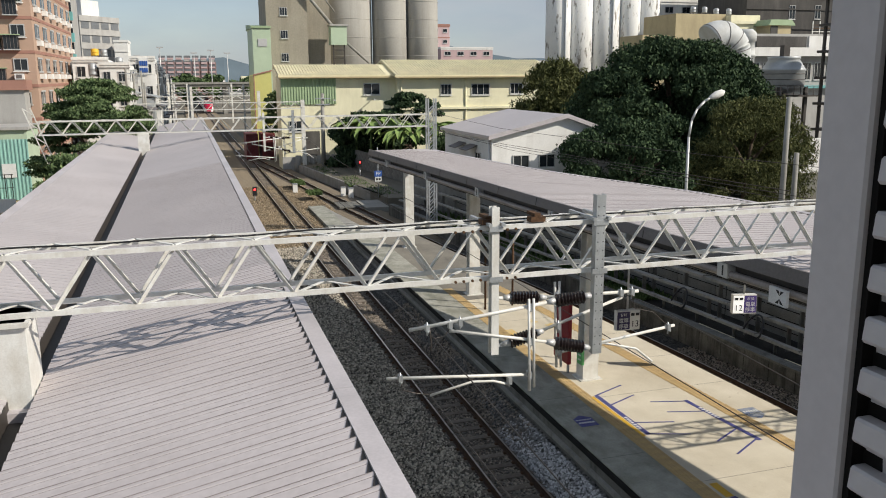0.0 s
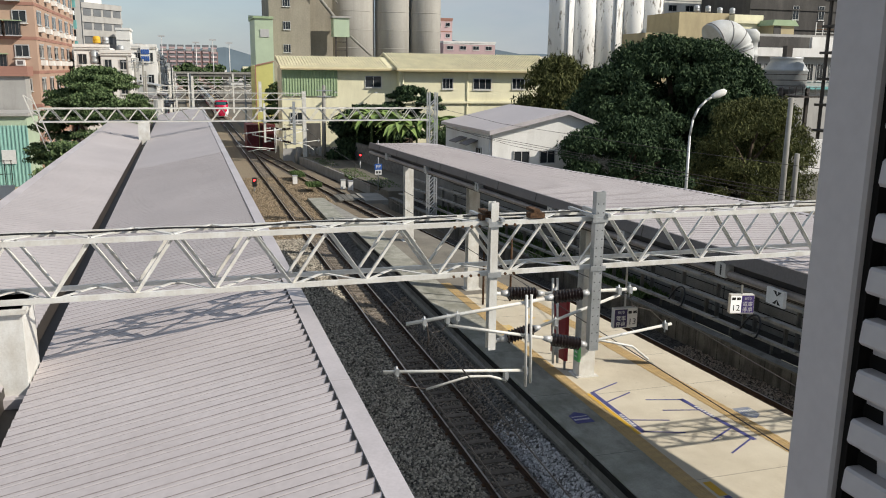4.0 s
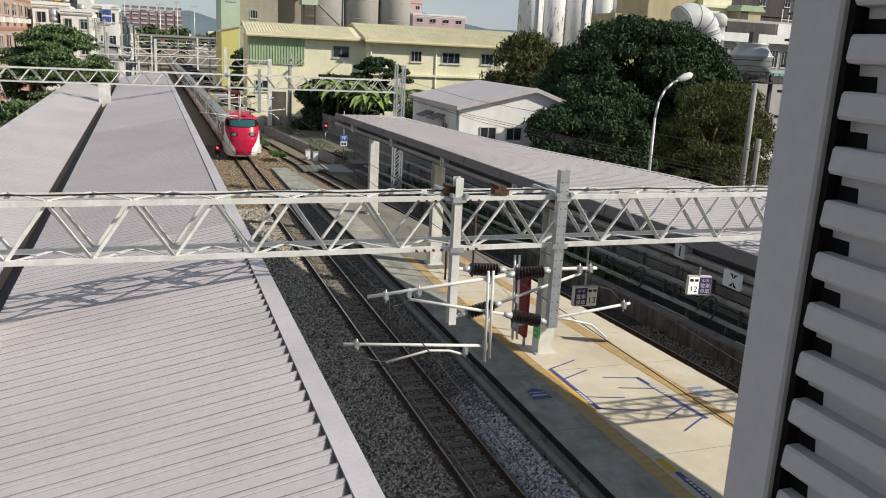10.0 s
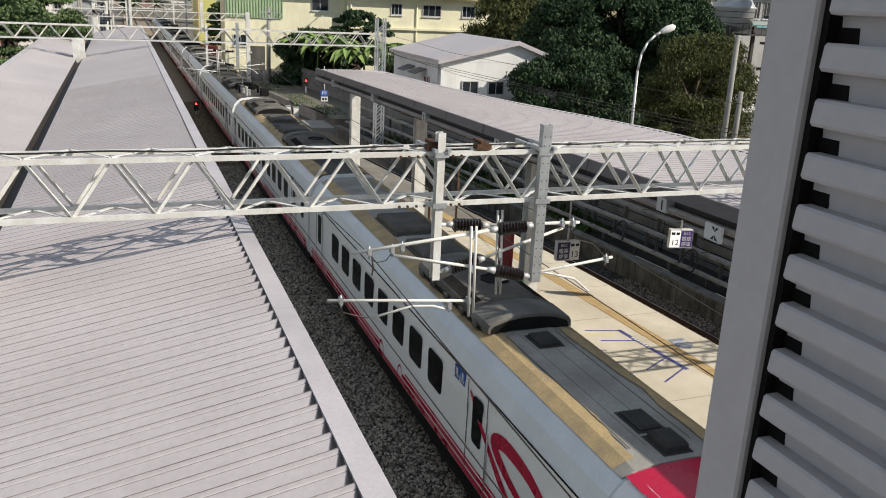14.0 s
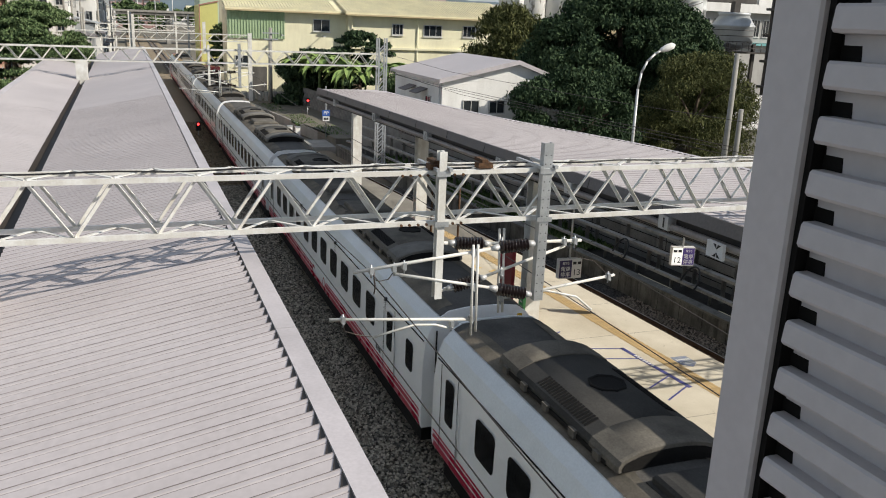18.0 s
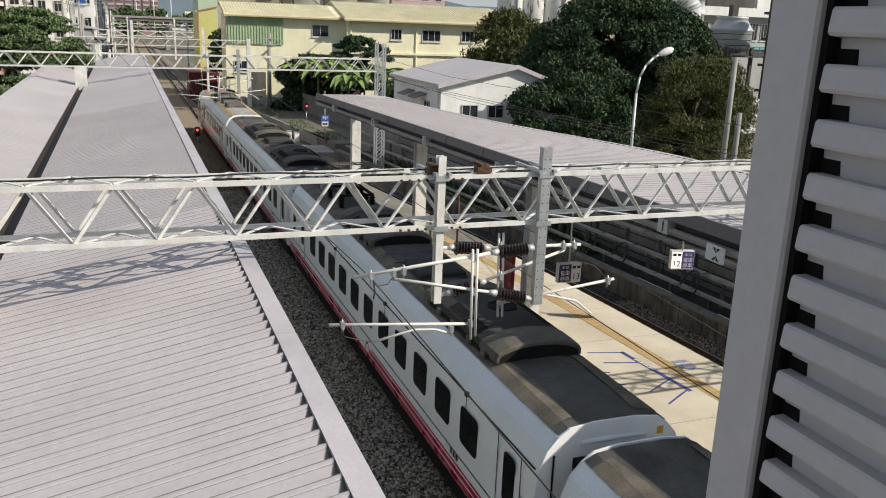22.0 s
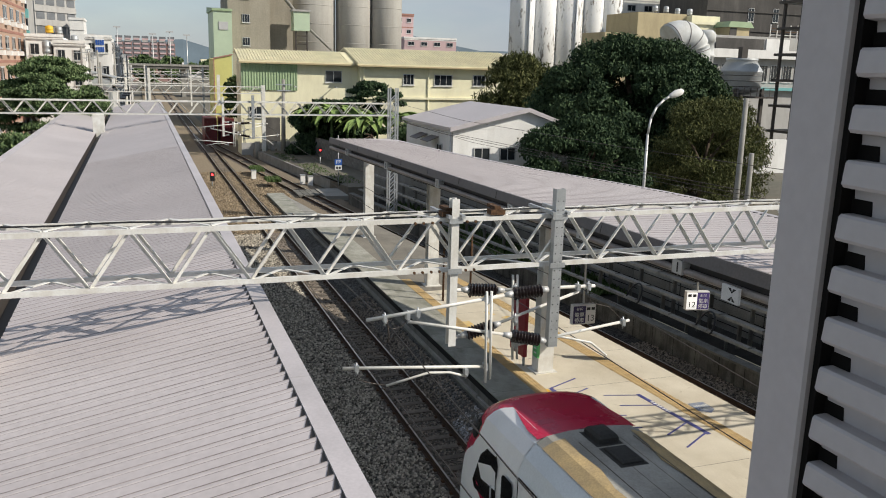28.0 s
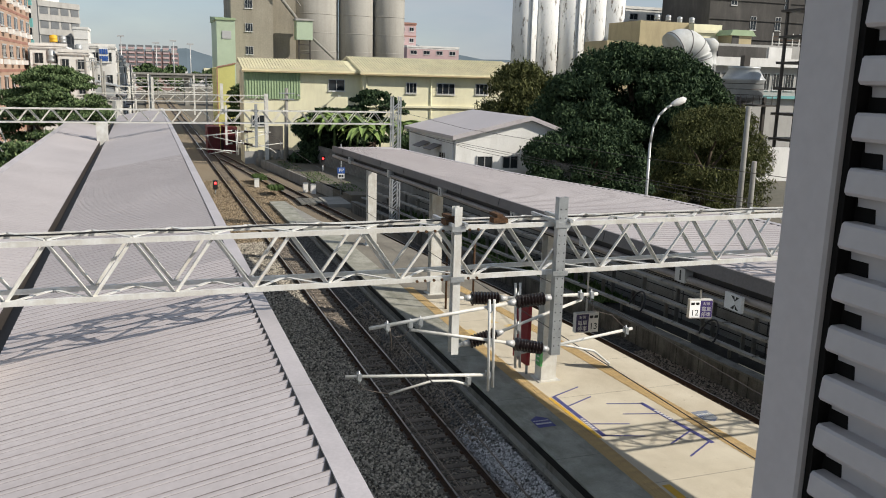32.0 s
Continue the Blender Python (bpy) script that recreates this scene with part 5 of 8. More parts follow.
# ---- buildings and distance ----
def window_on(parent, x, y, z, w, h, face="-y", frame=0.06, panes=2):
    """A window set into a wall: frame, panes, sill. (x, z) is its lower left corner on the face."""
    def bx(bm, a0, a1, d0, d1, z0, z1):
        if face == "-y":
            box(bm, x + a0, x + a1, y - d1, y - d0, z0, z1)
        else:
            box(bm, y - d1, y - d0, x + a0, x + a1, z0, z1)
    bm = bmesh.new()
    bx(bm, 0, w, 0.0, 0.03, z, z + h)
    win = part("window", bm, M["glass"], parent)
    bm = bmesh.new()
    for a0, a1, z0, z1 in ((0, w, z, z + frame), (0, w, z + h - frame, z + h), (0, frame, z + frame, z + h - frame), (w - frame, w, z + frame, z + h - frame)):
        bx(bm, a0, a1, 0.032, 0.09, z0, z1)
    for i in range(1, panes):
        bx(bm, w * i / panes - 0.025, w * i / panes + 0.025, 0.032, 0.07, z + frame, z + h - frame)
    part("window_frame", bm, M["frame"], win)
    bm = bmesh.new()
    bx(bm, -0.08, w + 0.08, 0.0, 0.16, z - 0.1, z - 0.02)
    part("window_sill", bm, M["wallwhite"], win)
    return win


def corrugated(bm, x0, x1, y, z0, z1, pitch=0.3, d=0.06):
    n = int((x1 - x0) / pitch)
    pts = []
    for i in range(n + 1):
        x = x0 + (x1 - x0) * i / n
        pts += [(x, y), (x + 0.5 * pitch, y), (x + 0.6 * pitch, y - d), (x + 0.9 * pitch, y - d)]
    pts = [p for p in pts if p[0] <= x1]
    lo = [bm.verts.new((*p, z0)) for p in pts]
    hi = [bm.verts.new((*p, z1)) for p in pts]
    for i in range(len(pts) - 1):
        bm.faces.new((lo[i], lo[i + 1], hi[i + 1], hi[i]))


# cream warehouse with a long sheet roof
b = thing("cream_building", "long cream-painted two-storey works building with sheet roof", "building")
YB = 95.0
part("wall", boxes((3.15, 16.4, YB, YB + 4, -0.5, 10.2)), M["cream"], b, "cream rendered rear wing")
part("wall", boxes((16.4, 36.0, YB - 1, YB + 14, -0.5, 10.2)), M["cream"], b, "cream rendered front wing")
part("string_course", boxes((16.38, 36.02, YB - 1.25, YB - 1, 6.25, 6.5)), M["cream"], b)
bm = bmesh.new()
extrude(bm, [(YB - 0.7, 10.0), (YB + 4.0, 11.2), (YB + 4.6, 11.0), (YB + 4.6, 11.2), (YB + 4.0, 11.45), (YB - 0.7, 10.25)], 2.95, 16.0, "x")
part("roof", bm, M["tileroof"], b, "pale ribbed sheet roof")
bm = bmesh.new()
extrude(bm, [(YB - 1.8, 9.95), (YB + 5.5, 11.7), (YB + 14.5, 10.0), (YB + 14.5, 10.2), (YB + 5.5, 12.0), (YB - 1.8, 10.2)], 15.9, 36.4, "x")
part("roof", bm, M["tileroof"], b, "pale ribbed sheet roof")
bm = bmesh.new()
for i in range(60):
    x = 16.0 + i * 0.34
    bar(bm, (x, YB - 1.8, 10.24), (x, YB + 5.5, 12.04), 0.07, 0.07)
for i in range(38):
    x = 3.0 + i * 0.325
    bar(bm, (x, YB - 0.7, 10.29), (x, YB + 4, 11.49), 0.07, 0.07)
part("roof_ribs", bm, M["tileroof"], b)["kind"] = "stuff"
bm = bmesh.new()
corrugated(bm, 3.25, 9.4, YB - 0.12, 7.0, 9.95)
part("cladding", bm, M["green"], b, "pale green ribbed cladding")
for x, z, w, h in ((21.5, 7.9, 1.35, 1.25), (25.3, 7.85, 2.3, 1.3), (30.2, 7.9, 1.65, 1.3)):
    window_on(b, x, YB - 1, z, w, h, frame=0.09, panes=3)
window_on(b, 12.6, YB, 8.0, 1.9, 1.3)
for x in (10.8, 4.0):
    window_on(b, x, YB, 4.0, 1.6, 1.2)
part("gable", boxes((16.36, 16.4, YB - 0.8, YB - 0.1, 7.2, 9.8)), M["cream"], b)
bm = bmesh.new()
for x in (16.8, 24.6, 34.8):
    tube(bm, (x, YB - 1.12, 0.0), (x, YB - 1.12, 9.9), 0.07, 8)
part("downpipe", bm, M["cream"], b)["kind"] = "stuff"
part("gutter", boxes((15.9, 36.4, YB - 2.0, YB - 1.8, 9.86, 10.02)), M["ochre"], b, "brown-stained gutter")
part("gutter", boxes((2.95, 16.0, YB - 0.9, YB - 0.7, 9.9, 10.06)), M["ochre"], b, "brown-stained gutter")
part("plinth", boxes((3.1, 16.4, YB - 0.12, YB, -0.5, 1.2)), M["wallgrey"], b, "grey stained plinth")
part("doorway", boxes((5.6, 7.4, YB - 0.05, YB, 1.2, 4.0)), M["darkwall"], b, "dark doorway")
for x in (9.0, 13.6):
    part("lamp_arm", boxes((x, x + 0.06, YB - 1.0, YB, 7.5, 7.56), (x - 0.12, x + 0.18, YB - 1.3, YB - 0.9, 7.4, 7.5)), M["frame"], b)
bm = bmesh.new()
for i in range(6):
    x = 4.6 + i * 0.8
    tube(bm, (x, YB - 2.2, -0.5), (x, YB - 2.2, 1.5), 0.31, 12)
bmx = thing("storage_drums", "row of stained grey upright drums beside the wall", "drums")
part("drum", bm, M["concrete"], bmx)["kind"] = "stuff"
for x, w in ((0.0, 1.5), (1.9, 1.7)):
    t = thing("red_container", "dull dark red steel container beside the track", "container", "red containers")
    bm = boxes((x, x + w, 107, 111, -0.5, 3.1))
    part("body", bm, M["redold"], t)
    bm = bmesh.new()
    for i in range(int(w / 0.25)):
        box(bm, x + 0.1 + i * 0.25, x + 0.18 + i * 0.25, 106.94, 107, -0.1, 3.0)
    part("rib", bm, M["redold"], t)["kind"] = "stuff"

# green and yellow sheds
b = thing("sheet_shed", "tall light green ribbed sheet shed beside the silo tower", "shed")
bm = boxes((3.8, 6.6, 136, 146, -0.5, 17.6))
part("wall", bm, M["mint"], b)
bm = bmesh.new()
extrude(bm, [(135.8, 17.6), (146, 17.6), (146, 18.6), (135.8, 17.9)], 3.6, 6.7, "x")
part("roof", bm, M["green"], b)
bm = boxes((4.6, 6.0, 135.9, 136, 14.8, 16.0))
part("vent", bm, M["frame"], b)
b = thing("sheet_shed", "yellow ribbed sheet lean-to with a red-brown rim", "shed")
bm = bmesh.new()
extrude(bm, [(1.76, -0.5), (4.0, -0.5), (4.0, 10.85), (1.76, 10.3)], 112, 120)
part("wall", bm, M["lemon"], b)
bm = bmesh.new()
bar(bm, (1.7, 111.95, 10.35), (4.1, 111.95, 10.9), 0.12, 0.16)
bar(bm, (1.76, 111.95, -0.4), (1.76, 111.95, 10.3), 0.12, 0.12)
part("rim", bm, M["apt2"], b)

# silo tower and round silos
b = thing("silo_tower", "tall stained concrete tower with small barred windows", "tower")
bm = boxes((6.4, 13.0, 140, 152, -0.5, 34), (13.0, 17.2, 143, 152, -0.5, 34))
part("wall", bm, M["tower"], b)
for z in (12.6, 16.2, 19.8, 23.4):
    window_on(b, 8.6, 140, z, 1.2, 1.3, panes=3)
bm = bmesh.new()
sweep(bm, [(11.4, 139.4, 25.0), (17.0, 139.4, 18.2)], 0.28, 8)
sweep(bm, [(12.4, 139.4, 27.0), (17.4, 139.4, 20.5)], 0.12, 6)
sweep(bm, [(19.4, 139.6, 15.5), (23.0, 139.4, 12.3)], 0.2, 8)
part("conveyor_pipe", bm, M["concrete"], b, "slanting grey conveyor pipe")
b = thing("hoist_house", "small green clad hoist house on a steel frame", "shed")
bm = boxes((16.6, 19.2, 138.6, 141, 15.2, 18.2))
part("cladding", bm, M["mint"], b)
bm = boxes((16.4, 19.4, 138.4, 141.2, 18.2, 18.5))
part("roof", bm, M["wallgrey"], b)
bm = bmesh.new()
for x in (17.0, 18.8):
    bar(bm, (x, 139, -0.5), (x, 139, 15.2), 0.2, 0.2)
for z in (10.5, 11.8, 13.1, 14.4):
    bar(bm, (17, 139, z), (18.8, 139, z), 0.14, 0.14)
part("steel_frame", bm, M["under"], b)
for k, (x, r) in enumerate(((21.4, 4.25), (28.7, 3.05), (34.6, 2.85))):
    t = thing("concrete_silo", "tall round grey concrete silo with faint lift joints", "silo", "grey silos")
    bm = bmesh.new()
    lathe(bm, (x, 145 + r, -0.5), (x, 145 + r, 36), [(0, r), (1, r)], 40)
    part("shell", bm, M["silo"], t)
    bm = bmesh.new()
    for i in range(8):
        z = 10.5 + i * 3.1
        lathe(bm, (x, 145 + r, z), (x, 145 + r, z + 0.12), [(0, r + 0.02), (1, r + 0.02)], 40)
    part("lift_joint", bm, M["silo"], t)["kind"] = "stuff"
white_silos = []
for k, (x, r) in enumerate(((59.2, 2.3), (63.4, 2.5), (68.7, 3.0), (73.5, 2.1), (77.4, 2.4))):
    t = thing("white_silo", "tall round white silo with peeling dark-streaked paint", "silo", "white silos")
    bm = bmesh.new()
    lathe(bm, (x, 141 + r, -0.5), (x, 141 + r, 38), [(0, r), (1, r)], 36)
    part("shell", bm, M["wsilo"], t)
    bm = bmesh.new()
    g = random.Random(70 + k)
    z = 8.0
    while z < 36:
        h = g.uniform(0.3, 1.6)
        w = g.uniform(0.08, 0.42)
        box(bm, x + r - w * g.uniform(0.2, 1.2), x + r + 0.08, 141 + r * 0.75 - 0.02, 141 + r * 0.9, z, z + h)
        z += h + g.uniform(0.0, 0.7)
    part("peeled_joint", bm, M["darkwall"], t, "dark peeled joint")["kind"] = "stuff"
    if k in (0, 2):
        bm = bmesh.new()
        tube(bm, (x + 0.3, 140.8, -0.5), (x + 0.3, 140.8, 27), 0.18, 8)
        part("riser_pipe", bm, M["tank"], t)
    white_silos.append(t)

# white annex
b = thing("white_annex", "small white rendered annex with a mauve steel roof", "building")
AX0, AX1, AY0, AY1 = 13.3, 22.6, 55.0, 66.0
bm = boxes((AX0, AX1, AY0, AY1, -0.5, 5.75))
part("wall", bm, M["wallwhite"], b)
bm = bmesh.new()
extrude(bm, [(AX0, 5.74), (AX1, 5.74), ((AX0 + AX1) / 2 + 1.0, 7.0)], AY0, AY1)
part("gable", bm, M["wallwhite"], b)
bm = bmesh.new()
mx = (AX0 + AX1) / 2 + 1.0
extrude(bm, [(AX0 - 0.35, 5.66), (mx, 7.05), (AX1 + 0.35, 5.66), (AX1 + 0.35, 5.86), (mx, 7.27), (AX0 - 0.35, 5.88)], AY0 - 0.35, AY1 + 0.3)
part("roof", bm, M["roof"], b, "mauve-grey sheet roof with folded edge")
bm = bmesh.new()
extrude(bm, [(AX0 - 0.37, 5.60), (mx, 7.0), (AX1 + 0.37, 5.60), (AX1 + 0.37, 5.90), (mx, 7.31), (AX0 - 0.37, 5.92)], AY0 - 0.42, AY0 - 0.35)
part("verge", bm, M["flash"], b)
for x in (14.9, 16.9):
    window_on(b, x, AY0, 3.5, 1.25, 0.95)
window_on(b, 57.2, AX0, 3.7, 1.2, 0.8, "-x")
for yy in (58.0, 60.6):
    ac = thing("awning", "small grey metal window awning", "awning", "awnings")
    bm = bmesh.new()
    extrude(bm, [(AX0, 5.0), (AX0 - 0.9, 4.65), (AX0 - 0.9, 4.6), (AX0, 4.93)], yy, yy + 1.7)
    part("sheet", bm, M["fascia"], ac)
bm = bmesh.new()
tube(bm, (AX0 - 0.12, AY0 + 0.2, -0.4), (AX0 - 0.12, AY0 + 0.2, 5.6), 0.06, 8)
part("downpipe", bm, M["frame"], b)

# low block wall along the works, and retaining kerb
wall = tagged(new("wall_works"), "grey concrete block boundary wall with stained top", "wall", kind="structure")
P0, P1 = Vector((9.2, 97.0, 0)), Vector((14.0, 52.0, 0))
d = (P1 - P0)
L = d.length
d.normalize()
bm = bmesh.new()
bar(bm, P0 + Vector((0, 0, 0.9)), P1 + Vector((0, 0, 0.9)), 0.22, 2.9)
part("core", bm, M["block"], wall)
bm = bmesh.new()
box(bm, -0.13, 0.13, -0.49, 0.49, -0.13, 0.13)
blk = mesh_of("block", bm, M["block"])
ang = math.degrees(math.atan2(d.y, d.x)) - 90
for i in range(46):
    for k in range(6):
        if random.random() < 0.04:
            continue
        s = i * 1.01 + (0.5 if k % 2 else 0) + 0.3
        p = P0 + d * s
        ob = new("block", blk)
        ob.parent = wall
        ob.matrix_basis = pose(p.x + random.uniform(-0.012, 0.012), p.y, 0.65 + k * 0.29, 0, 0, ang)

kerb = thing("retaining_kerb", "low stained concrete retaining kerb beside the curved track", "retaining wall")
bm = bmesh.new()
for a, b2 in (((7.9, 66.0), (6.6, 76.0)), ((6.6, 76.0), (5.0, 90.0)), ((5.0, 90), (4.2, 98))):
    bar(bm, (*a, 0.05), (*b2, 0.05), 0.3, 0.9)
part("kerb", bm, M["trough"], kerb)
bm, close = solid("embankment", M["ground"], "weedy strip of earth behind the kerb", "ground", kind="structure")
vs = [bm.verts.new(p) for p in ((7.9, 64, 0.5), (12.4, 64, 0.5), (9.2, 97, 0.5), (4.4, 97, 0.5))]
ws = [bm.verts.new(v.co - Vector((0, 0, 1.2))) for v in vs]
bm.faces.new(vs)
for k in range(4):
    bm.faces.new((vs[k], vs[(k + 1) % 4], ws[(k + 1) % 4], ws[k]))
close()
slabx, close = solid("crossing_slab", M["darkconc"], "dark board crossing over the curved track", "crossing", kind="structure")
for i in range(4):
    box(slabx, 3.9 + i * 0.45, 4.3 + i * 0.45, 63.5 + i * 0.05, 66.4, -0.1, 0.02)
close()
slabx, close = solid("concrete_path", M["concrete"], "pale concrete path up to the works", "path", kind="structure")
box(slabx, 5.75, 7.6, 62.5, 66.5, -0.3, 0.06)
close()

# left side: street front
def apartment(name, label, x0, x1, y0, y1, h, storeys, base, band, cols, face_x=None):
    t = thing(name, label, "apartment block")
    part("wall", boxes((x0, x1, y0, y1, -0.5, h)), M[base], t)
    part("parapet", boxes((x0 - 0.15, x1 + 0.15, y0 - 0.15, y1 + 0.15, h, h + 0.5)), M[band or base], t)
    fh = h / storeys
    for s in range(storeys):
        z = s * fh
        if band:
            part("band", boxes((x0 - 0.04, x1 + 0.04, y0 - 0.04, y0 + 0.1, z + fh - 0.35, z + fh - 0.05), (x1 - 0.1, x1 + 0.04, y0 + 0.1, y1, z + fh - 0.35, z + fh - 0.05)), M[band], t)
        for c in range(cols):
            w = (x1 - x0) / cols
            window_on(t, x0 + c * w + 0.25 * w, y0, z + 0.38 * fh, 0.5 * w, 0.37 * fh, frame=0.10)
        if face_x:
            for c in range(face_x):
                w = (y1 - y0) / face_x
                yy = y0 + c * w + 0.25 * w
                win = part("window", boxes((x1, x1 + 0.03, yy, yy + 0.5 * w, z + 0.35 * fh, z + 0.77 * fh)), M["glass"], t)
                part("window_frame", boxes((x1 + 0.03, x1 + 0.10, yy, yy + 0.5 * w, z + 0.33 * fh, z + 0.38 * fh), (x1 + 0.03, x1 + 0.10, yy, yy + 0.5 * w, z + 0.74 * fh, z + 0.79 * fh), (x1 + 0.03, x1 + 0.08, yy + 0.24 * w, yy + 0.27 * w, z + 0.38 * fh, z + 0.74 * fh)), M["frame"], win)
                part("air_conditioner", boxes((x1, x1 + 0.45, yy + 0.1 * w, yy + 0.38 * w, z + 0.14 * fh, z + 0.3 * fh)), M["wallwhite"], win)
    return t


apartment("apartment_block", "tall salmon-tiled apartment block with caged windows and air conditioners", -44, -20.57, 90, 121, 25.5, 8, "apt", "apt2", 9, 6)
for k in range(7):
    for c in range(9):
        if (k * 5 + c * 3) % 4:
            t = thing("air_conditioner", "small white air conditioner under an apartment window", "air conditioner", "air conditioners")
            x = -44 + c * 2.603 + 0.7
            part("case", boxes((x, x + 0.8, 89.55, 90, k * 3.19 + 0.4, k * 3.19 + 0.95)), M["wallwhite"], t)
            part("grille", boxes((x + 0.15, x + 0.65, 89.53, 89.55, k * 3.19 + 0.5, k * 3.19 + 0.86)), M["fascia"], t)
for x, z, w in ((-25.3, 12.8, 1.9), (-23.1, 12.8, 1.3), (-25.3, 9.7, 2.1), (-22.9, 16.0, 1.2)):
    t = thing("window_cage", "dark barred window cage with a sheet awning on the facade", "window cage", "window cages")
    part("glazing", boxes((x, x + w, 89.45, 89.97, z, z + 1.3)), M["glass"], t)
    part("awning", boxes((x - 0.1, x + w + 0.1, 89.2, 89.97, z + 1.3, z + 1.38)), M["green"], t)
    for i in range(int(w / 0.3) + 1):
        part("bar", boxes((x + i * 0.3 - 0.02, x + i * 0.3 + 0.02, 89.40, 89.44, z, z + 1.3)), M["fascia"], t)
    part("sill", boxes((x - 0.05, x + w + 0.05, 89.36, 89.97, z - 0.1, z)), M["frame"], t)
b = thing("balcony_block", "narrow block with turquoise balconies beside the apartments", "building")
part("wall", boxes((-22.0, -20.7, 122, 132, -0.5, 24)), M["wallgrey"], b)
for k in range(7):
    part("balcony", boxes((-21.6, -20.25, 121.3, 122, 4 + k * 2.7, 5.1 + k * 2.7)), M["turq"], b)
    part("balcony_shade", boxes((-21.4, -20.4, 121.8, 122, 5.1 + k * 2.7, 6.6 + k * 2.7)), M["glass"], b)


def banded_block(label, at, rz, w, d, h, storeys):
    """A block whose long side shows dark window bands between pale slabs; its near corner stands at the given spot."""
    t = thing("office_block", label, "office block", "", at, rz)
    part("wall", boxes((-w, 0, 0, d, -0.5, h)), M["wallgrey"], t)
    fh = h / storeys
    for k in range(storeys):
        z = k * fh
        part("slab_band", boxes((-w - 0.1, 0.25, -0.25, d, z + 0.62 * fh, z + fh * 1.02)), M["wallgrey"], t, "pale slab band")
        for c in range(4):
            part("window", boxes((0.0, 0.06, 0.4 + c * d / 4, (c + 1) * d / 4 - 0.3, z + 0.08 * fh, z + 0.6 * fh)), M["farwin"], t)
        for c in range(2):
            part("window", boxes((-w + 0.6 + c * w / 2, -w + w / 2 - 0.4 + c * w / 2, -0.06, 0.0, z + 0.1 * fh, z + 0.55 * fh)), M["farwin"], t)
    part("stair_tower", boxes((-w * 0.9, -w * 0.2, 2, d * 0.6, h, h + 3.4)), M["wallwhite"], t)
    return t


banded_block("grey concrete office block with dark window bands", (-27.4, 200, 0), -38, 5.0, 12.0, 23.5, 8)
b = thing("office_block", "plain white narrow office block", "office block")
part("wall", boxes((-20.5, -17.75, 196, 206, -0.5, 17.7)), M["wallwhite"], b)
part("parapet", boxes((-20.65, -17.6, 195.85, 206.1, 17.7, 18.2)), M["wallwhite"], b)
for k in range(5):
    part("string_course", boxes((-20.5, -17.75, 195.9, 196, 15.6 - k * 2.6, 15.75 - k * 2.6)), M["wallgrey"], b)


def town_house(label, x0, x1, y0, y1, h, base, wins=2, storeys=4):
    t = thing("town_house", label, "town house", "row of town houses")
    part("wall", boxes((x0, x1, y0, y1, -0.5, h)), M[base], t)
    part("parapet", boxes((x0 - 0.1, x1 + 0.1, y0 - 0.1, y0 + 0.1, h, h + 0.35), ), M[base], t)
    part("cornice", boxes((x0 - 0.12, x1 + 0.12, y0 - 0.12, y0, h - 0.35, h - 0.2)), M["wallgrey"], t)
    fh = h / storeys
    for k in range(1, storeys):
        w = (x1 - x0) / wins
        for c in range(wins):
            window_on(t, x0 + c * w + 0.22 * w, y0, k * fh + 0.32 * fh, 0.5 * w, 0.42 * fh)
        n = max(1, int((y1 - y0) / 3.2))
        for c in range(n):
            yy = y0 + 0.7 + c * (y1 - y0) / n
            win = part("window", boxes((x1, x1 + 0.04, yy, yy + 1.3, k * fh + 0.3 * fh, k * fh + 0.75 * fh)), M["glass"], t)
            part("window_hood", boxes((x1, x1 + 0.5, yy - 0.1, yy + 1.4, k * fh + 0.78 * fh, k * fh + 0.81 * fh)), M["tank"], win)
    return t


def roof_tank(x, y, z, r, h, mat, label):
    t = thing("water_tank", label, "water tank", "rooftop tanks")
    bm = bmesh.new()
    lathe(bm, (x, y, z + 0.5), (x, y, z + 0.5 + h), [(0, r), (0.12, r), (0.14, r * 1.03), (0.16, r), (0.5, r), (0.52, r * 1.03), (0.54, r), (0.84, r), (0.95, 0.6 * r), (1, 0.2 * r)], 18)
    part("shell", bm, M[mat], t)
    for a in range(4):
        bm = bmesh.new()
        px, py = x + r * 0.7 * (1 if a % 2 else -1), y + r * 0.7 * (1 if a > 1 else -1)
        bar(bm, (px, py, z), (px, py, z + 0.55), 0.07, 0.07)
        part("leg", bm, M["fascia"], t)
    return t


town_house("white flat-roofed house with stained parapet", -19.9, -15.8, 113, 122, 12.3, "wallwhite")
roof_tank(-17.3, 114.2, 12.3, 0.45, 0.9, "yellow", "small bright yellow rooftop water tank")
roof_tank(-16.4, 116.0, 12.3, 0.42, 0.9, "tank", "small steel rooftop water tank")
town_house("low white lean-to house in front of the parapet", -18.6, -16.9, 109.5, 112.9, 9.9, "wallwhite", 1)
roof_tank(-17.4, 110.6, 9.9, 0.5, 1.5, "tank", "round steel rooftop water tank")
town_house("white house with two dark windows", -16.6, -13.2, 110, 121, 11.6, "wallwhite")
town_house("white house with a rooftop billboard", -14.5, -10.9, 136, 148, 13.0, "wallwhite")
roof_tank(-15.6, 131, 11.3, 0.5, 1.3, "tank", "round steel rooftop water tank")
town_house("grey weathered house behind the poles", -16.6, -13.4, 124, 134, 11.3, "wallgrey")
t = thing("rooftop_sign", "blue and white rooftop billboard", "sign")
part("board", boxes((-13.2, -11.9, 135.7, 135.85, 10.6, 13.0)), M["paintwhite"], t)
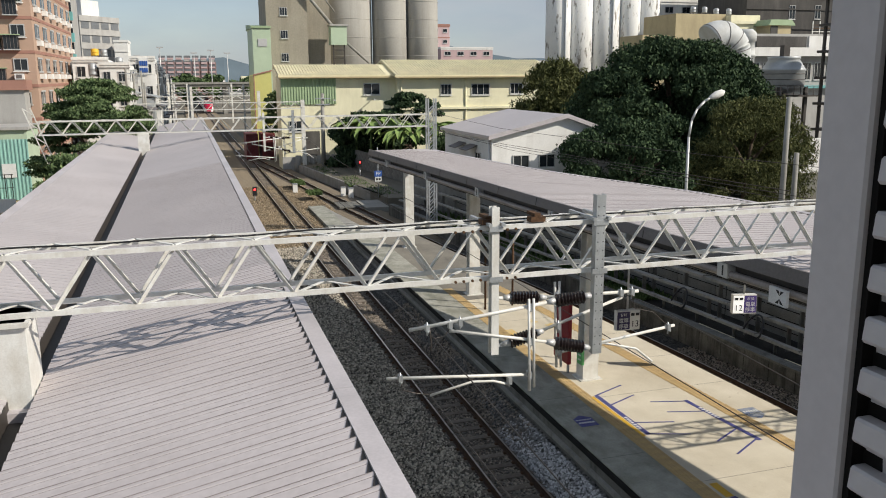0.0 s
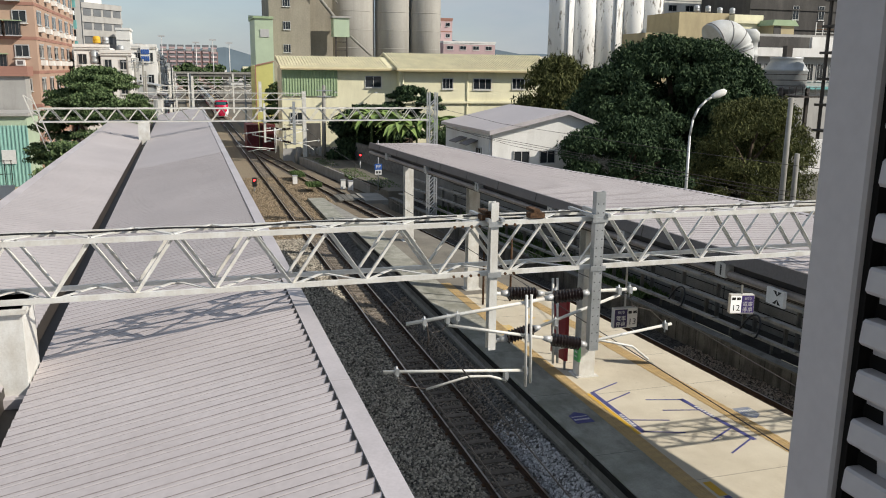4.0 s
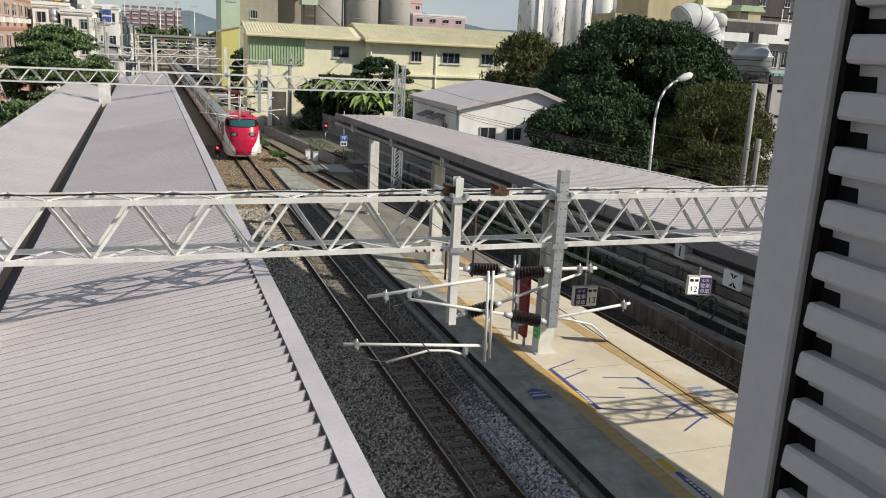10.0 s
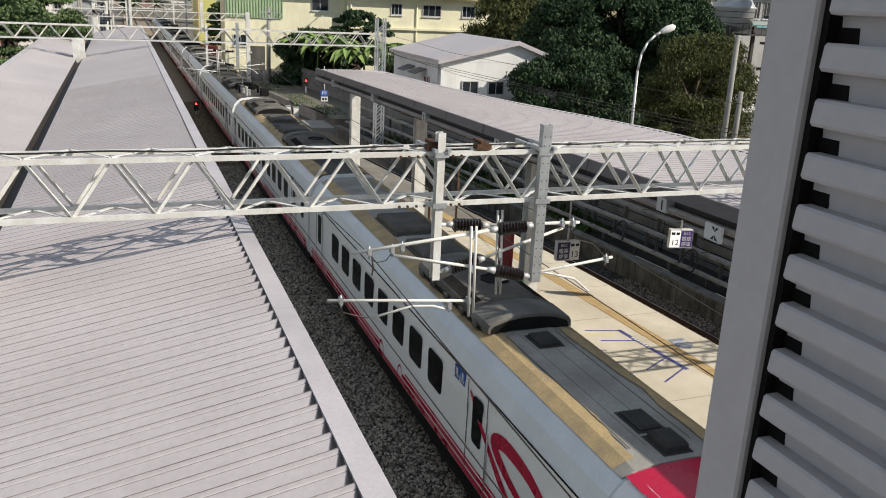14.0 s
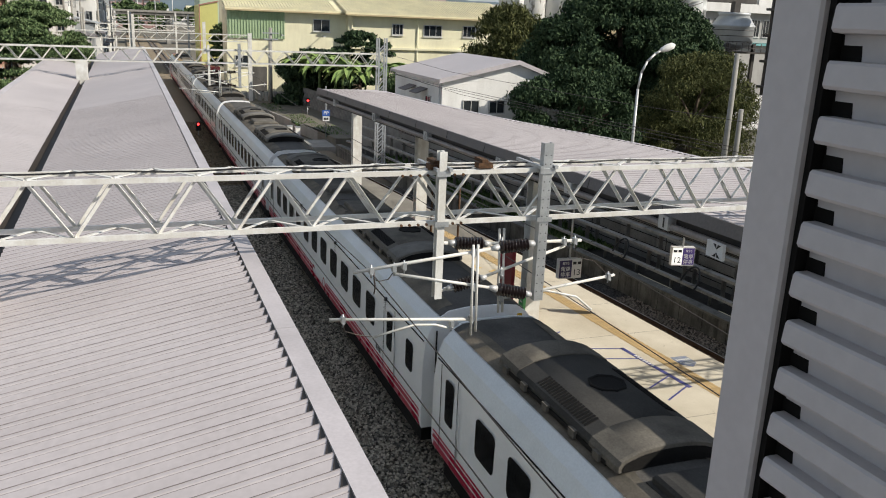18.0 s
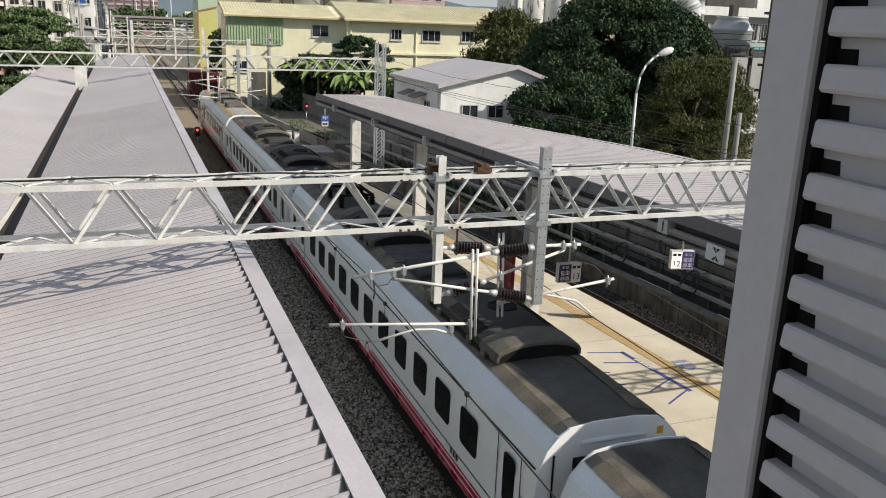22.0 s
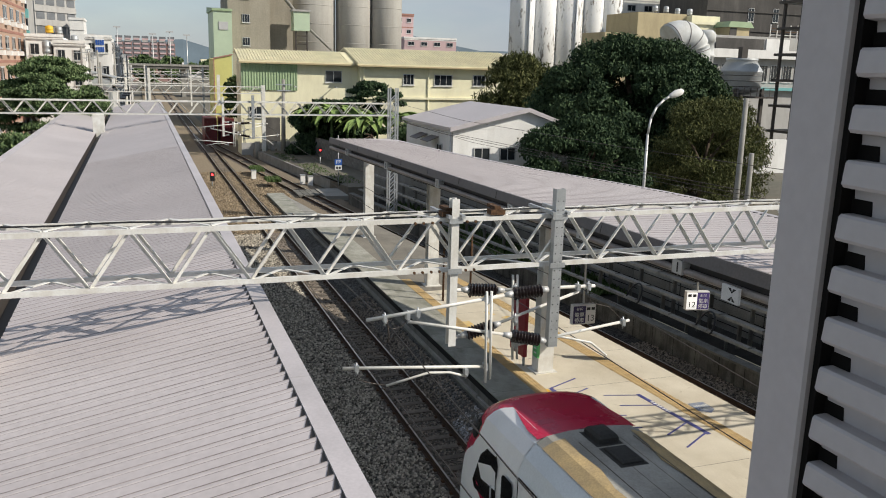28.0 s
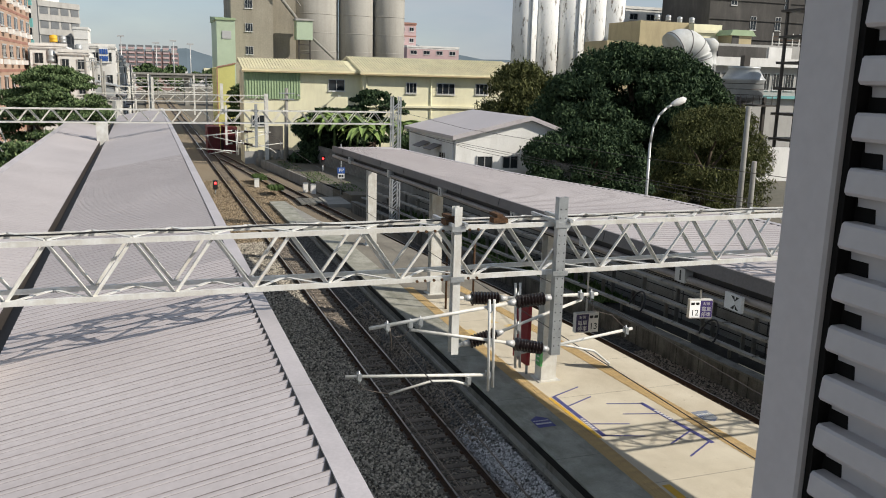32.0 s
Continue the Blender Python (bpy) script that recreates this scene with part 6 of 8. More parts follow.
for i in range(2):
    for k in range(4):
        part("sign_panel", boxes((-13.1 + k * 0.3, -12.86 + k * 0.3, 135.62, 135.7, 10.9 + i * 1.0, 11.6 + i * 1.0)), M["signblue"], t)
rng = random.Random(5)
names = ("wallgrey", "wallwhite", "tank", "cream", "wallwhite", "wallgrey")
for i in range(8):
    y0 = 150 + i * 12
    x1 = -10.9 + 0.28 * i + rng.uniform(-0.7, 0.5)
    h = 11.6 - i * 0.5 + rng.uniform(-0.9, 0.7)
    t = town_house("weathered narrow town house along the line", x1 - 6, x1, y0, y0 + 10.5, h, names[i % 6], 2, 3)
    part("roof_shed", boxes((x1 - 4, x1 - 0.6, y0 + 2, y0 + 6, h, h + 1.3)), M["tank"], t)
    part("canopy_roof", boxes((x1 - 0.2, x1 + 1.3, y0 + 1, y0 + 9, 3.4, 3.55)), M["fascia"], t)
for i in range(5):
    y0 = 112 + i * 8.5
    x1 = -10.6 + rng.uniform(-0.6, 0.4)
    h = 6.4 + rng.uniform(-0.8, 1.2)
    t = thing("lean_to", "rusty sheet lean-to with a sloping roof behind the houses", "shed", "lean-to sheds")
    part("wall", boxes((x1 - 3, x1, y0, y0 + 7, -0.5, h)), M[names[(i * 2) % 6]], t)
    bm = bmesh.new()
    extrude(bm, [(x1 - 3.2, h + 0.9), (x1 + 0.7, h), (x1 + 0.7, h + 0.08), (x1 - 3.2, h + 0.98)], y0 - 0.3, y0 + 7.3)
    part("sheet_roof", bm, M["tank" if i % 2 else "fascia"], t)
    for k in range(2):
        part("window", boxes((x1 - 2.6 + 1.3 * k, x1 - 1.8 + 1.3 * k, y0 - 0.05, y0, h - 2.4, h - 1.3)), M["glass"], t)
for x, y, h in ((-13.3, 104, 11.2), (-12.7, 108, 10.6), (-12.2, 118, 11.0), (-11.7, 112, 9.5), (-10.7, 140, 10.8), (-9.3, 170, 10.6)):
    m2 = thing("concrete_pole", "grey concrete street pole with crossarms", "pole", "street poles")
    bm = bmesh.new()
    tube(bm, (x, y, -0.5), (x, y, h), 0.17, 8, 0.12)
    part("shaft", bm, M["concrete"], m2)
    part("crossarm", boxes((x - 0.7, x + 0.7, y - 0.1, y - 0.02, h - 0.7, h - 0.6)), M["galv"], m2)
# low teal shed and sandy yard by the left edge
bm, close = solid("yard", M["sand"], "sandy yard beside the canopy", "ground", kind="structure")
box(bm, -60, -13.6, 40, 100, -0.6, -0.44)
close()
t = thing("sheet_shed", "low turquoise sheet shed with a grey roof", "shed")
part("wall", boxes((-34, -20.4, 80, 86, -0.5, 5.7)), M["mint"], t)
part("roof", boxes((-34.4, -20.2, 79.7, 86.4, 5.7, 5.95)), M["wallgrey"], t)
bm = bmesh.new()
corrugated(bm, -34, -20.4, 79.98, -0.4, 4.9)
part("cladding", bm, M["turq2"], t, "turquoise ribbed sheet")
part("window", boxes((-22.6, -21.5, 79.85, 79.92, 1.6, 2.8)), M["paintwhite"], t)
t = thing("sheet_shed", "grey weathered upper shed with a rust-red roof edge", "shed")
part("wall", boxes((-36, -21.3, 86.6, 89.3, -0.5, 9.0)), M["wallgrey"], t)
part("roof", boxes((-36, -21.0, 86.3, 89.4, 9.0, 9.9)), M["apt2"], t)
t = thing("yard_fence", "dark metal yard fence on a low white wall", "fence")
part("low_wall", boxes((-40, -20.6, 73.0, 73.2, -0.5, 0.6)), M["wallwhite"], t)
for i in range(24):
    bm = bmesh.new()
    bar(bm, (-20.7 - i * 0.5, 73.1, 0.6), (-20.7 - i * 0.5, 73.1, 2.6), 0.06, 0.06)
    part("fence_post", bm, M["under"], t)
for z in (1.5, 2.55):
    bm = bmesh.new()
    bar(bm, (-40, 73.1, z), (-20.6, 73.1, z), 0.05, 0.05)
    part("fence_rail", bm, M["under"], t)
t = thing("lattice_tower", "slanting white lattice beam beside the tree", "lattice mast")
bm = bmesh.new()
for o in (0, 0.5):
    bar(bm, (-17.9 + o, 64, 8.0), (-15.6 + o, 64, 1.0), 0.07, 0.07)
for i in range(14):
    s = i / 14
    bar(bm, (-17.9 + 2.3 * s + (0.5 if i % 2 else 0), 64, 8 - 7 * s), (-17.9 + 2.3 * (s + 1 / 14) + (0 if i % 2 else 0.5), 64, 8 - 7 * (s + 1 / 14)), 0.05, 0.05)
part("lattice", bm, M["white"], t)

# road bridge across the line, and the far town
t = thing("road_bridge", "flat grey road bridge across the railway", "bridge")
part("deck", boxes((-60, 26, 258, 268, 7.5, 8.3)), M["darkconc"], t)
part("parapet", boxes((-60, 26, 257.7, 258, 8.3, 8.9)), M["concrete"], t)
for x in (-14, -5, 5, 14):
    part("pier", boxes((x - 0.6, x + 0.6, 260, 266, -0.5, 7.5)), M["concrete"], t)
rng = random.Random(11)
for i in range(7):
    x = -17.6 + i * 4.05
    h = 15.6 + rng.uniform(-0.8, 0.8)
    t = thing("far_apartments", "distant red-brown apartment row with pale balconies", "apartment block", "far apartments")
    part("wall", boxes((x, x + 3.8, 450, 460, -0.5, h + 3)), M["redapt"], t)
    for k in range(6):
        part("window_band", boxes((x + 0.3, x + 3.5, 449.9, 450, 9.3 + k * 2.2, 10.4 + k * 2.2)), M["farwin"], t)
        part("balcony", boxes((x + 0.5, x + 3.3, 449.6, 450, 8.5 + k * 2.2, 9.3 + k * 2.2)), M["pink"], t)
    part("roof", boxes((x + 0.4, x + 3.0, 449.7, 460.3, h + 3, h + 4.3)), M["wallgrey"], t)
for i in range(34):
    x = rng.uniform(-160, 420)
    y = rng.uniform(480, 900)
    w, h = rng.uniform(10, 30), rng.uniform(4, 13)
    if -40 < x < 15 and y < 520:
        continue
    t = thing("far_building", "small hazy building in the distant town", "building", "far town")
    part("wall", boxes((x, x + w, y, y + 12, -0.5, h)), M[rng.choice(["wallwhite", "wallgrey", "pink", "cream"])], t)
    for k in range(int(h / 3)):
        part("window_band", boxes((x + 0.5, x + w - 0.5, y - 0.1, y, 1 + k * 3, 2.2 + k * 3)), M["farwin"], t)
t = apartment("pink_block", "stepped pink and orange apartment block behind the silos", 58, 66, 230, 242, 24, 8, "pink", "apt2", 3, None)
t = apartment("pink_block", "lower pale pink apartment block", 61, 76, 222, 230, 17.5, 6, "pink", "wallwhite", 4, None)
t = apartment("white_school", "distant low white block on the skyline", 250, 300, 620, 640, 22, 5, "wallwhite", "wallgrey", 8, None)
hills, close = solid("hills", M["hill"], "low hazy blue wooded hills on the horizon", "hills", kind="structure")
ys = []
n = 90
rows = []
for i in range(n + 1):
    x = -1600 + i * 45
    h = 22 + 30 * noise.noise(Vector((x * 0.003, 1.7, 0))) + 14 * noise.noise(Vector((x * 0.012, 4.1, 0)))
    h += 38 * math.exp(-((x - 470) / 120) ** 2) + 26 * math.exp(-((x - 720) / 160) ** 2) + 10 * math.exp(-((x - 60) / 90) ** 2)
    rows.append([hills.verts.new(p) for p in ((x, 1480, -1), (x, 1500, max(6, h)), (x, 1700, -1))])
for a, b in zip(rows, rows[1:]):
    hills.faces.new((a[0], b[0], b[1], a[1]))
    hills.faces.new((a[1], b[1], b[2], a[2]))
close()

# works on the right: walls, ducts and tanks behind the trees
apartment("works_block", "white works building with dark window strips", 80.5, 96, 150, 165, 24.2, 7, "wallwhite", None, 4, None)
b = thing("ochre_block", "windowless stained ochre works block", "building")
part("wall", boxes((70.2, 79.6, 122, 132, -0.5, 19.8)), M["ochre"], b)
part("low_wing", boxes((64.5, 70.2, 122.5, 130, -0.5, 16.4)), M["ochre"], b)
b = thing("ochre_block", "sunlit cream works block with a projecting cornice", "building")
part("wall", boxes((79.6, 85.2, 120.5, 130, -0.5, 19.6)), M["cream"], b)
part("cornice", boxes((79.3, 85.5, 120.1, 120.5, 18.2, 18.7)), M["cream"], b)
window_on(b, 81.5, 120.5, 16.2, 2.2, 1.0)
for x in (76.0, 78.2, 80.5, 83.0):
    roof_tank(x, 126, 19.8 if x < 79 else 19.6, 0.45, 1.0, "tank", "small steel rooftop water tank")
b = thing("dark_block", "blackened tall works block with a few pale windows", "building")
part("wall", boxes((89.5, 128, 130, 145, -0.5, 30)), M["darkwall"], b)
for x, z in ((98.6, 19.8), (104.2, 19.9), (106.0, 23.5), (94, 24)):
    window_on(b, x, 130, z, 1.3, 2.4)
for k in range(3):
    part("ledge", boxes((89.4, 128, 129.8, 130, 18.0 + k * 3.4, 18.25 + k * 3.4)), M["darkwall"], b)
t = thing("elbow_duct", "fat pale curved sheet-metal duct with ring seams", "duct")
bend = [(59.6 + 2.6 * math.cos(radians(a)), 95, 12.3 + 2.6 * math.sin(radians(a))) for a in range(125, -31, -6)]
bm = bmesh.new()
sweep(bm, bend, 1.95, 28)
part("shell", bm, M["duct"], t)
for a in (118, 84, 50, 16, -14):
    bm = bmesh.new()
    sweep(bm, [(59.6 + 2.6 * math.cos(radians(q)), 95, 12.3 + 2.6 * math.sin(radians(q))) for q in (a + 1.0, a - 1.0)], 1.99, 28)
    part("ring_seam", bm, M["fascia"], t)
part("support", boxes((57.0, 63.4, 93.5, 96.5, -0.5, 10.4)), M["wallgrey"], t, "grey plinth")
t = thing("vent_stack", "short round vent stack with flanges", "vent")
bm = bmesh.new()
lathe(bm, (65.2, 97, -0.5), (65.2, 97, 15.9), [(0, 1.2), (0.78, 1.2), (0.785, 1.35), (0.80, 1.35), (0.805, 1.2), (0.9, 1.1), (0.905, 1.3), (0.97, 1.3), (1.0, 0.8)], 22)
part("shell", bm, M["duct"], t)
t = thing("steel_tank", "round weathered steel tank with a sloping shoulder", "tank")
bm = bmesh.new()
lathe(bm, (66.6, 91, 7.6), (66.6, 91, 12.2), [(0, 1.0), (0.12, 2.5), (0.16, 2.65), (0.60, 2.65), (0.62, 2.75), (0.66, 2.75), (0.68, 2.6), (0.92, 1.9), (0.94, 2.0), (1.0, 2.0)], 32)
part("shell", bm, M["tank"], t)
part("top_valve", boxes((66.2, 67.1, 90.6, 91.4, 12.2, 13.6)), M["under"], t)
for k in range(3):
    bm = bmesh.new()
    lathe(bm, (66.6, 91, 8.6 + k * 0.7), (66.6, 91, 8.68 + k * 0.7), [(0, 2.69), (1, 2.69)], 32)
    part("hoop", bm, M["under"], t)
part("platform", boxes((63.0, 70.2, 88.0, 94.0, 7.2, 7.4)), M["under"], t, "dark steel platform")
for k in range(8):
    bm = bmesh.new()
    bar(bm, (63.0 + k, 88.0, 7.4), (63.0 + k, 88.0, 8.5), 0.07, 0.07)
    part("railing_post", bm, M["fascia"], t)
for z in (7.9, 8.5):
    bm = bmesh.new()
    bar(bm, (63.0, 88.0, z), (70.2, 88.0, z), 0.06, 0.06)
    part("railing", bm, M["fascia"], t)
for dx, dy in ((-2.0, -2), (2.0, -2), (-2.0, 2), (2.0, 2)):
    part("leg", boxes((66.4 + dx, 66.8 + dx, 90.8 + dy, 91.2 + dy, -0.5, 8.4)), M["under"], t)
b = thing("works_block", "low grey works block with rooftop railings", "building")
part("wall", boxes((77.5, 110, 112, 124, -0.5, 16.2)), M["wallgrey"], b)
for k in range(3):
    bm = bmesh.new()
    bar(bm, (88.8, 112.2, 16.6 + k * 0.5), (98.5, 112.2, 16.6 + k * 0.5), 0.1, 0.1)
    part("railing", bm, M["rust" if k else "white"], b)
for k in range(8):
    bm = bmesh.new()
    bar(bm, (88.8 + k * 1.35, 112.2, 16.2), (88.8 + k * 1.35, 112.2, 18.2), 0.12, 0.12)
    part("railing_post", bm, M["white"], b)
part("wall_panel", boxes((78.2, 87.5, 111.8, 112, 13.8, 15.8)), M["darkwall"], b)
part("wall_panel", boxes((88.0, 92.6, 111.8, 112, 13.4, 15.9)), M["wallwhite"], b)
t = thing("roof_hut", "small weathered hut with a pitched green roof on the works", "shed")
part("wall", boxes((84.6, 88.6, 117, 121, 16.2, 17.9)), M["ochre"], t)
bm = bmesh.new()
extrude(bm, [(84.0, 17.8), (84.4, 18.7), (88.4, 18.7), (89.2, 17.8)], 116.6, 121.4)
part("roof", bm, M["green"], t)
part("doorway", boxes((84.62, 86.0, 116.9, 117, 16.3, 17.7)), M["darkwall"], t)
b = thing("works_block", "low white works block with a dark open gallery", "building")
part("parapet", boxes((68.5, 90, 100, 110, 12.5, 13.7)), M["wallwhite"], b, "white parapet band")
part("wall", boxes((68.5, 90, 101, 110, -0.5, 12.5)), M["wallgrey"], b)
for k in range(9):
    window_on(b, 69.0 + k * 2.2, 101, 9.2, 1.6, 2.4, panes=3)
part("ledge", boxes((68.4, 90, 100.2, 101, 8.0, 8.4)), M["turq"], b)
t = thing("works_stair", "dark steel stair tower with railings at the works", "stair tower")
for x in (67.4, 70.6):
    for y in (82.0, 85.0):
        bm = bmesh.new()
        bar(bm, (x, y, -0.5), (x, y, 20.5), 0.3, 0.3)
        part("post", bm, M["under"], t)
for k in range(6):
    z = 3.2 + k * 3.1
    part("landing", boxes((66.8, 73.0, 81.5, 85.5, z, z + 0.3)), M["under"], t)
    for zz, w in ((1.1, 0.08), (0.6, 0.06)):
        bm = bmesh.new()
        bar(bm, (66.8, 81.5, z + zz), (73.0, 81.5, z + zz), w, w)
        part("railing", bm, M["tank"], t)
    for i in range(6):
        bm = bmesh.new()
        bar(bm, (66.8 + i * 1.2, 81.5, z), (66.8 + i * 1.2, 81.5, z + 1.1), 0.06, 0.06)
        part("railing_post", bm, M["tank"], t)
    bm = bmesh.new()
    bar(bm, (67.4, 81.7, z), (71.4, 81.7, z + 3.1), 0.15, 0.4)
    part("stair_flight", bm, M["under"], t)
for x, h in ((25.75, 8.7), (26.55, 5.5)):
    m2 = thing("concrete_pole", "weathered grey concrete pole among the trees", "pole", "poles among the trees")
    bm = bmesh.new()
    tube(bm, (x, 40, -0.5), (x, 40, h), 0.19, 10, 0.14)
    part("shaft", bm, M["concrete"], m2)
b = thing("low_wall", "sunlit white yard wall behind the trees", "wall")
part("wall", boxes((33, 60, 74, 74.4, -0.5, 3.2)), M["wallwhite"], b)
for x, h in ((-2.0, 16), (4.0, 17), (10, 16), (-14, 18), (-22, 15)):
    m2 = thing("light_mast", "thin pale lighting mast in the far yard", "mast", "light masts")
    bm = bmesh.new()
    tube(bm, (x, 330, -0.5), (x, 330, h + 3), 0.22, 6, 0.14)
    box(bm, x - 1.2, x + 1.2, 329.8, 330.2, h + 3, h + 3.5)
    part("shaft", bm, M["frame"], m2)

# ---- trees and weeds ----
def leaf_cloud(blobs, count, size, seed, droop=0.3, aspect=0.55):
    """Many small leaf clumps on and in a cluster of ellipsoids, with an uneven outline. Built from arrays."""
    r = np.random.RandomState(seed)
    vol = np.array([b[3] * b[4] * b[5] for b in blobs]) ** 0.67
    pick = r.choice(len(blobs), count, p=vol / vol.sum())
    B = np.array(blobs)[pick]
    d = r.normal(size=(count, 3))
    d /= np.linalg.norm(d, axis=1)[:, None]
    rad = 1.06 * r.rand(count) ** 0.42
    rad *= 1 + 0.16 * np.sin(7 * d[:, 0] + 3 * d[:, 2] + B[:, 0]) * np.cos(6 * d[:, 1] + B[:, 1])
    c = B[:, :3] + d * B[:, 3:6] * rad[:, None]
    n = np.array([0, 0, 0.5]) + 0.55 * d + 0.75 * r.normal(size=(count, 3))
    n /= np.linalg.norm(n, axis=1)[:, None]
    up = np.tile([0, 0, 1.0], (count, 1)) + 0.6 * r.normal(size=(count, 3))
    a = np.cross(n, up)
    a /= np.linalg.norm(a, axis=1)[:, None]
    b = np.cross(n, a)
    s = size * (0.6 + 0.8 * r.rand(count))[:, None]
    a, b = a * s * aspect, b * s
    bend = n * s * droop
    v = np.stack([c - b, c + a * 0.9 - bend * 0.2, c + b - bend, c - a * 0.9 - bend * 0.2], 1).reshape(-1, 3)
    f = np.arange(count * 4).reshape(-1, 4)
    return v, f


def tree(label, at, height, blobs, count, size, mat, seed, limbs=5, trunk=0.25, category="tree", aspect=0.55):
    t = thing("tree", label, category, "", at)
    rg = random.Random(seed)
    v, f = leaf_cloud(blobs, count, size, seed, 0.3, aspect)
    me = bpy.data.meshes.new("crown")
    me.from_pydata(v.tolist(), [], f.tolist())
    me.materials.append(mat)
    crown = new("crown", me)
    crown.parent = t
    bm = bmesh.new()
    fork = 0.38 * height
    tube(bm, (0, 0, -0.4), (0.1, 0, fork), trunk, 10, trunk * 0.7)
    part("trunk", bm, M["bark"], t)
    for i in range(limbs):
        b = blobs[i % len(blobs)]
        bm = bmesh.new()
        mid = Vector((b[0] * 0.5 + rg.uniform(-0.3, 0.3), b[1] * 0.5, fork + (b[2] - fork) * 0.55))
        tube(bm, (0.1, 0, fork * 0.92), mid, trunk * 0.5, 8, trunk * 0.35)
        tube(bm, mid, (b[0], b[1], b[2] + b[5] * 0.4), trunk * 0.35, 7, trunk * 0.1)
        part("limb", bm, M["bark"], t)
    return t


def blob_set(seed, n, rx, ry, z0, z1, r):
    g = random.Random(seed)
    out = []
    for i in range(n):
        a = g.uniform(0, 2 * math.pi)
        q = g.random() ** 0.5
        z = g.uniform(z0, z1)
        k = 1 - 0.55 * max(0, (z - z0) / (z1 - z0)) ** 2
        s = r * g.uniform(0.65, 1.15)
        out.append((rx * q * math.cos(a) * k, ry * q * math.sin(a) * k, z, s, s, s * 0.8))
    return out


def dome(seed, n, rx, ry, top, z0, r, lean=0.0, flat=0.42):
    """Blobs that fill a broad uneven dome."""
    g = random.Random(seed)
    out = []
    while len(out) < n:
        x, y = g.uniform(-1, 1), g.uniform(-1, 1)
        if x * x + y * y > 1:
            continue
        roof = z0 + (top - z0) * (1 - (x * x + y * y)) ** 0.36
        z = g.uniform(z0, max(z0 + 0.1, roof - r * 0.55))
        if g.random() < 0.45:
            z = max(z0, roof - r * g.uniform(0.5, 0.9))
        s = r * g.uniform(0.6, 1.15)
        out.append((x * rx + lean * z, y * ry, z, s * 1.35, s * 1.25, s * flat))
    return out


tree("large dense dark green tree behind the platform", (35.0, 66, -0.4), 12.5, dome(1, 300, 10.4, 4.6, 13.7, 0.8, 1.05, 0, 0.85), 190000, 0.16, M["leafdark"], 1, 12, 0.45)
tree("dark green tree spreading over the annex", (22.4, 53.0, -0.4), 7.6, dome(2, 110, 5.3, 1.7, 7.5, 0.6, 0.7, 0, 0.8), 36000, 0.13, M["leafdark"], 2, 8, 0.3)
tree("olive tall shrubby tree beside the cream building", (31.8, 84, -0.4), 11.5, dome(3, 150, 4.9, 3.2, 11.9, 2.0, 0.9, 0, 1.1), 34000, 0.26, M["leafolive"], 3, 8, 0.25, "tree", 0.28)
tree("olive feathery tree in front of the works", (34.5, 55, -0.4), 9.0, dome(4, 130, 4.6, 2.6, 8.8, 0.6, 0.8, 0, 0.8), 32000, 0.17, M["leafolive"], 4, 8, 0.25, "tree", 0.25)
tree("thin olive tree beside the works stair", (40.2, 60, -0.4), 9.5, dome(5, 90, 4.4, 2.6, 8.6, 0.4, 0.8, 0, 0.9), 18000, 0.18, M["leafolive"], 5, 7, 0.25, "tree", 0.25)
tree("dark green tree beside the steel tank", (39.5, 70, -0.4), 10.5, dome(10, 120, 4.4, 3.0, 10.8, 1.0, 0.85, 0, 0.9), 40000, 0.155, M["leafdark"], 10, 7, 0.25)
tree("broad bright green tree beside the canopy", (-13.3, 66, -0.4), 10.2, dome(6, 230, 4.1, 3.4, 10.6, 0.6, 0.8, 0, 0.33), 105000, 0.105, M["leafmid"], 6, 9, 0.35)
tree("dark green tree on the yard", (-14.2, 57, -0.4), 7.5, dome(7, 40, 1.6, 2.2, 6.0, 1.6, 0.8), 16000, 0.14, M["leafmid"], 7, 5, 0.2)
tree("light green small tree beside the yellow shed", (4.3, 104, -0.4), 9.0, dome(8, 20, 1.8, 1.6, 9.4, 3.6, 0.8), 6000, 0.24, M["leafmid"], 8, 5, 0.15)
tree("dark shrub against the cream wall", (16.2, 88, -0.4), 8.6, dome(9, 70, 4.2, 1.8, 9.0, 1.4, 0.8), 20000, 0.2, M["leafdark"], 9, 5, 0.15)
tree("dense dark green shrubs behind the banana plants", (11.8, 90.0, -0.4), 6.0, dome(12, 90, 4.6, 1.8, 6.6, 0.4, 0.8, 0, 0.8), 26000, 0.2, M["leafdark"], 12, 5, 0.12, "shrub")
tree("leafy green shrubs against the annex wall", (17.6, 76.0, -0.4), 5.0, dome(13, 60, 2.6, 2.0, 5.6, 0.4, 0.7, 0, 0.8), 14000, 0.18, M["leafmid"], 13, 5, 0.12, "shrub")
for i, (x, y, h) in enumerate(((-6, 330, 12), (-18, 340, 11), (6, 380, 12), (20, 400, 12))):
    tree("distant green tree in the town", (x, y, -0.4), h, blob_set(20 + i, 9, 6, 4, 4, h - 1.5, 2.6), 1800, 0.8, M["leafmid"], 20 + i, 4, 0.3)


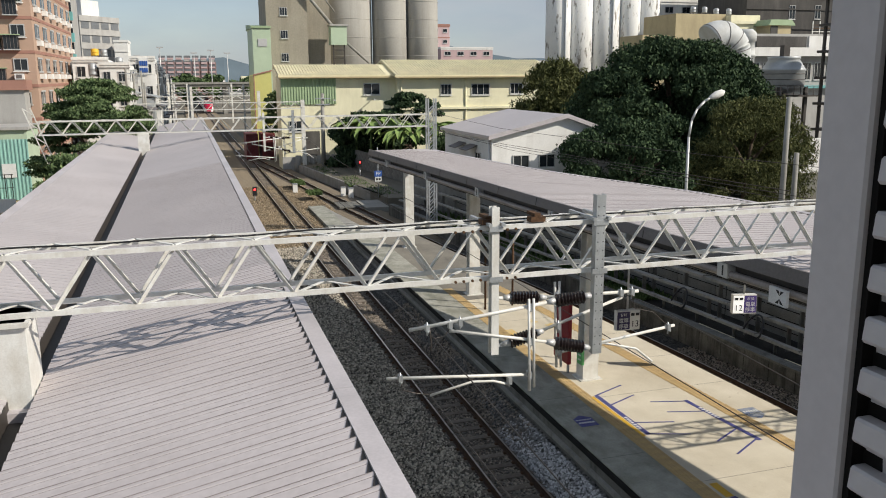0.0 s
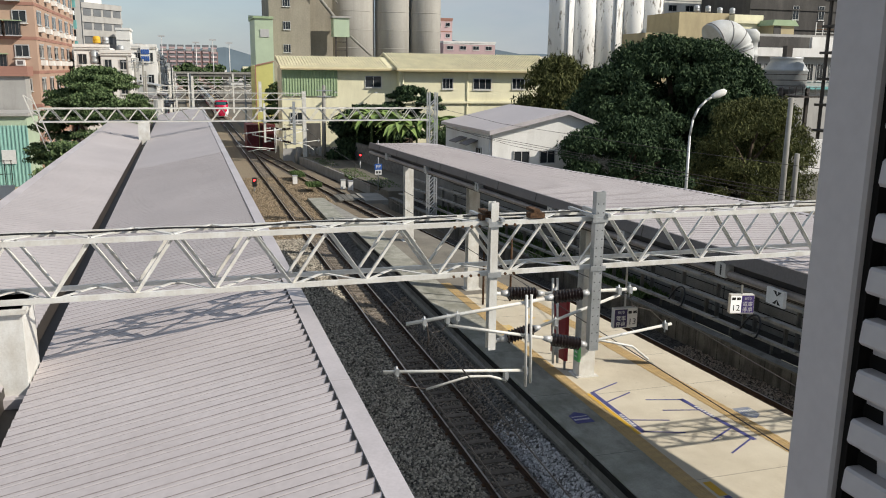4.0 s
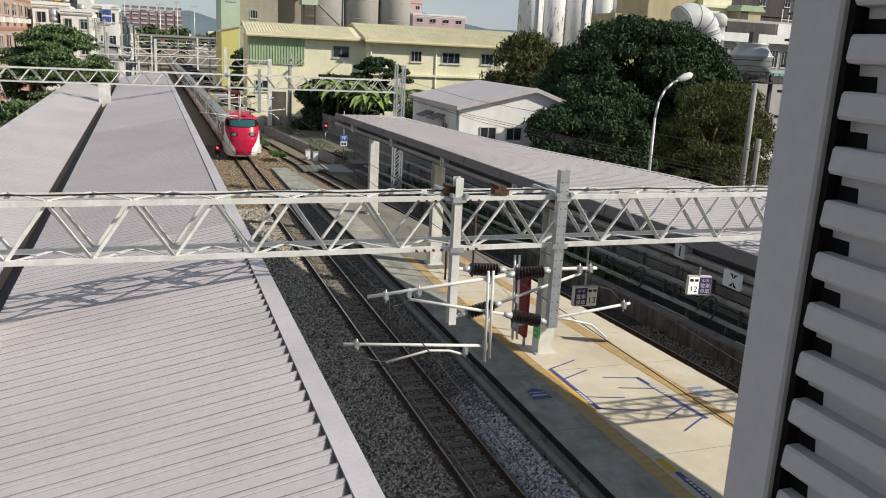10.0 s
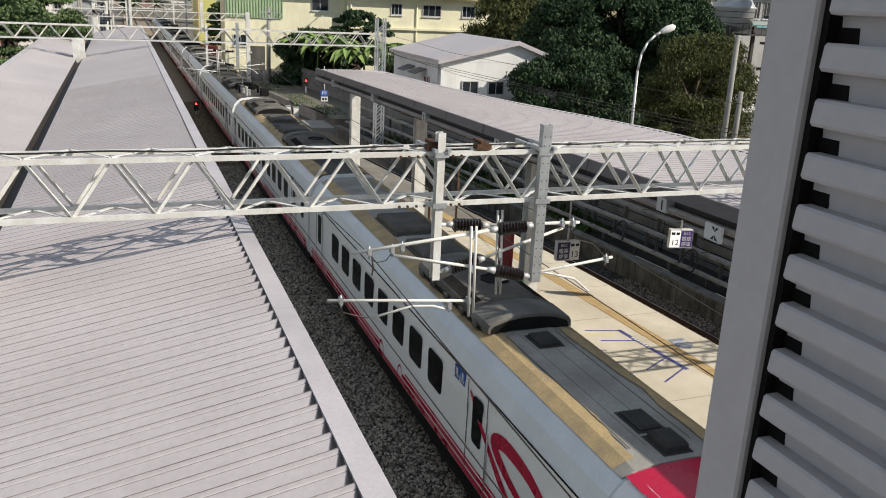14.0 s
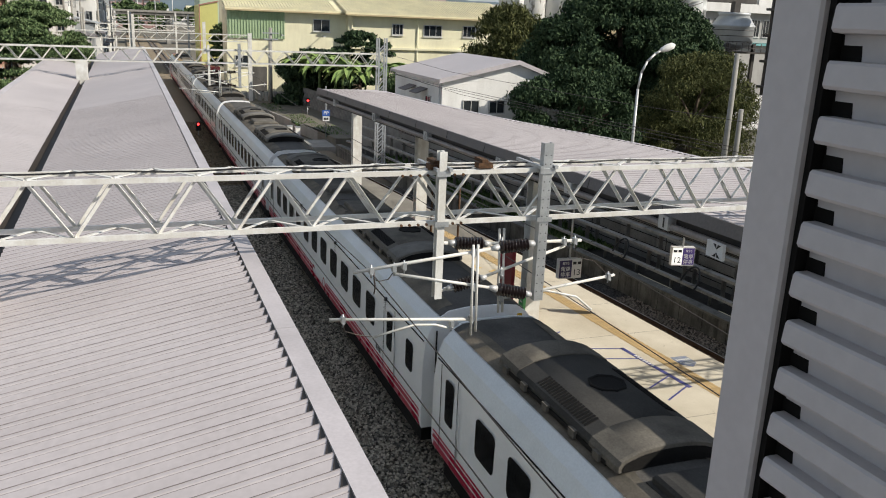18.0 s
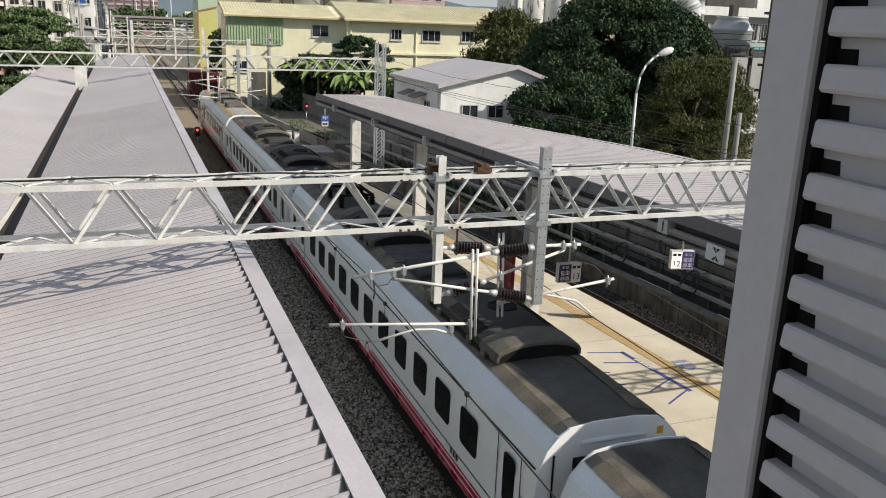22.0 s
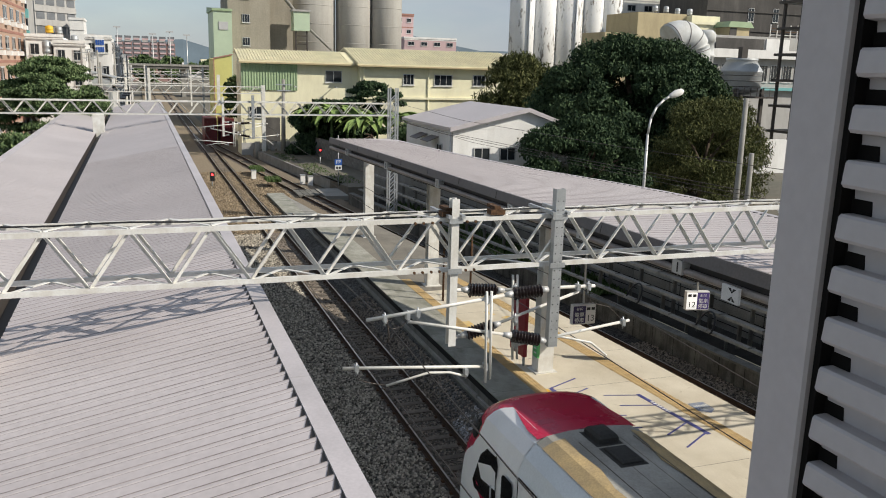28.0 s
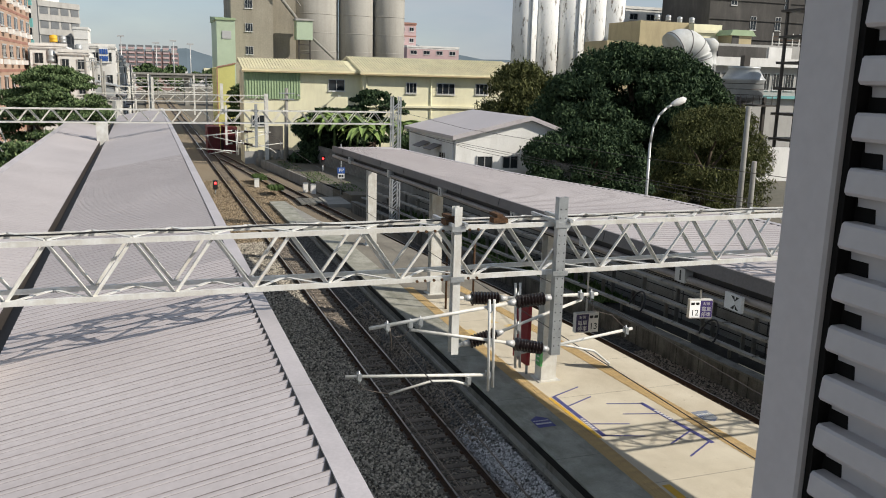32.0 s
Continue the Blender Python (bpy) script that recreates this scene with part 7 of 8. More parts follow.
def banana(at, seed, h):
    g = random.Random(seed)
    t = thing("banana_plant", "banana plant with long arching bright green leaves", "banana plant", "banana plants", at)
    bm = bmesh.new()
    tube(bm, (0, 0, -0.3), (0.05, 0, h * 0.6), 0.14, 9, 0.09)
    part("stem", bm, M["weed"], t)
    for i in range(17):
        a = i * 2.4 + g.uniform(-0.3, 0.3)
        ln = g.uniform(2.0, 3.2)
        lift = g.uniform(0.8, 1.7)
        bm = bmesh.new()
        prev = None
        for k in range(7):
            s = k / 6
            rr = ln * s
            z = h * 0.58 + lift * 1.5 * s - 2.3 * s * s
            w = 0.40 * math.sin(math.pi * min(1, s * 0.92 + 0.06)) + 0.02
            c = Vector((math.cos(a) * rr, math.sin(a) * rr, z))
            sd = Vector((-math.sin(a), math.cos(a), 0)) * w
            row = [bm.verts.new(c - sd + Vector((0, 0, 0.10 * w))), bm.verts.new(c - Vector((0, 0, 0.08))), bm.verts.new(c + sd + Vector((0, 0, 0.10 * w)))]
            if prev:
                bm.faces.new((prev[0], row[0], row[1], prev[1]))
                bm.faces.new((prev[1], row[1], row[2], prev[2]))
            prev = row
        part("leaf", bm, M["banana"], t)


for i, (x, y, h) in enumerate(((10.9, 84, 6.2), (12.2, 82.5, 6.8), (13.4, 84.5, 6.4), (11.6, 87, 6.6), (14.6, 80, 5.6), (16.0, 79, 6.2), (17.2, 81, 5.8), (10.2, 88, 5.6), (12.9, 79.5, 5.4))):
    banana((x, y, 0.3), 40 + i, h + 1.9)


def weeds(name, label, area, count, size, seed, z=0.0):
    r = np.random.RandomState(seed)
    cx = np.array([[a[0] + (a[1] - a[0]) * u, a[2] + (a[3] - a[2]) * w, z] for a in area for u, w in r.rand(count, 2)])
    n = len(cx)
    ang = r.rand(n) * 6.28
    s = size * (0.5 + r.rand(n))
    side = np.stack([np.cos(ang), np.sin(ang), 0 * ang], 1) * (s * 0.35)[:, None]
    tip = np.stack([r.normal(size=n) * 0.4, r.normal(size=n) * 0.4, np.ones(n)], 1) * s[:, None]
    v = np.stack([cx - side, cx + side * 0.4, cx + tip, cx - side * 0.6 + tip * 0.5], 1).reshape(-1, 3)
    me = bpy.data.meshes.new(name)
    me.from_pydata(v.tolist(), [], np.arange(4 * n).reshape(-1, 4).tolist())
    me.materials.append(M["weed"])
    tagged(new(name, me), label, "weeds", kind="stuff")


weeds("weeds", "patches of green weeds along the retaining kerb and wall", [(7.6, 9.6, 66, 72), (6.6, 8.4, 73, 80), (5.8, 7.4, 82, 90), (10.2, 12.6, 56, 66), (2.0, 3.0, 76, 79), (2.3, 3.4, 69, 71)], 900, 0.24, 3, 0.3)
weeds("weeds", "leafy creepers on the dark bank beside the curved track", [(9.3, 11.6, 37, 46), (8.6, 11.2, 46, 55), (10.3, 12.2, 30, 37)], 2600, 0.2, 4, 0.55)

# ---- the passing train: power car, six coaches, power car ----
CAR = 22.0
SIDE = [(-1.40, 0.84), (-1.43, 1.02), (-1.43, 1.6), (-1.42, 2.4), (-1.36, 2.95), (-1.24, 3.28), (-1.05, 3.50), (-0.85, 3.60)]


def side_x(z):
    """Half width of the body at a height."""
    for (x0, z0), (x1, z1) in zip(SIDE, SIDE[1:]):
        if z <= z1:
            return -(x0 + (x1 - x0) * (z - z0) / (z1 - z0))
    return 0.85


def shell(t, y0, y1, roof_mat="troof", dust="tlitgrime"):
    """Body sides, shoulders and roof between two ends."""
    lower = [p for p in SIDE if p[1] < 3.0]
    upper = SIDE[4:]
    outline = lower + [(-p[0], p[1]) for p in lower[::-1]]
    bm = bmesh.new()
    extrude(bm, outline, y0, y1)
    part("body", bm, M["tbody"], t, "white painted body shell")
    bm = bmesh.new()
    up = upper + [(-p[0], p[1]) for p in upper[::-1]]
    extrude(bm, up, y0, y1)
    for f in bm.faces:
        f.smooth = False
    part("shoulder", bm, M["tshoulder"], t, "pale blue-grey roof shoulder")
    bm = bmesh.new()
    extrude(bm, [(-1.04, 3.53), (-0.84, 3.63), (-0.4, 3.68), (0.4, 3.68), (0.84, 3.63), (1.04, 3.53), (0.9, 3.4), (-0.9, 3.4)], y0 + 0.05, y1 - 0.05)
    roof = part("roof", bm, M[roof_mat], t, "dusty grey roof")
    # Strip along each edge: sunlight on roof dust, put into the colour.
    bm = bmesh.new()
    for s in (-1, 1):
        vs = []
        for y in steps(y0 + 0.3, y1 - 0.3, 30):
            w = 0.14 + 0.05 * math.sin(y * 1.7 + s) + 0.04 * math.sin(y * 4.1) + 0.03 * math.sin(y * 9.3)
            vs.append((bm.verts.new((s * 1.05, y, 3.536)), bm.verts.new((s * (0.84 - 0.02), y, 3.641)), bm.verts.new((s * (0.80 - w), y, 3.651 + 0.125 * (w - 0.02) * 0.5 + 0.014))))
        for a, b in zip(vs, vs[1:]):
            bm.faces.new((a[0], a[1], b[1], b[0]))
            bm.faces.new((a[1], a[2], b[2], b[1]))
    part("sunlit_edge_band", bm, M[dust], roof, "dusty roof edge with a sunlit strip in its colour")
    bm = bmesh.new()
    for s in (-1, 1):
        bar(bm, (s * 1.375, y0 + 0.1, 2.93), (s * 1.375, y1 - 0.1, 2.93), 0.02, 0.02)
    part("gutter_line", bm, M["tunder"], t, "thin dark gutter line")["kind"] = "stuff"
    bm = bmesh.new()
    box(bm, -1.25, 1.25, y0 + 0.4, y1 - 0.4, 0.28, 0.90)
    part("underframe", bm, M["tunder"], t)
    for yb in (y0 + 3.0, y1 - 3.0):
        bm = bmesh.new()
        box(bm, -0.9, 0.9, yb - 1.6, yb + 1.6, 0.3, 0.62)
        for dy in (-1.05, 1.05):
            for s in (-1, 1):
                tube(bm, (s * 0.50, yb + dy, 0.43), (s * 0.63, yb + dy, 0.43), 0.43, 18)
        part("bogie", bm, M["tunder"], t)


def stripes(t, y0, y1):
    """Red bands low on both sides, with a white gap."""
    for s in (-1, 1):
        bm = bmesh.new()
        mid = (y0 + y1) / 2
        for z0, z1, runs in ((0.86, 1.04, ((y0, y1),)), (1.08, 1.19, ((y0, mid - 0.9), (mid + 0.9, y1))), (1.23, 1.28, ((y0, mid - 1.1), (mid + 0.7, y1)))):
            x0, x1 = s * (side_x(z0) + 0.006), s * (side_x(z1) + 0.006)
            for ya, yb in runs:
                bm.faces.new([bm.verts.new(p) for p in ((x0, ya, z0), (x0, yb, z0), (x1, yb - 0.12, z1), (x1, ya + 0.12, z1))])
        for k in range(9):
            a, b = radians(k * 20), radians(k * 20 + 20)
            r0, r1 = 0.30, 0.36
            for yc in (mid - 1.0, mid + 1.0):
                d = 1 if yc < mid else -1
                bm.faces.new([bm.verts.new((s * (side_x(0.99 + r * math.sin(q)) + 0.007), yc + d * (0.2 + 0.6 * r * math.cos(q)), 0.99 + r * math.sin(q))) for r, q in ((r0, a), (r1, a), (r1, b), (r0, b))])
        part("red_stripe", bm, M["tred"], t, "double red waist stripe")


def round_rect(w, h, r, n=4):
    pts = []
    for cx, cy, a0 in ((w / 2 - r, h / 2 - r, 0), (-w / 2 + r, h / 2 - r, 90), (-w / 2 + r, -h / 2 + r, 180), (w / 2 - r, -h / 2 + r, 270)):
        for i in range(n + 1):
            a = radians(a0 + 90 * i / n)
            pts.append((cx + r * math.cos(a), cy + r * math.sin(a)))
    return pts


bm = bmesh.new()
extrude(bm, round_rect(0.88, 0.80, 0.13), 0.0, 0.012, "x")
pane_mesh = mesh_of("window", bm, M["twindow"])
bm = bmesh.new()
extrude(bm, round_rect(0.46, 0.98, 0.1), 0.0, 0.012, "x")
slim_mesh = mesh_of("door_window", bm, M["twindow"])
bm = bmesh.new()
extrude(bm, round_rect(0.52, 0.72, 0.11), 0.0, 0.012, "x")
small_mesh = mesh_of("small_window", bm, M["twindow"])


def pane(t, mesh, y, z, s, name="window"):
    ob = new(name, mesh)
    ob.parent = t
    ob.matrix_basis = pose(s * (side_x(z) - 0.004), y, z, 0, 0, 0 if s > 0 else 180)
    return ob


def doors(t, y, s):
    x = s * (side_x(1.5) + 0.002)
    bm = bmesh.new()
    for yy in (y - 0.47, y + 0.47):
        box(bm, min(x, x + s * 0.006), max(x, x + s * 0.006), yy - 0.012, yy + 0.012, 1.05, 2.95)
    d = part("door", bm, M["tunder"], t, "door outline with a slim window")
    pane(d, slim_mesh, y, 2.24, s, "door_window")
    bm = bmesh.new()
    tube(bm, (x + s * 0.04, y - 0.6, 1.3), (x + s * 0.04, y - 0.6, 2.3), 0.018, 6)
    part("grab_rail", bm, M["frame"], d)


def arch(w, h):
    """Half of a flattened arch: a low side, a slanting shoulder and a gently crowned top."""
    pts = [(-w, 0.0), (-w, 0.10 * h / 0.36), (-w + 0.05, 0.30 * h / 0.36 * 0.6)]
    pts += [(-w * 0.66, h * 0.80), (-w * 0.45, h * 0.91), (-w * 0.22, h * 0.98), (0.0, h)]
    return pts + [(-x, z) for x, z in pts[-2::-1]]


def ac_unit(t, y, length, dark=False, fan=True, grille=True):
    """Long arched air-conditioning hump with paler end hoods, a slatted grille on each shoulder and a round fan opening."""
    z, w, h = 3.655, 0.95, 0.37
    body = M["tunit_b" if dark else "tunit"]

    def run(stations):
        bm = bmesh.new()
        rows = [[bm.verts.new((px, yy, z + pz)) for px, pz in arch(ww, hh)] for yy, ww, hh in stations]
        for a, b in zip(rows, rows[1:]):
            for i in range(len(a) - 1):
                f = bm.faces.new((a[i], a[i + 1], b[i + 1], b[i]))
                f.smooth = 3 <= i <= len(a) - 5
        bm.faces.new(rows[0])
        bm.faces.new(rows[-1][::-1])
        return bm

    u = part("air_conditioner", run([(y + 0.75, w, h), (y + length - 0.75, w, h)]), body, t, "long arched dusty air-conditioning unit")
    e = y + length
    for q, d in ((y, 1), (e, -1)):
        rim = [(q, w * 0.97, h * 0.93), (q + d * 0.05, w, h), (q + d * 0.45, w + 0.012, h + 0.016), (q + d * 0.80, w + 0.012, h + 0.018)]
        part("end_hood", run(rim[::d]), M["thood" if not dark else "tunit"], u, "rounded end hood, lit look put into a paler colour")
        # Black plate stands in for the shadow under the hood's end.
        bm = bmesh.new()
        extrude(bm, [(px, z + 0.004 + pz) for px, pz in arch(w * 0.90, h * 0.76)], q - 0.012, q + 0.012)
        part("end_shade", bm, M["tunder"], u, "black arched plate for the shade under the hood")
    if grille:
        for s in (-1, 1):
            bm = bmesh.new()
            for i in range(20):
                yy = y + length * 0.47 + (i - 10) * 0.085
                bar(bm, (s * 0.86, yy, z + 0.205), (s * 0.63, yy, z + 0.305), 0.045, 0.02)
            part("grille", bm, M["tunder"], u, "slatted dark grille")
    if fan:
        bm = bmesh.new()
        cy = y + length * 0.5
        lathe(bm, (0.12, cy, z + h - 0.02), (0.12, cy, z + h + 0.03), [(0, 0.34), (0.9, 0.34), (1.0, 0.33), (1.0, 0.30), (0.45, 0.29)], 8)
        part("fan_opening", bm, M["tunder"], u, "dark eight-sided fan opening")
    for s in (-1, 1):
        for q in (0.12, 0.30, 0.52, 0.72, 0.9):
            bm = bmesh.new()
            yy = y + length * q
            box(bm, s * 0.97 - 0.05, s * 0.97 + 0.05, yy - 0.09, yy + 0.09, z - 0.03, z + 0.10)
            part("lug", bm, M["tunit"], u)
    bm = bmesh.new()
    for s in (-1, 1):
        box(bm, s * 0.93 - 0.04, s * 0.93 + 0.04, y + 0.3, y + length - 0.3, z - 0.03, z + 0.05)
    part("dark_skirt", bm, M["tunder"], u)["kind"] = "stuff"


def vent_box(t, y, length=1.7, dark=False, h=0.20, w=0.62):
    bm = bmesh.new()
    z = 3.66
    lo = [(-w, y), (w, y), (w, y + length), (-w, y + length)]
    mid = [(-w + 0.04, y + 0.05), (w - 0.04, y + 0.05), (w - 0.04, y + length - 0.05), (-w + 0.04, y + length - 0.05)]
    hi = [(-w + 0.13, y + 0.16), (w - 0.13, y + 0.16), (w - 0.13, y + length - 0.16), (-w + 0.13, y + length - 0.16)]
    foot = [(-w - 0.06, y - 0.06), (w + 0.06, y - 0.06), (w + 0.06, y + length + 0.06), (-w - 0.06, y + length + 0.06)]
    rings = [[bm.verts.new((*p, z + q)) for p in ring] for ring, q in ((foot, 0.0), (foot, 0.025), (lo, 0.03), (lo, h * 0.6), (mid, h * 0.88), (hi, h))]
    for r0, r1 in zip(rings, rings[1:]):
        for i in range(4):
            bm.faces.new((r0[i], r0[(i + 1) % 4], r1[(i + 1) % 4], r1[i]))
    bm.faces.new(rings[-1])
    part("roof_box", bm, M["tunit_b" if dark else "tunit"], t, "low chamfered roof box")


def gangway(t, y, d):
    """White raised hood and dark bellows at a coach end."""
    bm = bmesh.new()
    o = [(-1.40, 0.84), (-1.43, 1.02), (-1.42, 2.4), (-1.36, 2.95), (-1.24, 3.28), (-1.05, 3.50), (-0.85, 3.64), (-0.4, 3.70), (0.4, 3.70), (0.85, 3.64), (1.05, 3.50), (1.24, 3.28), (1.36, 2.95), (1.42, 2.4), (1.43, 1.02), (1.40, 0.84)]
    extrude(bm, o, y, y + d * 0.035)
    part("end_wall", bm, M["tbody"], t, "white end wall")
    bm = bmesh.new()
    tube(bm, (-0.62, y + d * 0.03, 3.36), (0.62, y + d * 0.03, 3.36), 0.05, 8)
    part("end_rail", bm, M["tshoulder"], t)
    bm = bmesh.new()
    tube(bm, (-1.12, y + d * 0.06, 1.1), (-1.12, y + d * 0.06, 3.2), 0.02, 6)
    part("end_hose", bm, M["tunder"], t)
    bm = bmesh.new()
    box(bm, 0.86, 0.98, min(y + d * 0.035, y + d * 0.042), max(y + d * 0.035, y + d * 0.042), 3.30, 3.44)
    part("label_plate", bm, M["yellow"], t, "small yellow label plate")
    bm = bmesh.new()
    for k in range(4):
        box(bm, -0.75, 0.75, min(y + d * (0.02 + 0.09 * k), y + d * (0.08 + 0.09 * k)), max(y + d * (0.02 + 0.09 * k), y + d * (0.08 + 0.09 * k)), 0.8, 3.1)
    part("bellows", bm, M["tunder"], t, "dark gangway bellows")


def pantograph(t, y, raised=True):
    z = 3.68
    bm = bmesh.new()
    for sx in (-0.55, 0.55):
        for dy in (0.0, 1.7):
            lathe(bm, (sx, y + dy, z), (sx, y + dy, z + 0.36), [(0, 0.09), (0.2, 0.06), (0.3, 0.12), (0.45, 0.06), (0.55, 0.12), (0.7, 0.06), (0.8, 0.12), (1, 0.06)], 12)
    p = part("base_insulators", bm, M["tunder"], t, "dark ribbed base insulators")
    bm = bmesh.new()
    for sx in (-0.55, 0.55):
        bar(bm, (sx, y - 0.1, z + 0.4), (sx, y + 1.8, z + 0.4), 0.08, 0.08)
    for dy in (0.0, 1.7):
        bar(bm, (-0.6, y + dy, z + 0.4), (0.6, y + dy, z + 0.4), 0.08, 0.08)
    tube(bm, (-0.3, y + 0.4, z + 0.5), (0.3, y + 0.4, z + 0.5), 0.13, 12)
    part("base_frame", bm, M["tunder"], p)
    top = 5.12 if raised else z + 0.75
    knee = Vector((0, y + 1.95, (z + top) / 2 + 0.05))
    bm = bmesh.new()
    for s in (-1, 1):
        bar(bm, (s * 0.35, y + 0.5, z + 0.45), knee + Vector((s * 0.12, 0, 0)), 0.055, 0.055)
        bar(bm, knee + Vector((s * 0.12, 0, 0)), (s * 0.5, y + 0.55, top - 0.10), 0.04, 0.04)
    bar(bm, knee - Vector((0.16, 0, 0)), knee + Vector((0.16, 0, 0)), 0.07, 0.07)
    part("folding_arm", bm, M["fascia"], p, "folding pantograph arm")
    bm = bmesh.new()
    for dy in (-0.17, 0.17):
        sweep(bm, [(-0.9, y + 0.55 + dy, top - 0.22), (-0.68, y + 0.55 + dy, top - 0.03), (0.68, y + 0.55 + dy, top - 0.03), (0.9, y + 0.55 + dy, top - 0.22)], 0.025, 6)
    for s in (-0.5, 0.5):
        bar(bm, (s, y + 0.35, top - 0.06), (s, y + 0.75, top - 0.06), 0.04, 0.04)
    part("collector_head", bm, M["fascia"], p, "wide collector head")


def spring_insulator(t, x, y, h, r):
    bm = bmesh.new()
    prof = [(0, r * 0.8)]
    for i in range(6):
        s = 0.06 + i * 0.15
        prof += [(s, r * 0.6), (s + 0.05, r), (s + 0.09, r), (s + 0.13, r * 0.6)]
    prof.append((1, r * 0.5))
    lathe(bm, (x, y, 3.66), (x, y, 3.66 + h), prof, 14)
    part("post_insulator", bm, M["porcelain"], t, "grey ribbed post insulator")


def high_voltage_gear(t, y, d=1):
    """Post insulators, a box and cables; d is the way from the coach end inwards."""
    for x, q, h, r in ((-0.40, 0.35, 0.62, 0.11), (-0.2, 0.75, 0.40, 0.12), (-0.42, 1.9, 0.52, 0.17)):
        spring_insulator(t, x, y + d * q, h, r)
    bm = bmesh.new()
    box(bm, 0.5, 0.95, min(y + d * 0.3, y + d), max(y + d * 0.3, y + d), 3.66, 4.12)
    tube(bm, (0.35, y + d * 3.4, 3.85), (0.5, y + d * 4.4, 3.85), 0.13, 12)
    sweep(bm, [(-0.40, y + d * 0.35, 4.28), (-0.42, y + d * 1.9, 4.2), (0.1, y + d * 3.0, 4.1), (0.0, y + d * 4.4, 4.1)], 0.018, 6)
    part("switch_gear", bm, M["tunder"], t, "dark roof switch gear")


COACH_NAMES = "white coach with red waist stripes and dark windows"


def coach(index, kind):
    t = thing("coach", COACH_NAMES, "railway coach", "train coaches")
    y0, y1 = -0.15, CAR - 0.40
    shell(t, y0, y1, "troof", "tsundust" if index == 0 else "tlitgrime")
    stripes(t, y0 + 0.05, y1 - 0.05)

    def along(d):
        """A distance from the end that has one door alone."""
        return y0 + d if index > 2 else y1 - d

    for s in (-1, 1):
        for k in range(11):
            pane(t, pane_mesh, along(2.80 + k * 1.46), 2.25, s)
        doors(t, along(0.95), s)
        doors(t, along(19.2), s)
        pane(t, small_mesh, along(20.8), 2.25, s)
        bm = bmesh.new()
        for yy in (2.9, 8.5, 14.0):
            z = 2.93
            box(bm, s * 1.375 - 0.045, s * 1.375 + 0.045, yy - 0.05, yy + 0.05, z - 0.03, z + 0.05)
            tube(bm, (s * 1.385, yy, z - 0.02), (s * 1.40, yy, z - 0.32), 0.007, 5)
        part("lamp_bracket", bm, M["tunit_b"], t, "small dark brackets on the gutter line")["kind"] = "stuff"
        x = s * (side_x(3.15) + 0.004)
        bm = bmesh.new()
        vs = [bm.verts.new(p) for p in ((x, 4.4, 3.05), (x, 6.0, 3.05), (x * 0.965, 6.0, 3.25), (x * 0.965, 4.4, 3.25))]
        bm.faces.new(vs)
        part("side_vent", bm, M["tunit"], t, "grey slotted side vent")
        bm = bmesh.new()
        for k in range(3):
            flat = s * (side_x(1.3) + 0.007)
            vs = [bm.verts.new(p) for p in ((flat, 3.1 + k * 0.16, 1.35), (flat, 3.22 + k * 0.16, 1.35), (flat, 3.22 + k * 0.16, 1.5), (flat, 3.1 + k * 0.16, 1.5))]
            bm.faces.new(vs)
        part("lettering", bm, M["tunit_b"], t, "small dark lettering bars")
    gangway(t, y0 + 0.02, -1)
    gangway(t, y1 - 0.02, 1)
    bm = bmesh.new()
    for k in range(4):
        box(bm, -0.8, 0.8, 9.6 + k * 0.9, 9.64 + k * 0.9, 3.672, 3.69)
    part("roof_seam", bm, M["tunit"], t)["kind"] = "stuff"
    dark = kind in ("pan_front", "pan_rear") or index == 5
    if kind == "pan_front":
        pantograph(t, 2.4)
        high_voltage_gear(t, 0.3)
        ac_unit(t, 4.7, 4.1, True)
        vent_box(t, 9.7, 1.4, True)
        vent_box(t, 13.3, 1.5, True)
        ac_unit(t, 15.2, 4.2, True)
    elif kind == "pan_rear":
        ac_unit(t, 2.6, 4.2, True)
        vent_box(t, 8.0, 1.4, True)
        ac_unit(t, 11.4, 3.9, True)
        pantograph(t, 16.6)
        high_voltage_gear(t, CAR - 0.3, -1)
    elif kind == "plain_front":
        ac_unit(t, 2.6, 4.2, dark)
        vent_box(t, 9.2, 1.6, dark)
        ac_unit(t, 11.6, 4.2, dark)
    else:
        ac_unit(t, 3.5, 4.2, dark)
        vent_box(t, 9.1, 1.4, dark)
        vent_box(t, 12.4, 1.5, dark)
        ac_unit(t, 15.5, 4.2, dark)
    return t


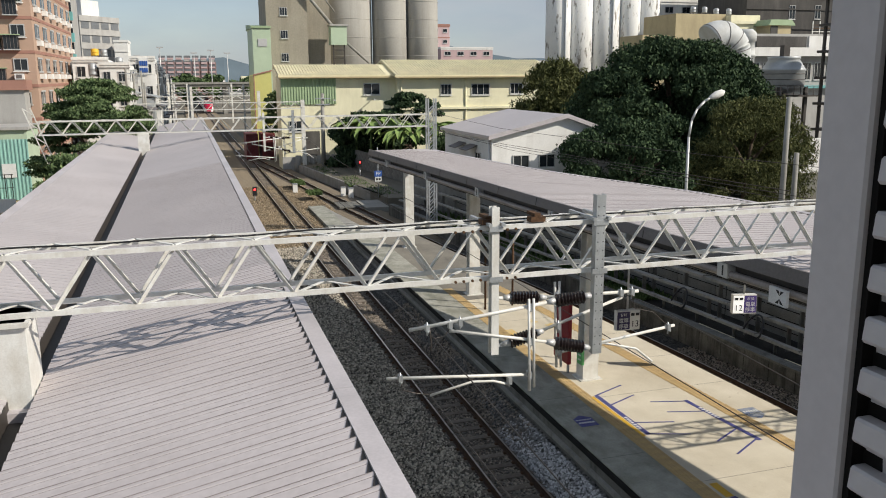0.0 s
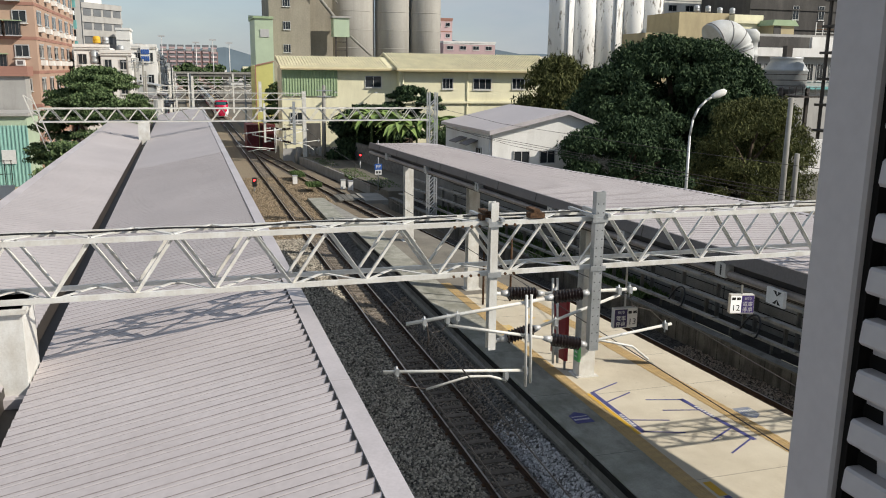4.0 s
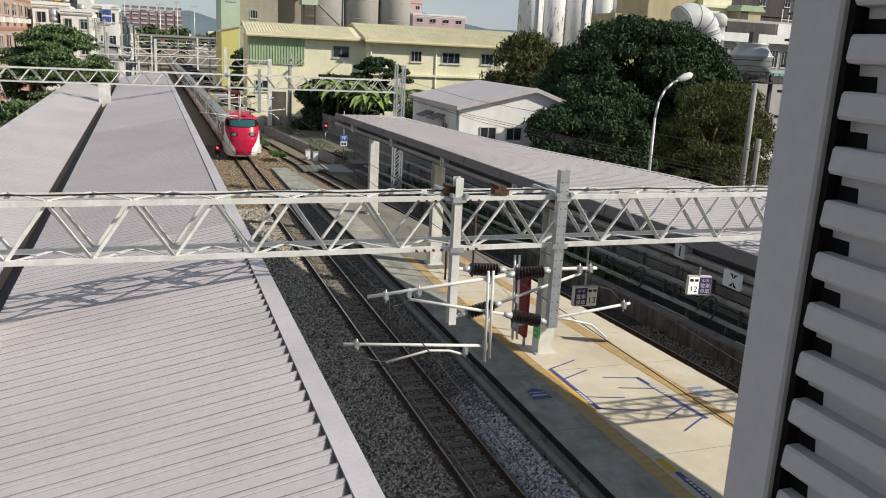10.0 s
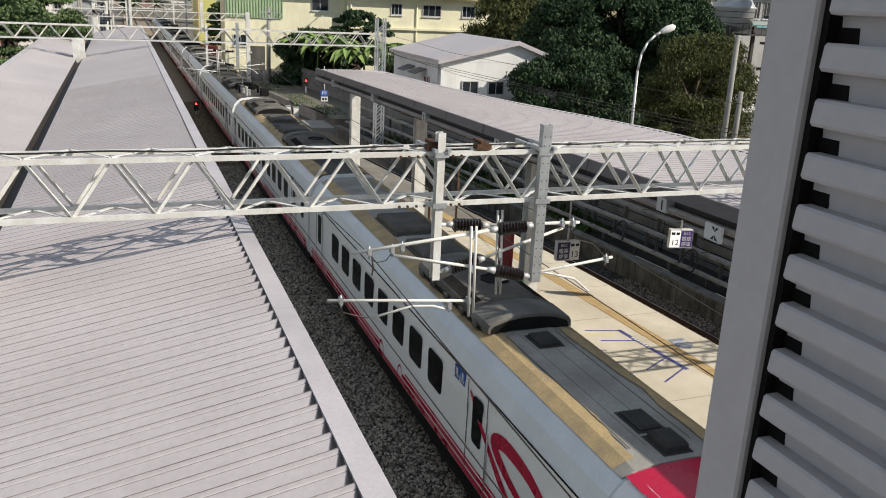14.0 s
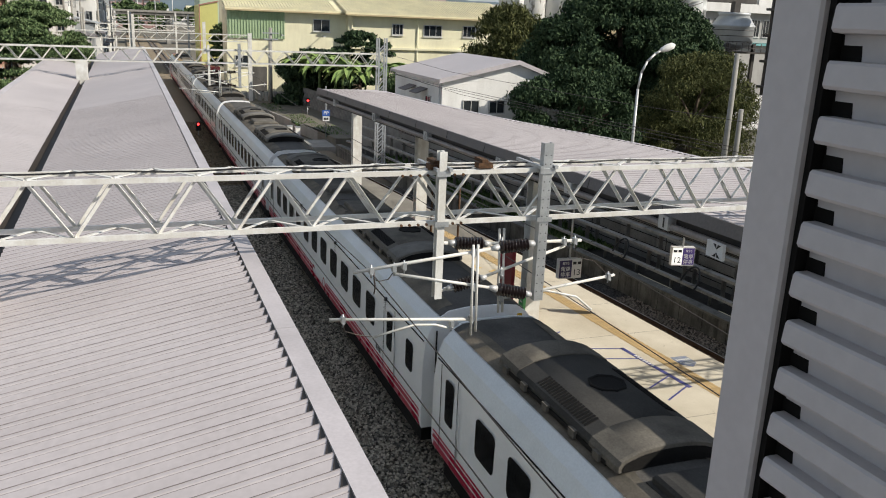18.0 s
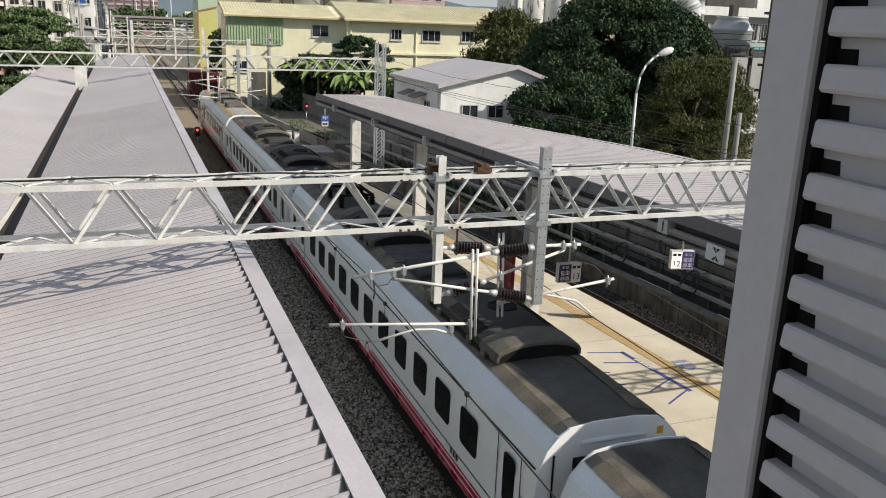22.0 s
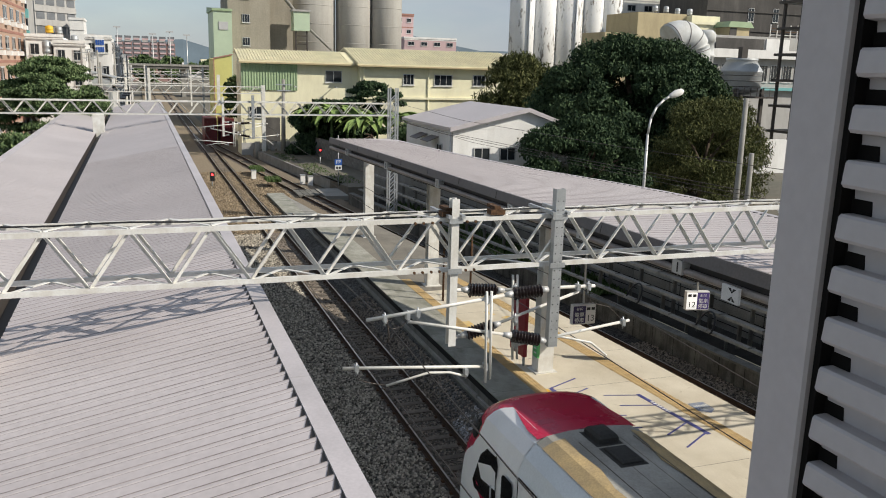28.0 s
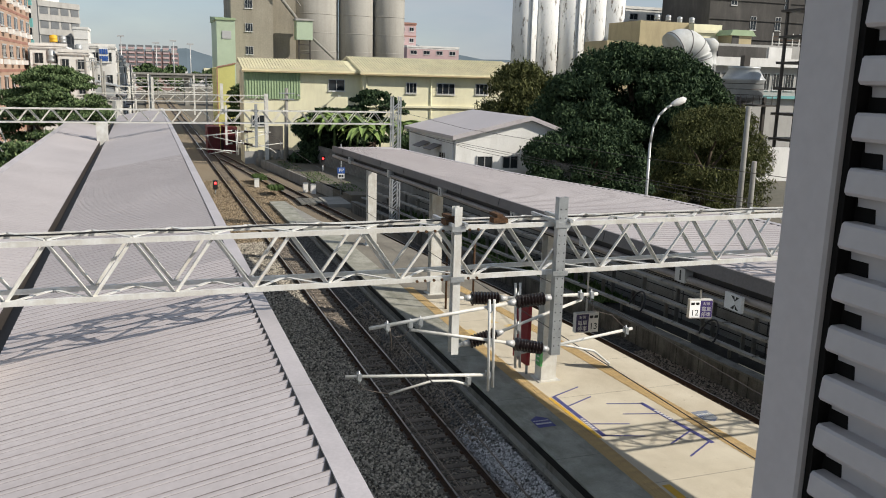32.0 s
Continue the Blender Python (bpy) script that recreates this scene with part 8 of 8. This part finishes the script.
def power_car(end=22.55):
    """A streamlined power car whose front is at y = 0 and points to -y."""
    t = thing("power_car", "red and white streamlined power car with a sloping nose", "locomotive", "power cars")
    F = [(0.22, 0.26), (0.40, 0.07), (0.70, 0.0), (1.20, 0.02), (1.60, 0.07), (2.05, 0.18), (2.40, 0.31), (2.72, 0.48), (3.00, 0.72), (3.28, 1.02), (3.42, 1.22), (3.53, 1.44), (3.60, 1.68)]

    def front(z):
        for (z0, y0), (z1, y1) in zip(F, F[1:]):
            if z <= z1:
                return y0 + (y1 - y0) * (z - z0) / (z1 - z0)
        return F[-1][1]

    nx = 160
    zs = [0.22 + (2.5 - 0.22) * i / 90 for i in range(90)] + [2.5 + 1.1 * i / 110 for i in range(111)]
    nz = len(zs) - 1
    us = [-1 + 2 * i / nx for i in range(nx + 1)]

    def spot(u, z):
        w = side_x(max(z, 0.32)) * (1 - 0.12 * max(0, 0.9 - z))
        a = abs(u)
        # rounded plan: the surface runs back towards the sides
        x = w * math.copysign(math.sin(min(1, a) * math.pi / 2) ** 0.92, u) if a else 0.0
        y = front(z) + (1.25 - 0.75 * max(0.0, min(1.0, (z - 2.9) / 0.7))) * (1 - math.cos(a * math.pi / 2)) ** 1.2
        return x, y, z

    grids = {}
    for i in range(nz):
        for k in range(nx):
            z = (zs[i] + zs[i + 1]) / 2
            u = (us[k] + us[k + 1]) / 2
            x, y, _ = spot(u, z)
            a = abs(x)
            pod = abs((a - 0.72) / 0.29) ** 2.6 + abs((z - 2.03 + 0.10 * (a - 0.72)) / 0.165) ** 2.6
            top = ((a - 0.74) / 0.185) ** 2 + ((z - 3.43) / 0.082) ** 2
            glass = 2.64 + 0.10 * (a / 1.1) ** 4 < z < 3.19 - 0.10 * (a / 1.1) ** 3
            surround = 2.58 + 0.07 * (a / 1.1) ** 4 < z < 3.25 - 0.08 * (a / 1.1) ** 3
            edge = 0.30 + 0.62 * max(0.0, (z - 0.9) / 1.7) if z < 2.6 else 0.93
            if glass and a < 1.0:
                key = "glass"
            elif surround and abs(u) < 0.90:
                key = "surround"
            elif top < 0.35:
                key = "toplamp"
            elif top < 1.0:
                key = "toprim"
            elif 3.375 < z < 3.485 and a < 0.29:
                key = "display"
            elif pod < 0.35:
                key = "lamp"
            elif pod < 1.0:
                key = "lamp_pod"
            elif z < 0.36:
                key = "skirt"
            elif 0.57 < z < 0.60 and a < 0.95:
                key = "gap"
            elif abs(u) < min(0.93, edge):
                key = "red"
            else:
                key = "white"
            if key in ("lamp", "lamp_pod", "toplamp", "toprim"):
                key = (key, u > 0)
            grids.setdefault(key, []).append((i, k))
    looks = {"glass": ("windscreen", "tshield", "wide wraparound windscreen"), "surround": ("windscreen_surround", "twindow", "black windscreen surround"), "toprim": ("upper_lamp_rim", "twindow", "black round lamp rim"), "toplamp": ("upper_lamp", "tlamp", "round upper lamp glass"), "display": ("destination_display", "twindow", "dark destination display"),
             "lamp_pod": ("lamp_pod", "twindow", "dark oval lamp pod"), "lamp": ("headlamp", "tlamp", "oval headlamp"), "skirt": ("skirt", "tbody", "white lower skirt"), "gap": ("coupler_hatch_gap", "tunder", "dark hatch gap"), "red": ("front_mask", "tred", "glossy red front mask"), "white": ("nose_cheek", "tbody", "white nose cheeks")}
    for key, cells in grids.items():
        bm = bmesh.new()
        vs = {}

        def vert(i, k):
            if (i, k) not in vs:
                vs[i, k] = bm.verts.new(spot(us[k], zs[i]))
            return vs[i, k]
        for i, k in cells:
            f = bm.faces.new((vert(i, k), vert(i, k + 1), vert(i + 1, k + 1), vert(i + 1, k)))
            f.smooth = True
        nm, mt, lb = looks[key[0] if isinstance(key, tuple) else key]
        part(nm, bm, M[mt], t, lb)
    # sides from the nose's edge back to the straight body, and the roof over the cab
    Y1 = 3.5
    for s in (-1, 1):
        bm = bmesh.new()
        rows = []
        for z in zs:
            x, y, _ = spot(s, z)
            rows.append((bm.verts.new((x, y, z)), bm.verts.new((s * side_x(max(z, 0.32)), Y1, z))))
        for a, b in zip(rows, rows[1:]):
            f = bm.faces.new((a[0], b[0], b[1], a[1]))
            f.smooth = True
        part("cab_side", bm, M["tbody"], t, "white cab side")
    bm = bmesh.new()
    top = [bm.verts.new(spot(u, 3.60)) for u in us]
    mid = [bm.verts.new((1.0 * u, 3.05, 3.67 - 0.10 * u * u)) for u in us]
    for a, b, c, d2 in zip(top, top[1:], mid[1:], mid):
        bm.faces.new((a, b, c, d2))
    part("front_mask", bm, M["tred"], t, "red roof front")
    bm = bmesh.new()
    a = [bm.verts.new((1.0 * u, 3.05, 3.668 - 0.10 * u * u)) for u in us]
    b = [bm.verts.new((1.0 * u, Y1, 3.68 - 0.10 * u * u)) for u in us]
    for p, q, r2, s2 in zip(a, a[1:], b[1:], b):
        bm.faces.new((p, q, r2, s2))
    part("front_mask", bm, M["tred"], t, "red roof front")
    shell(t, Y1 - 0.03, end, "troofgrey", "tsundust")
    stripes(t, 3.6, end - 0.3)
    for s in (-1, 1):
        # pointed cab side window
        bm = bmesh.new()
        pts = [(1.75, 1.95), (2.05, 2.62), (2.3, 2.84), (2.75, 2.86), (2.85, 2.7), (2.85, 1.95), (2.7, 1.85), (1.85, 1.82)]
        vs = [bm.verts.new((s * (side_x(z) + 0.014), y - 0.12, z)) for y, z in pts]
        bm.faces.new(vs)
        part("cab_window", bm, M["twindow"], t, "pointed black cab window")
        doors(t, 3.2, s)
        pane(t, small_mesh, 4.35, 2.2, s)
        doors(t, 7.75, s)
        for yb in (8.62, 8.92):
            plate = part("blue_badge", boxes((min(s * 1.375, s * 1.400), max(s * 1.375, s * 1.400), yb - 0.12, yb + 0.12, 2.62, 2.90)), M["signblue"], t, "blue square badge with white marks")
            part("badge_mark", boxes((min(s * 1.400, s * 1.404), max(s * 1.400, s * 1.404), yb - 0.04, yb + 0.04, 2.66, 2.86), (min(s * 1.400, s * 1.404), max(s * 1.400, s * 1.404), yb - 0.08, yb + 0.06, 2.66, 2.71)), M["paintwhite"], plate)
        for k in range(8 if end > 22 else 7):
            pane(t, pane_mesh, 10.1 + k * 1.32, 2.25, s)
        doors(t, end - 1.6, s)
        # sweeping red ribbon graphic
        def ribbon_path(knots, w):
            """A brush-like band along a smooth curve through (y, z) knots."""
            pts = []
            k4 = [knots[0]] + list(knots) + [knots[-1]]
            for p0, p1, p2, p3 in zip(k4, k4[1:], k4[2:], k4[3:]):
                for q in range(8):
                    r = q / 8
                    pts.append(tuple(0.5 * (2 * b + (c - a) * r + (2 * a - 5 * b + 4 * c - d) * r * r + (3 * b - a - 3 * c + d) * r ** 3) for a, b, c, d in zip(p0, p1, p2, p3)))
            pts.append(knots[-1])
            bm = bmesh.new()
            prev = None
            for j, (y, z) in enumerate(pts):
                a, b = pts[max(0, j - 1)], pts[min(len(pts) - 1, j + 1)]
                ty, tz = b[0] - a[0], b[1] - a[1]
                ln = math.hypot(ty, tz) or 1.0
                e = w * (0.18 + 0.82 * math.sin(math.pi * (j + 0.5) / (len(pts) + 1)))
                ends = ((y - tz / ln * e, z + ty / ln * e), (y + tz / ln * e, z - ty / ln * e))
                row = [bm.verts.new((s * (side_x(zz) + 0.009), yy, zz)) for yy, zz in ends]
                if prev:
                    bm.faces.new((prev[0], row[0], row[1], prev[1]))
                prev = row
            part("red_ribbon", bm, M["tred"], t, "sweeping red ribbon graphic")
        ribbon_path([(1.7, 2.0), (2.1, 1.82), (2.6, 1.74), (3.6, 1.98), (5.1, 2.28)], 0.12)
        ribbon_path([(1.6, 1.0), (1.95, 1.4), (2.6, 1.74)], 0.10)
        ribbon_path([(3.2, 1.05), (4.2, 1.80), (5.3, 2.32), (6.4, 2.44), (6.95, 2.28), (6.6, 2.02), (5.8, 1.78), (5.1, 1.80)], 0.14)
        ribbon_path([(3.8, 1.55), (5.1, 1.50), (5.8, 1.30), (6.85, 1.82), (8.2, 2.70)], 0.11)
    vent_box(t, 3.70, 0.5, True, 0.20, 0.20)
    vent_box(t, 4.38, 0.6, True, 0.10, 0.20)
    bm = bmesh.new()
    for x in (-0.62, -0.34, 0.06, 0.46):
        bar(bm, (x, 4.0, 3.675), (x, 8.4, 3.675), 0.012, 0.012)
    part("roof_seam", bm, M["tlitgrime"], t)["kind"] = "stuff"
    vent_box(t, 7.7, 0.55, True, 0.14, 0.22)
    ac_unit(t, 8.6, 4.2)
    vent_box(t, 13.3, 1.5)
    vent_box(t, 15.6, 1.9)
    gangway(t, end - 0.02, 1)
    return t


train_cars = []
lead = power_car(23.2)
train_cars.append((lead, 0.0, False))
for i, kind in enumerate(("plain", "pan_front", "plain_dark", "plain_front", "pan_rear", "plain_front")):
    train_cars.append((coach(i, kind if kind != "plain_dark" else "dark"), 23.79 + i * 22.52, False))
rear = power_car(22.25)
train_cars.append((rear, 180.97, True))


def nose_at(t):
    """How far along the line the train's nose is, slowing down."""
    u = t - 13.0
    return 20.61 - 15.656 * u + 0.5 * 0.414 * u * u + 0.00417 * u**3 / 6

# ---- near things: signs, lamps, signals, and the louvred shutter by the camera ----
def box_sign(at, lit, text_top, number, rz=0.0):
    t = thing("station_sign", "hanging box sign with a white panel and a violet panel", "sign", "hanging platform signs", at, rz)
    white, violet = (M["signlit"], M["violetlit"]) if lit else (M["signface"], M["violet"])
    part("case", boxes((-0.36, 0.36, -0.09, 0.09, 0.0, 0.58)), M["signface"], t, "pale sign case")
    left = (-0.35, 0.04) if not lit else (-0.02, 0.35)
    right = (0.05, 0.35) if not lit else (-0.35, -0.03)
    part("violet_panel", boxes((left[0], left[1], -0.098, -0.09, 0.03, 0.55)), violet, t, "violet panel")
    part("white_panel", boxes((right[0], right[1], -0.098, -0.09, 0.03, 0.55)), white, t, "white panel")
    cx = (left[0] + left[1]) / 2
    writing("time_text", text_top, 0.115, pose(cx, -0.102, 0.46, 90), M["paintwhite"], t)
    writing("lettering", "\u96fb\u8eca", 0.155, pose(cx, -0.102, 0.285, 90), M["paintwhite"], t)
    writing("lettering", "\u505c\u8eca", 0.155, pose(cx, -0.102, 0.115, 90), M["paintwhite"], t)
    cx = (right[0] + right[1]) / 2
    writing("number_text", number, 0.26, pose(cx, -0.102, 0.17, 90), M["black"], t)
    part("lettering", boxes((cx - 0.13, cx - 0.02, -0.104, -0.099, 0.42, 0.5), (cx + 0.02, cx + 0.13, -0.104, -0.099, 0.42, 0.5)), M["black"], t, "dark lettering bars")
    bm = bmesh.new()
    tube(bm, (0, 0, 0.58), (0, 0, 6.2 - at[2]), 0.03, 8)
    part("hanger", bm, M["frame"], t)
    return t


box_sign((4.46, 20.3, 2.80), False, "8/10", "13", -2)
box_sign((8.38, 20.3, 2.93), True, "8/10", "12", -14)
t = thing("speaker_panel", "white slotted panel hanging at the eaves", "panel")
t.matrix_basis = pose(2.62, 11.9, 6.06, 0, 0, -92)
part("plate", boxes((-0.24, 0.24, -0.03, 0.03, -0.15, 0.15)), M["paintwhite"], t)
for z0, z1 in ((-0.12, -0.03), (0.12, 0.03)):
    for w in (-0.07, 0.07):
        bm = bmesh.new()
        extrude(bm, [(0.06, z1), (0.06 + w * 1.6, z0), (0.06 + w * 0.4, z0)], -0.037, -0.031)
        part("dark_wedge", bm, M["black"], t)

t = thing("notice_board", "dark red notice board beside a platform column", "board")
part("panel", boxes((3.40, 3.52, 21.9, 22.9, 1.3, 3.2)), M["red"], t)
part("leg", boxes((3.43, 3.49, 21.95, 22.02, 1.0, 1.3)), M["galv"], t)
part("leg", boxes((3.43, 3.49, 22.78, 22.85, 1.0, 1.3)), M["galv"], t)
t = thing("exit_sign", "small green sign box on a column foot", "sign")
part("case", boxes((3.52, 3.60, 21.2, 21.5, 1.5, 1.95)), M["signgreen"], t)
part("lettering", boxes((3.512, 3.52, 21.27, 21.43, 1.62, 1.66), (3.512, 3.52, 21.27, 21.43, 1.76, 1.80)), M["paintwhite"], t)
for x, y in ((3.51, 29.5), (4.73, 29.7)):
    t = thing("thin_post", "thin rusty pole standing on the platform", "post", "platform posts")
    bm = bmesh.new()
    tube(bm, (x, y, 1.0), (x, y, 3.6), 0.045, 8)
    part("shaft", bm, M["rust"], t)

# street lamp behind the canopy
t = thing("street_lamp", "pale curved street lamp with a teardrop head", "street lamp", "street lamps")
bm = bmesh.new()
pts = [(22.6, 45, -0.4), (22.6, 45, 6.2), (22.75, 45, 7.2), (23.1, 45, 7.9), (23.6, 45, 8.35), (24.05, 45, 8.6)]
for i, (p, q) in enumerate(zip(pts, pts[1:])):
    tube(bm, p, q, 0.11 if i == 0 else 0.075, 10, 0.08 if i == 0 else 0.07)
part("pole", bm, M["frame"], t)
bm = bmesh.new()
lathe(bm, (23.9, 45, 8.55), (25.0, 45, 8.95), [(0, 0.06), (0.15, 0.15), (0.5, 0.24), (0.85, 0.2), (1, 0.05)], 12)
part("lamp_head", bm, M["wallwhite"], t, "white teardrop lamp head")

def signal(at, h):
    t = thing("ground_signal", "low black signal with a red light", "signal", "railway signals", at)
    bm = bmesh.new()
    tube(bm, (0, 0, -0.2), (0, 0, h), 0.05, 8)
    part("post", bm, M["galv"], t)
    part("lamp_case", boxes((-0.18, 0.18, -0.15, 0.12, h, h + 0.75)), M["black"], t)
    bm = bmesh.new()
    tube(bm, (0, -0.15, h + 0.53), (0, -0.19, h + 0.53), 0.09, 14)
    part("red_lens", bm, M["redlamp"], t, "glowing red lens")


signal((-1.98, 71.0, 0.0), 0.25)
signal((8.9, 80.0, 0.4), 0.9)
t = thing("blue_sign", "small blue sign plate with white letters on a post", "sign", "line side signs")
bm = bmesh.new()
tube(bm, (7.55, 66.0, 0.3), (7.55, 66.0, 4.4), 0.04, 8)
part("post", bm, M["galv"], t)
part("plate", boxes((7.24, 7.86, 65.93, 65.96, 2.02, 2.50)), M["signblue"], t)
part("white_plate", boxes((7.28, 7.82, 65.93, 65.96, 1.62, 2.0)), M["paintwhite"], t)
writing("letters", "PP", 0.40, pose(7.55, 65.92, 2.26, 90), M["paintwhite"], t)
part("lettering", boxes((7.36, 7.52, 65.92, 65.93, 1.72, 1.9), (7.58, 7.74, 65.92, 65.93, 1.72, 1.9)), M["black"], t)
for x, y in ((5.6, 71.3), (6.1, 70.4), (1.9, 75.0)):
    t = thing("trackside_box", "small white trackside equipment box", "equipment box", "trackside boxes")
    part("case", boxes((x - 0.2, x + 0.2, y - 0.2, y + 0.2, -0.3, 0.55)), M["wallwhite"], t)
    part("lid", boxes((x - 0.23, x + 0.23, y - 0.23, y + 0.23, 0.55, 0.6)), M["galv"], t)

# louvred shutter panel beside the camera, and the station wall behind it
XP = -6.71
sh = thing("louvre_shutter", "grey painted louvred metal shutter with a flat frame", "shutter")
bm = bmesh.new()
extrude(bm, [(XP + 0.003, 0.617), (XP, 0.620), (XP, 0.6785), (XP + 0.002, 0.680), (XP + 0.045, 0.680), (XP + 0.045, 0.617)], 8.6, 11.3, "z")
part("frame_stile", bm, M["shutter"], sh, "flat grey frame stile with a folded edge")
# Added strip that covers the stile's inner face in near-black.
part("gap_strip", boxes((XP + 0.008, XP + 0.05, 0.609, 0.6165, 8.6, 11.3)), M["shutterdark"], sh, "near-black strip beside the slats")
part("frame_side", boxes((XP + 0.022, XP + 0.07, 0.585, 0.609, 8.6, 11.3)), M["shutterdark"], sh, "inner channel with its shade put into the colour")
SLAT = 0.0508
bm = bmesh.new()
extrude(bm, [(0.0205, -0.0248), (0.018, -0.001), (0.003, 0.0005), (0.0, 0.004), (0.002, 0.0235), (0.0045, 0.0262), (0.0285, 0.0262), (0.0285, -0.0248)], -1.4, 0.606)
slat_mesh = mesh_of("slat", bm, M["shutter"])
for i in range(52):
    ob = new("slat", slat_mesh)
    ob.parent = sh
    ob.matrix_basis = pose(XP + 0.003, 0, 8.666 + i * SLAT)
part("back_panel", boxes((XP + 0.072, XP + 0.09, -1.4, 0.62, 8.6, 11.3)), M["shutterdark"], sh, "backing sheet, gap shade put into its colour")
part("end_stile", boxes((XP, XP + 0.09, -1.5, -1.4, 8.6, 11.3)), M["shutter"], sh)
st = tagged(new("station_walls"), "plain pale walls of the station behind the camera", "wall", kind="structure")
part("floor", boxes((-11, -6.5, -6, 0.25, 8.2, 8.36)), M["concrete"], st)
part("sill", boxes((-11, XP - 0.02, 0.25, 0.4, 8.2, 9.0)), M["wallgrey"], st)
part("back_wall", boxes((-11, -6.5, -6.2, -6, 8.2, 12.2)), M["wallgrey"], st)
part("ceiling", boxes((-11, -6.5, -6.2, 0.1, 12.2, 12.4)), M["wallgrey"], st)


def motions():
    """The train runs past on the platform-side track."""
    times = [0.5 * i for i in range(65)]
    for car, back, turned in train_cars:
        walk(car, [(t, pose(0, nose_at(t) + back, 0, 0, 0, 180 if turned else 0)) for t in times])


motions()
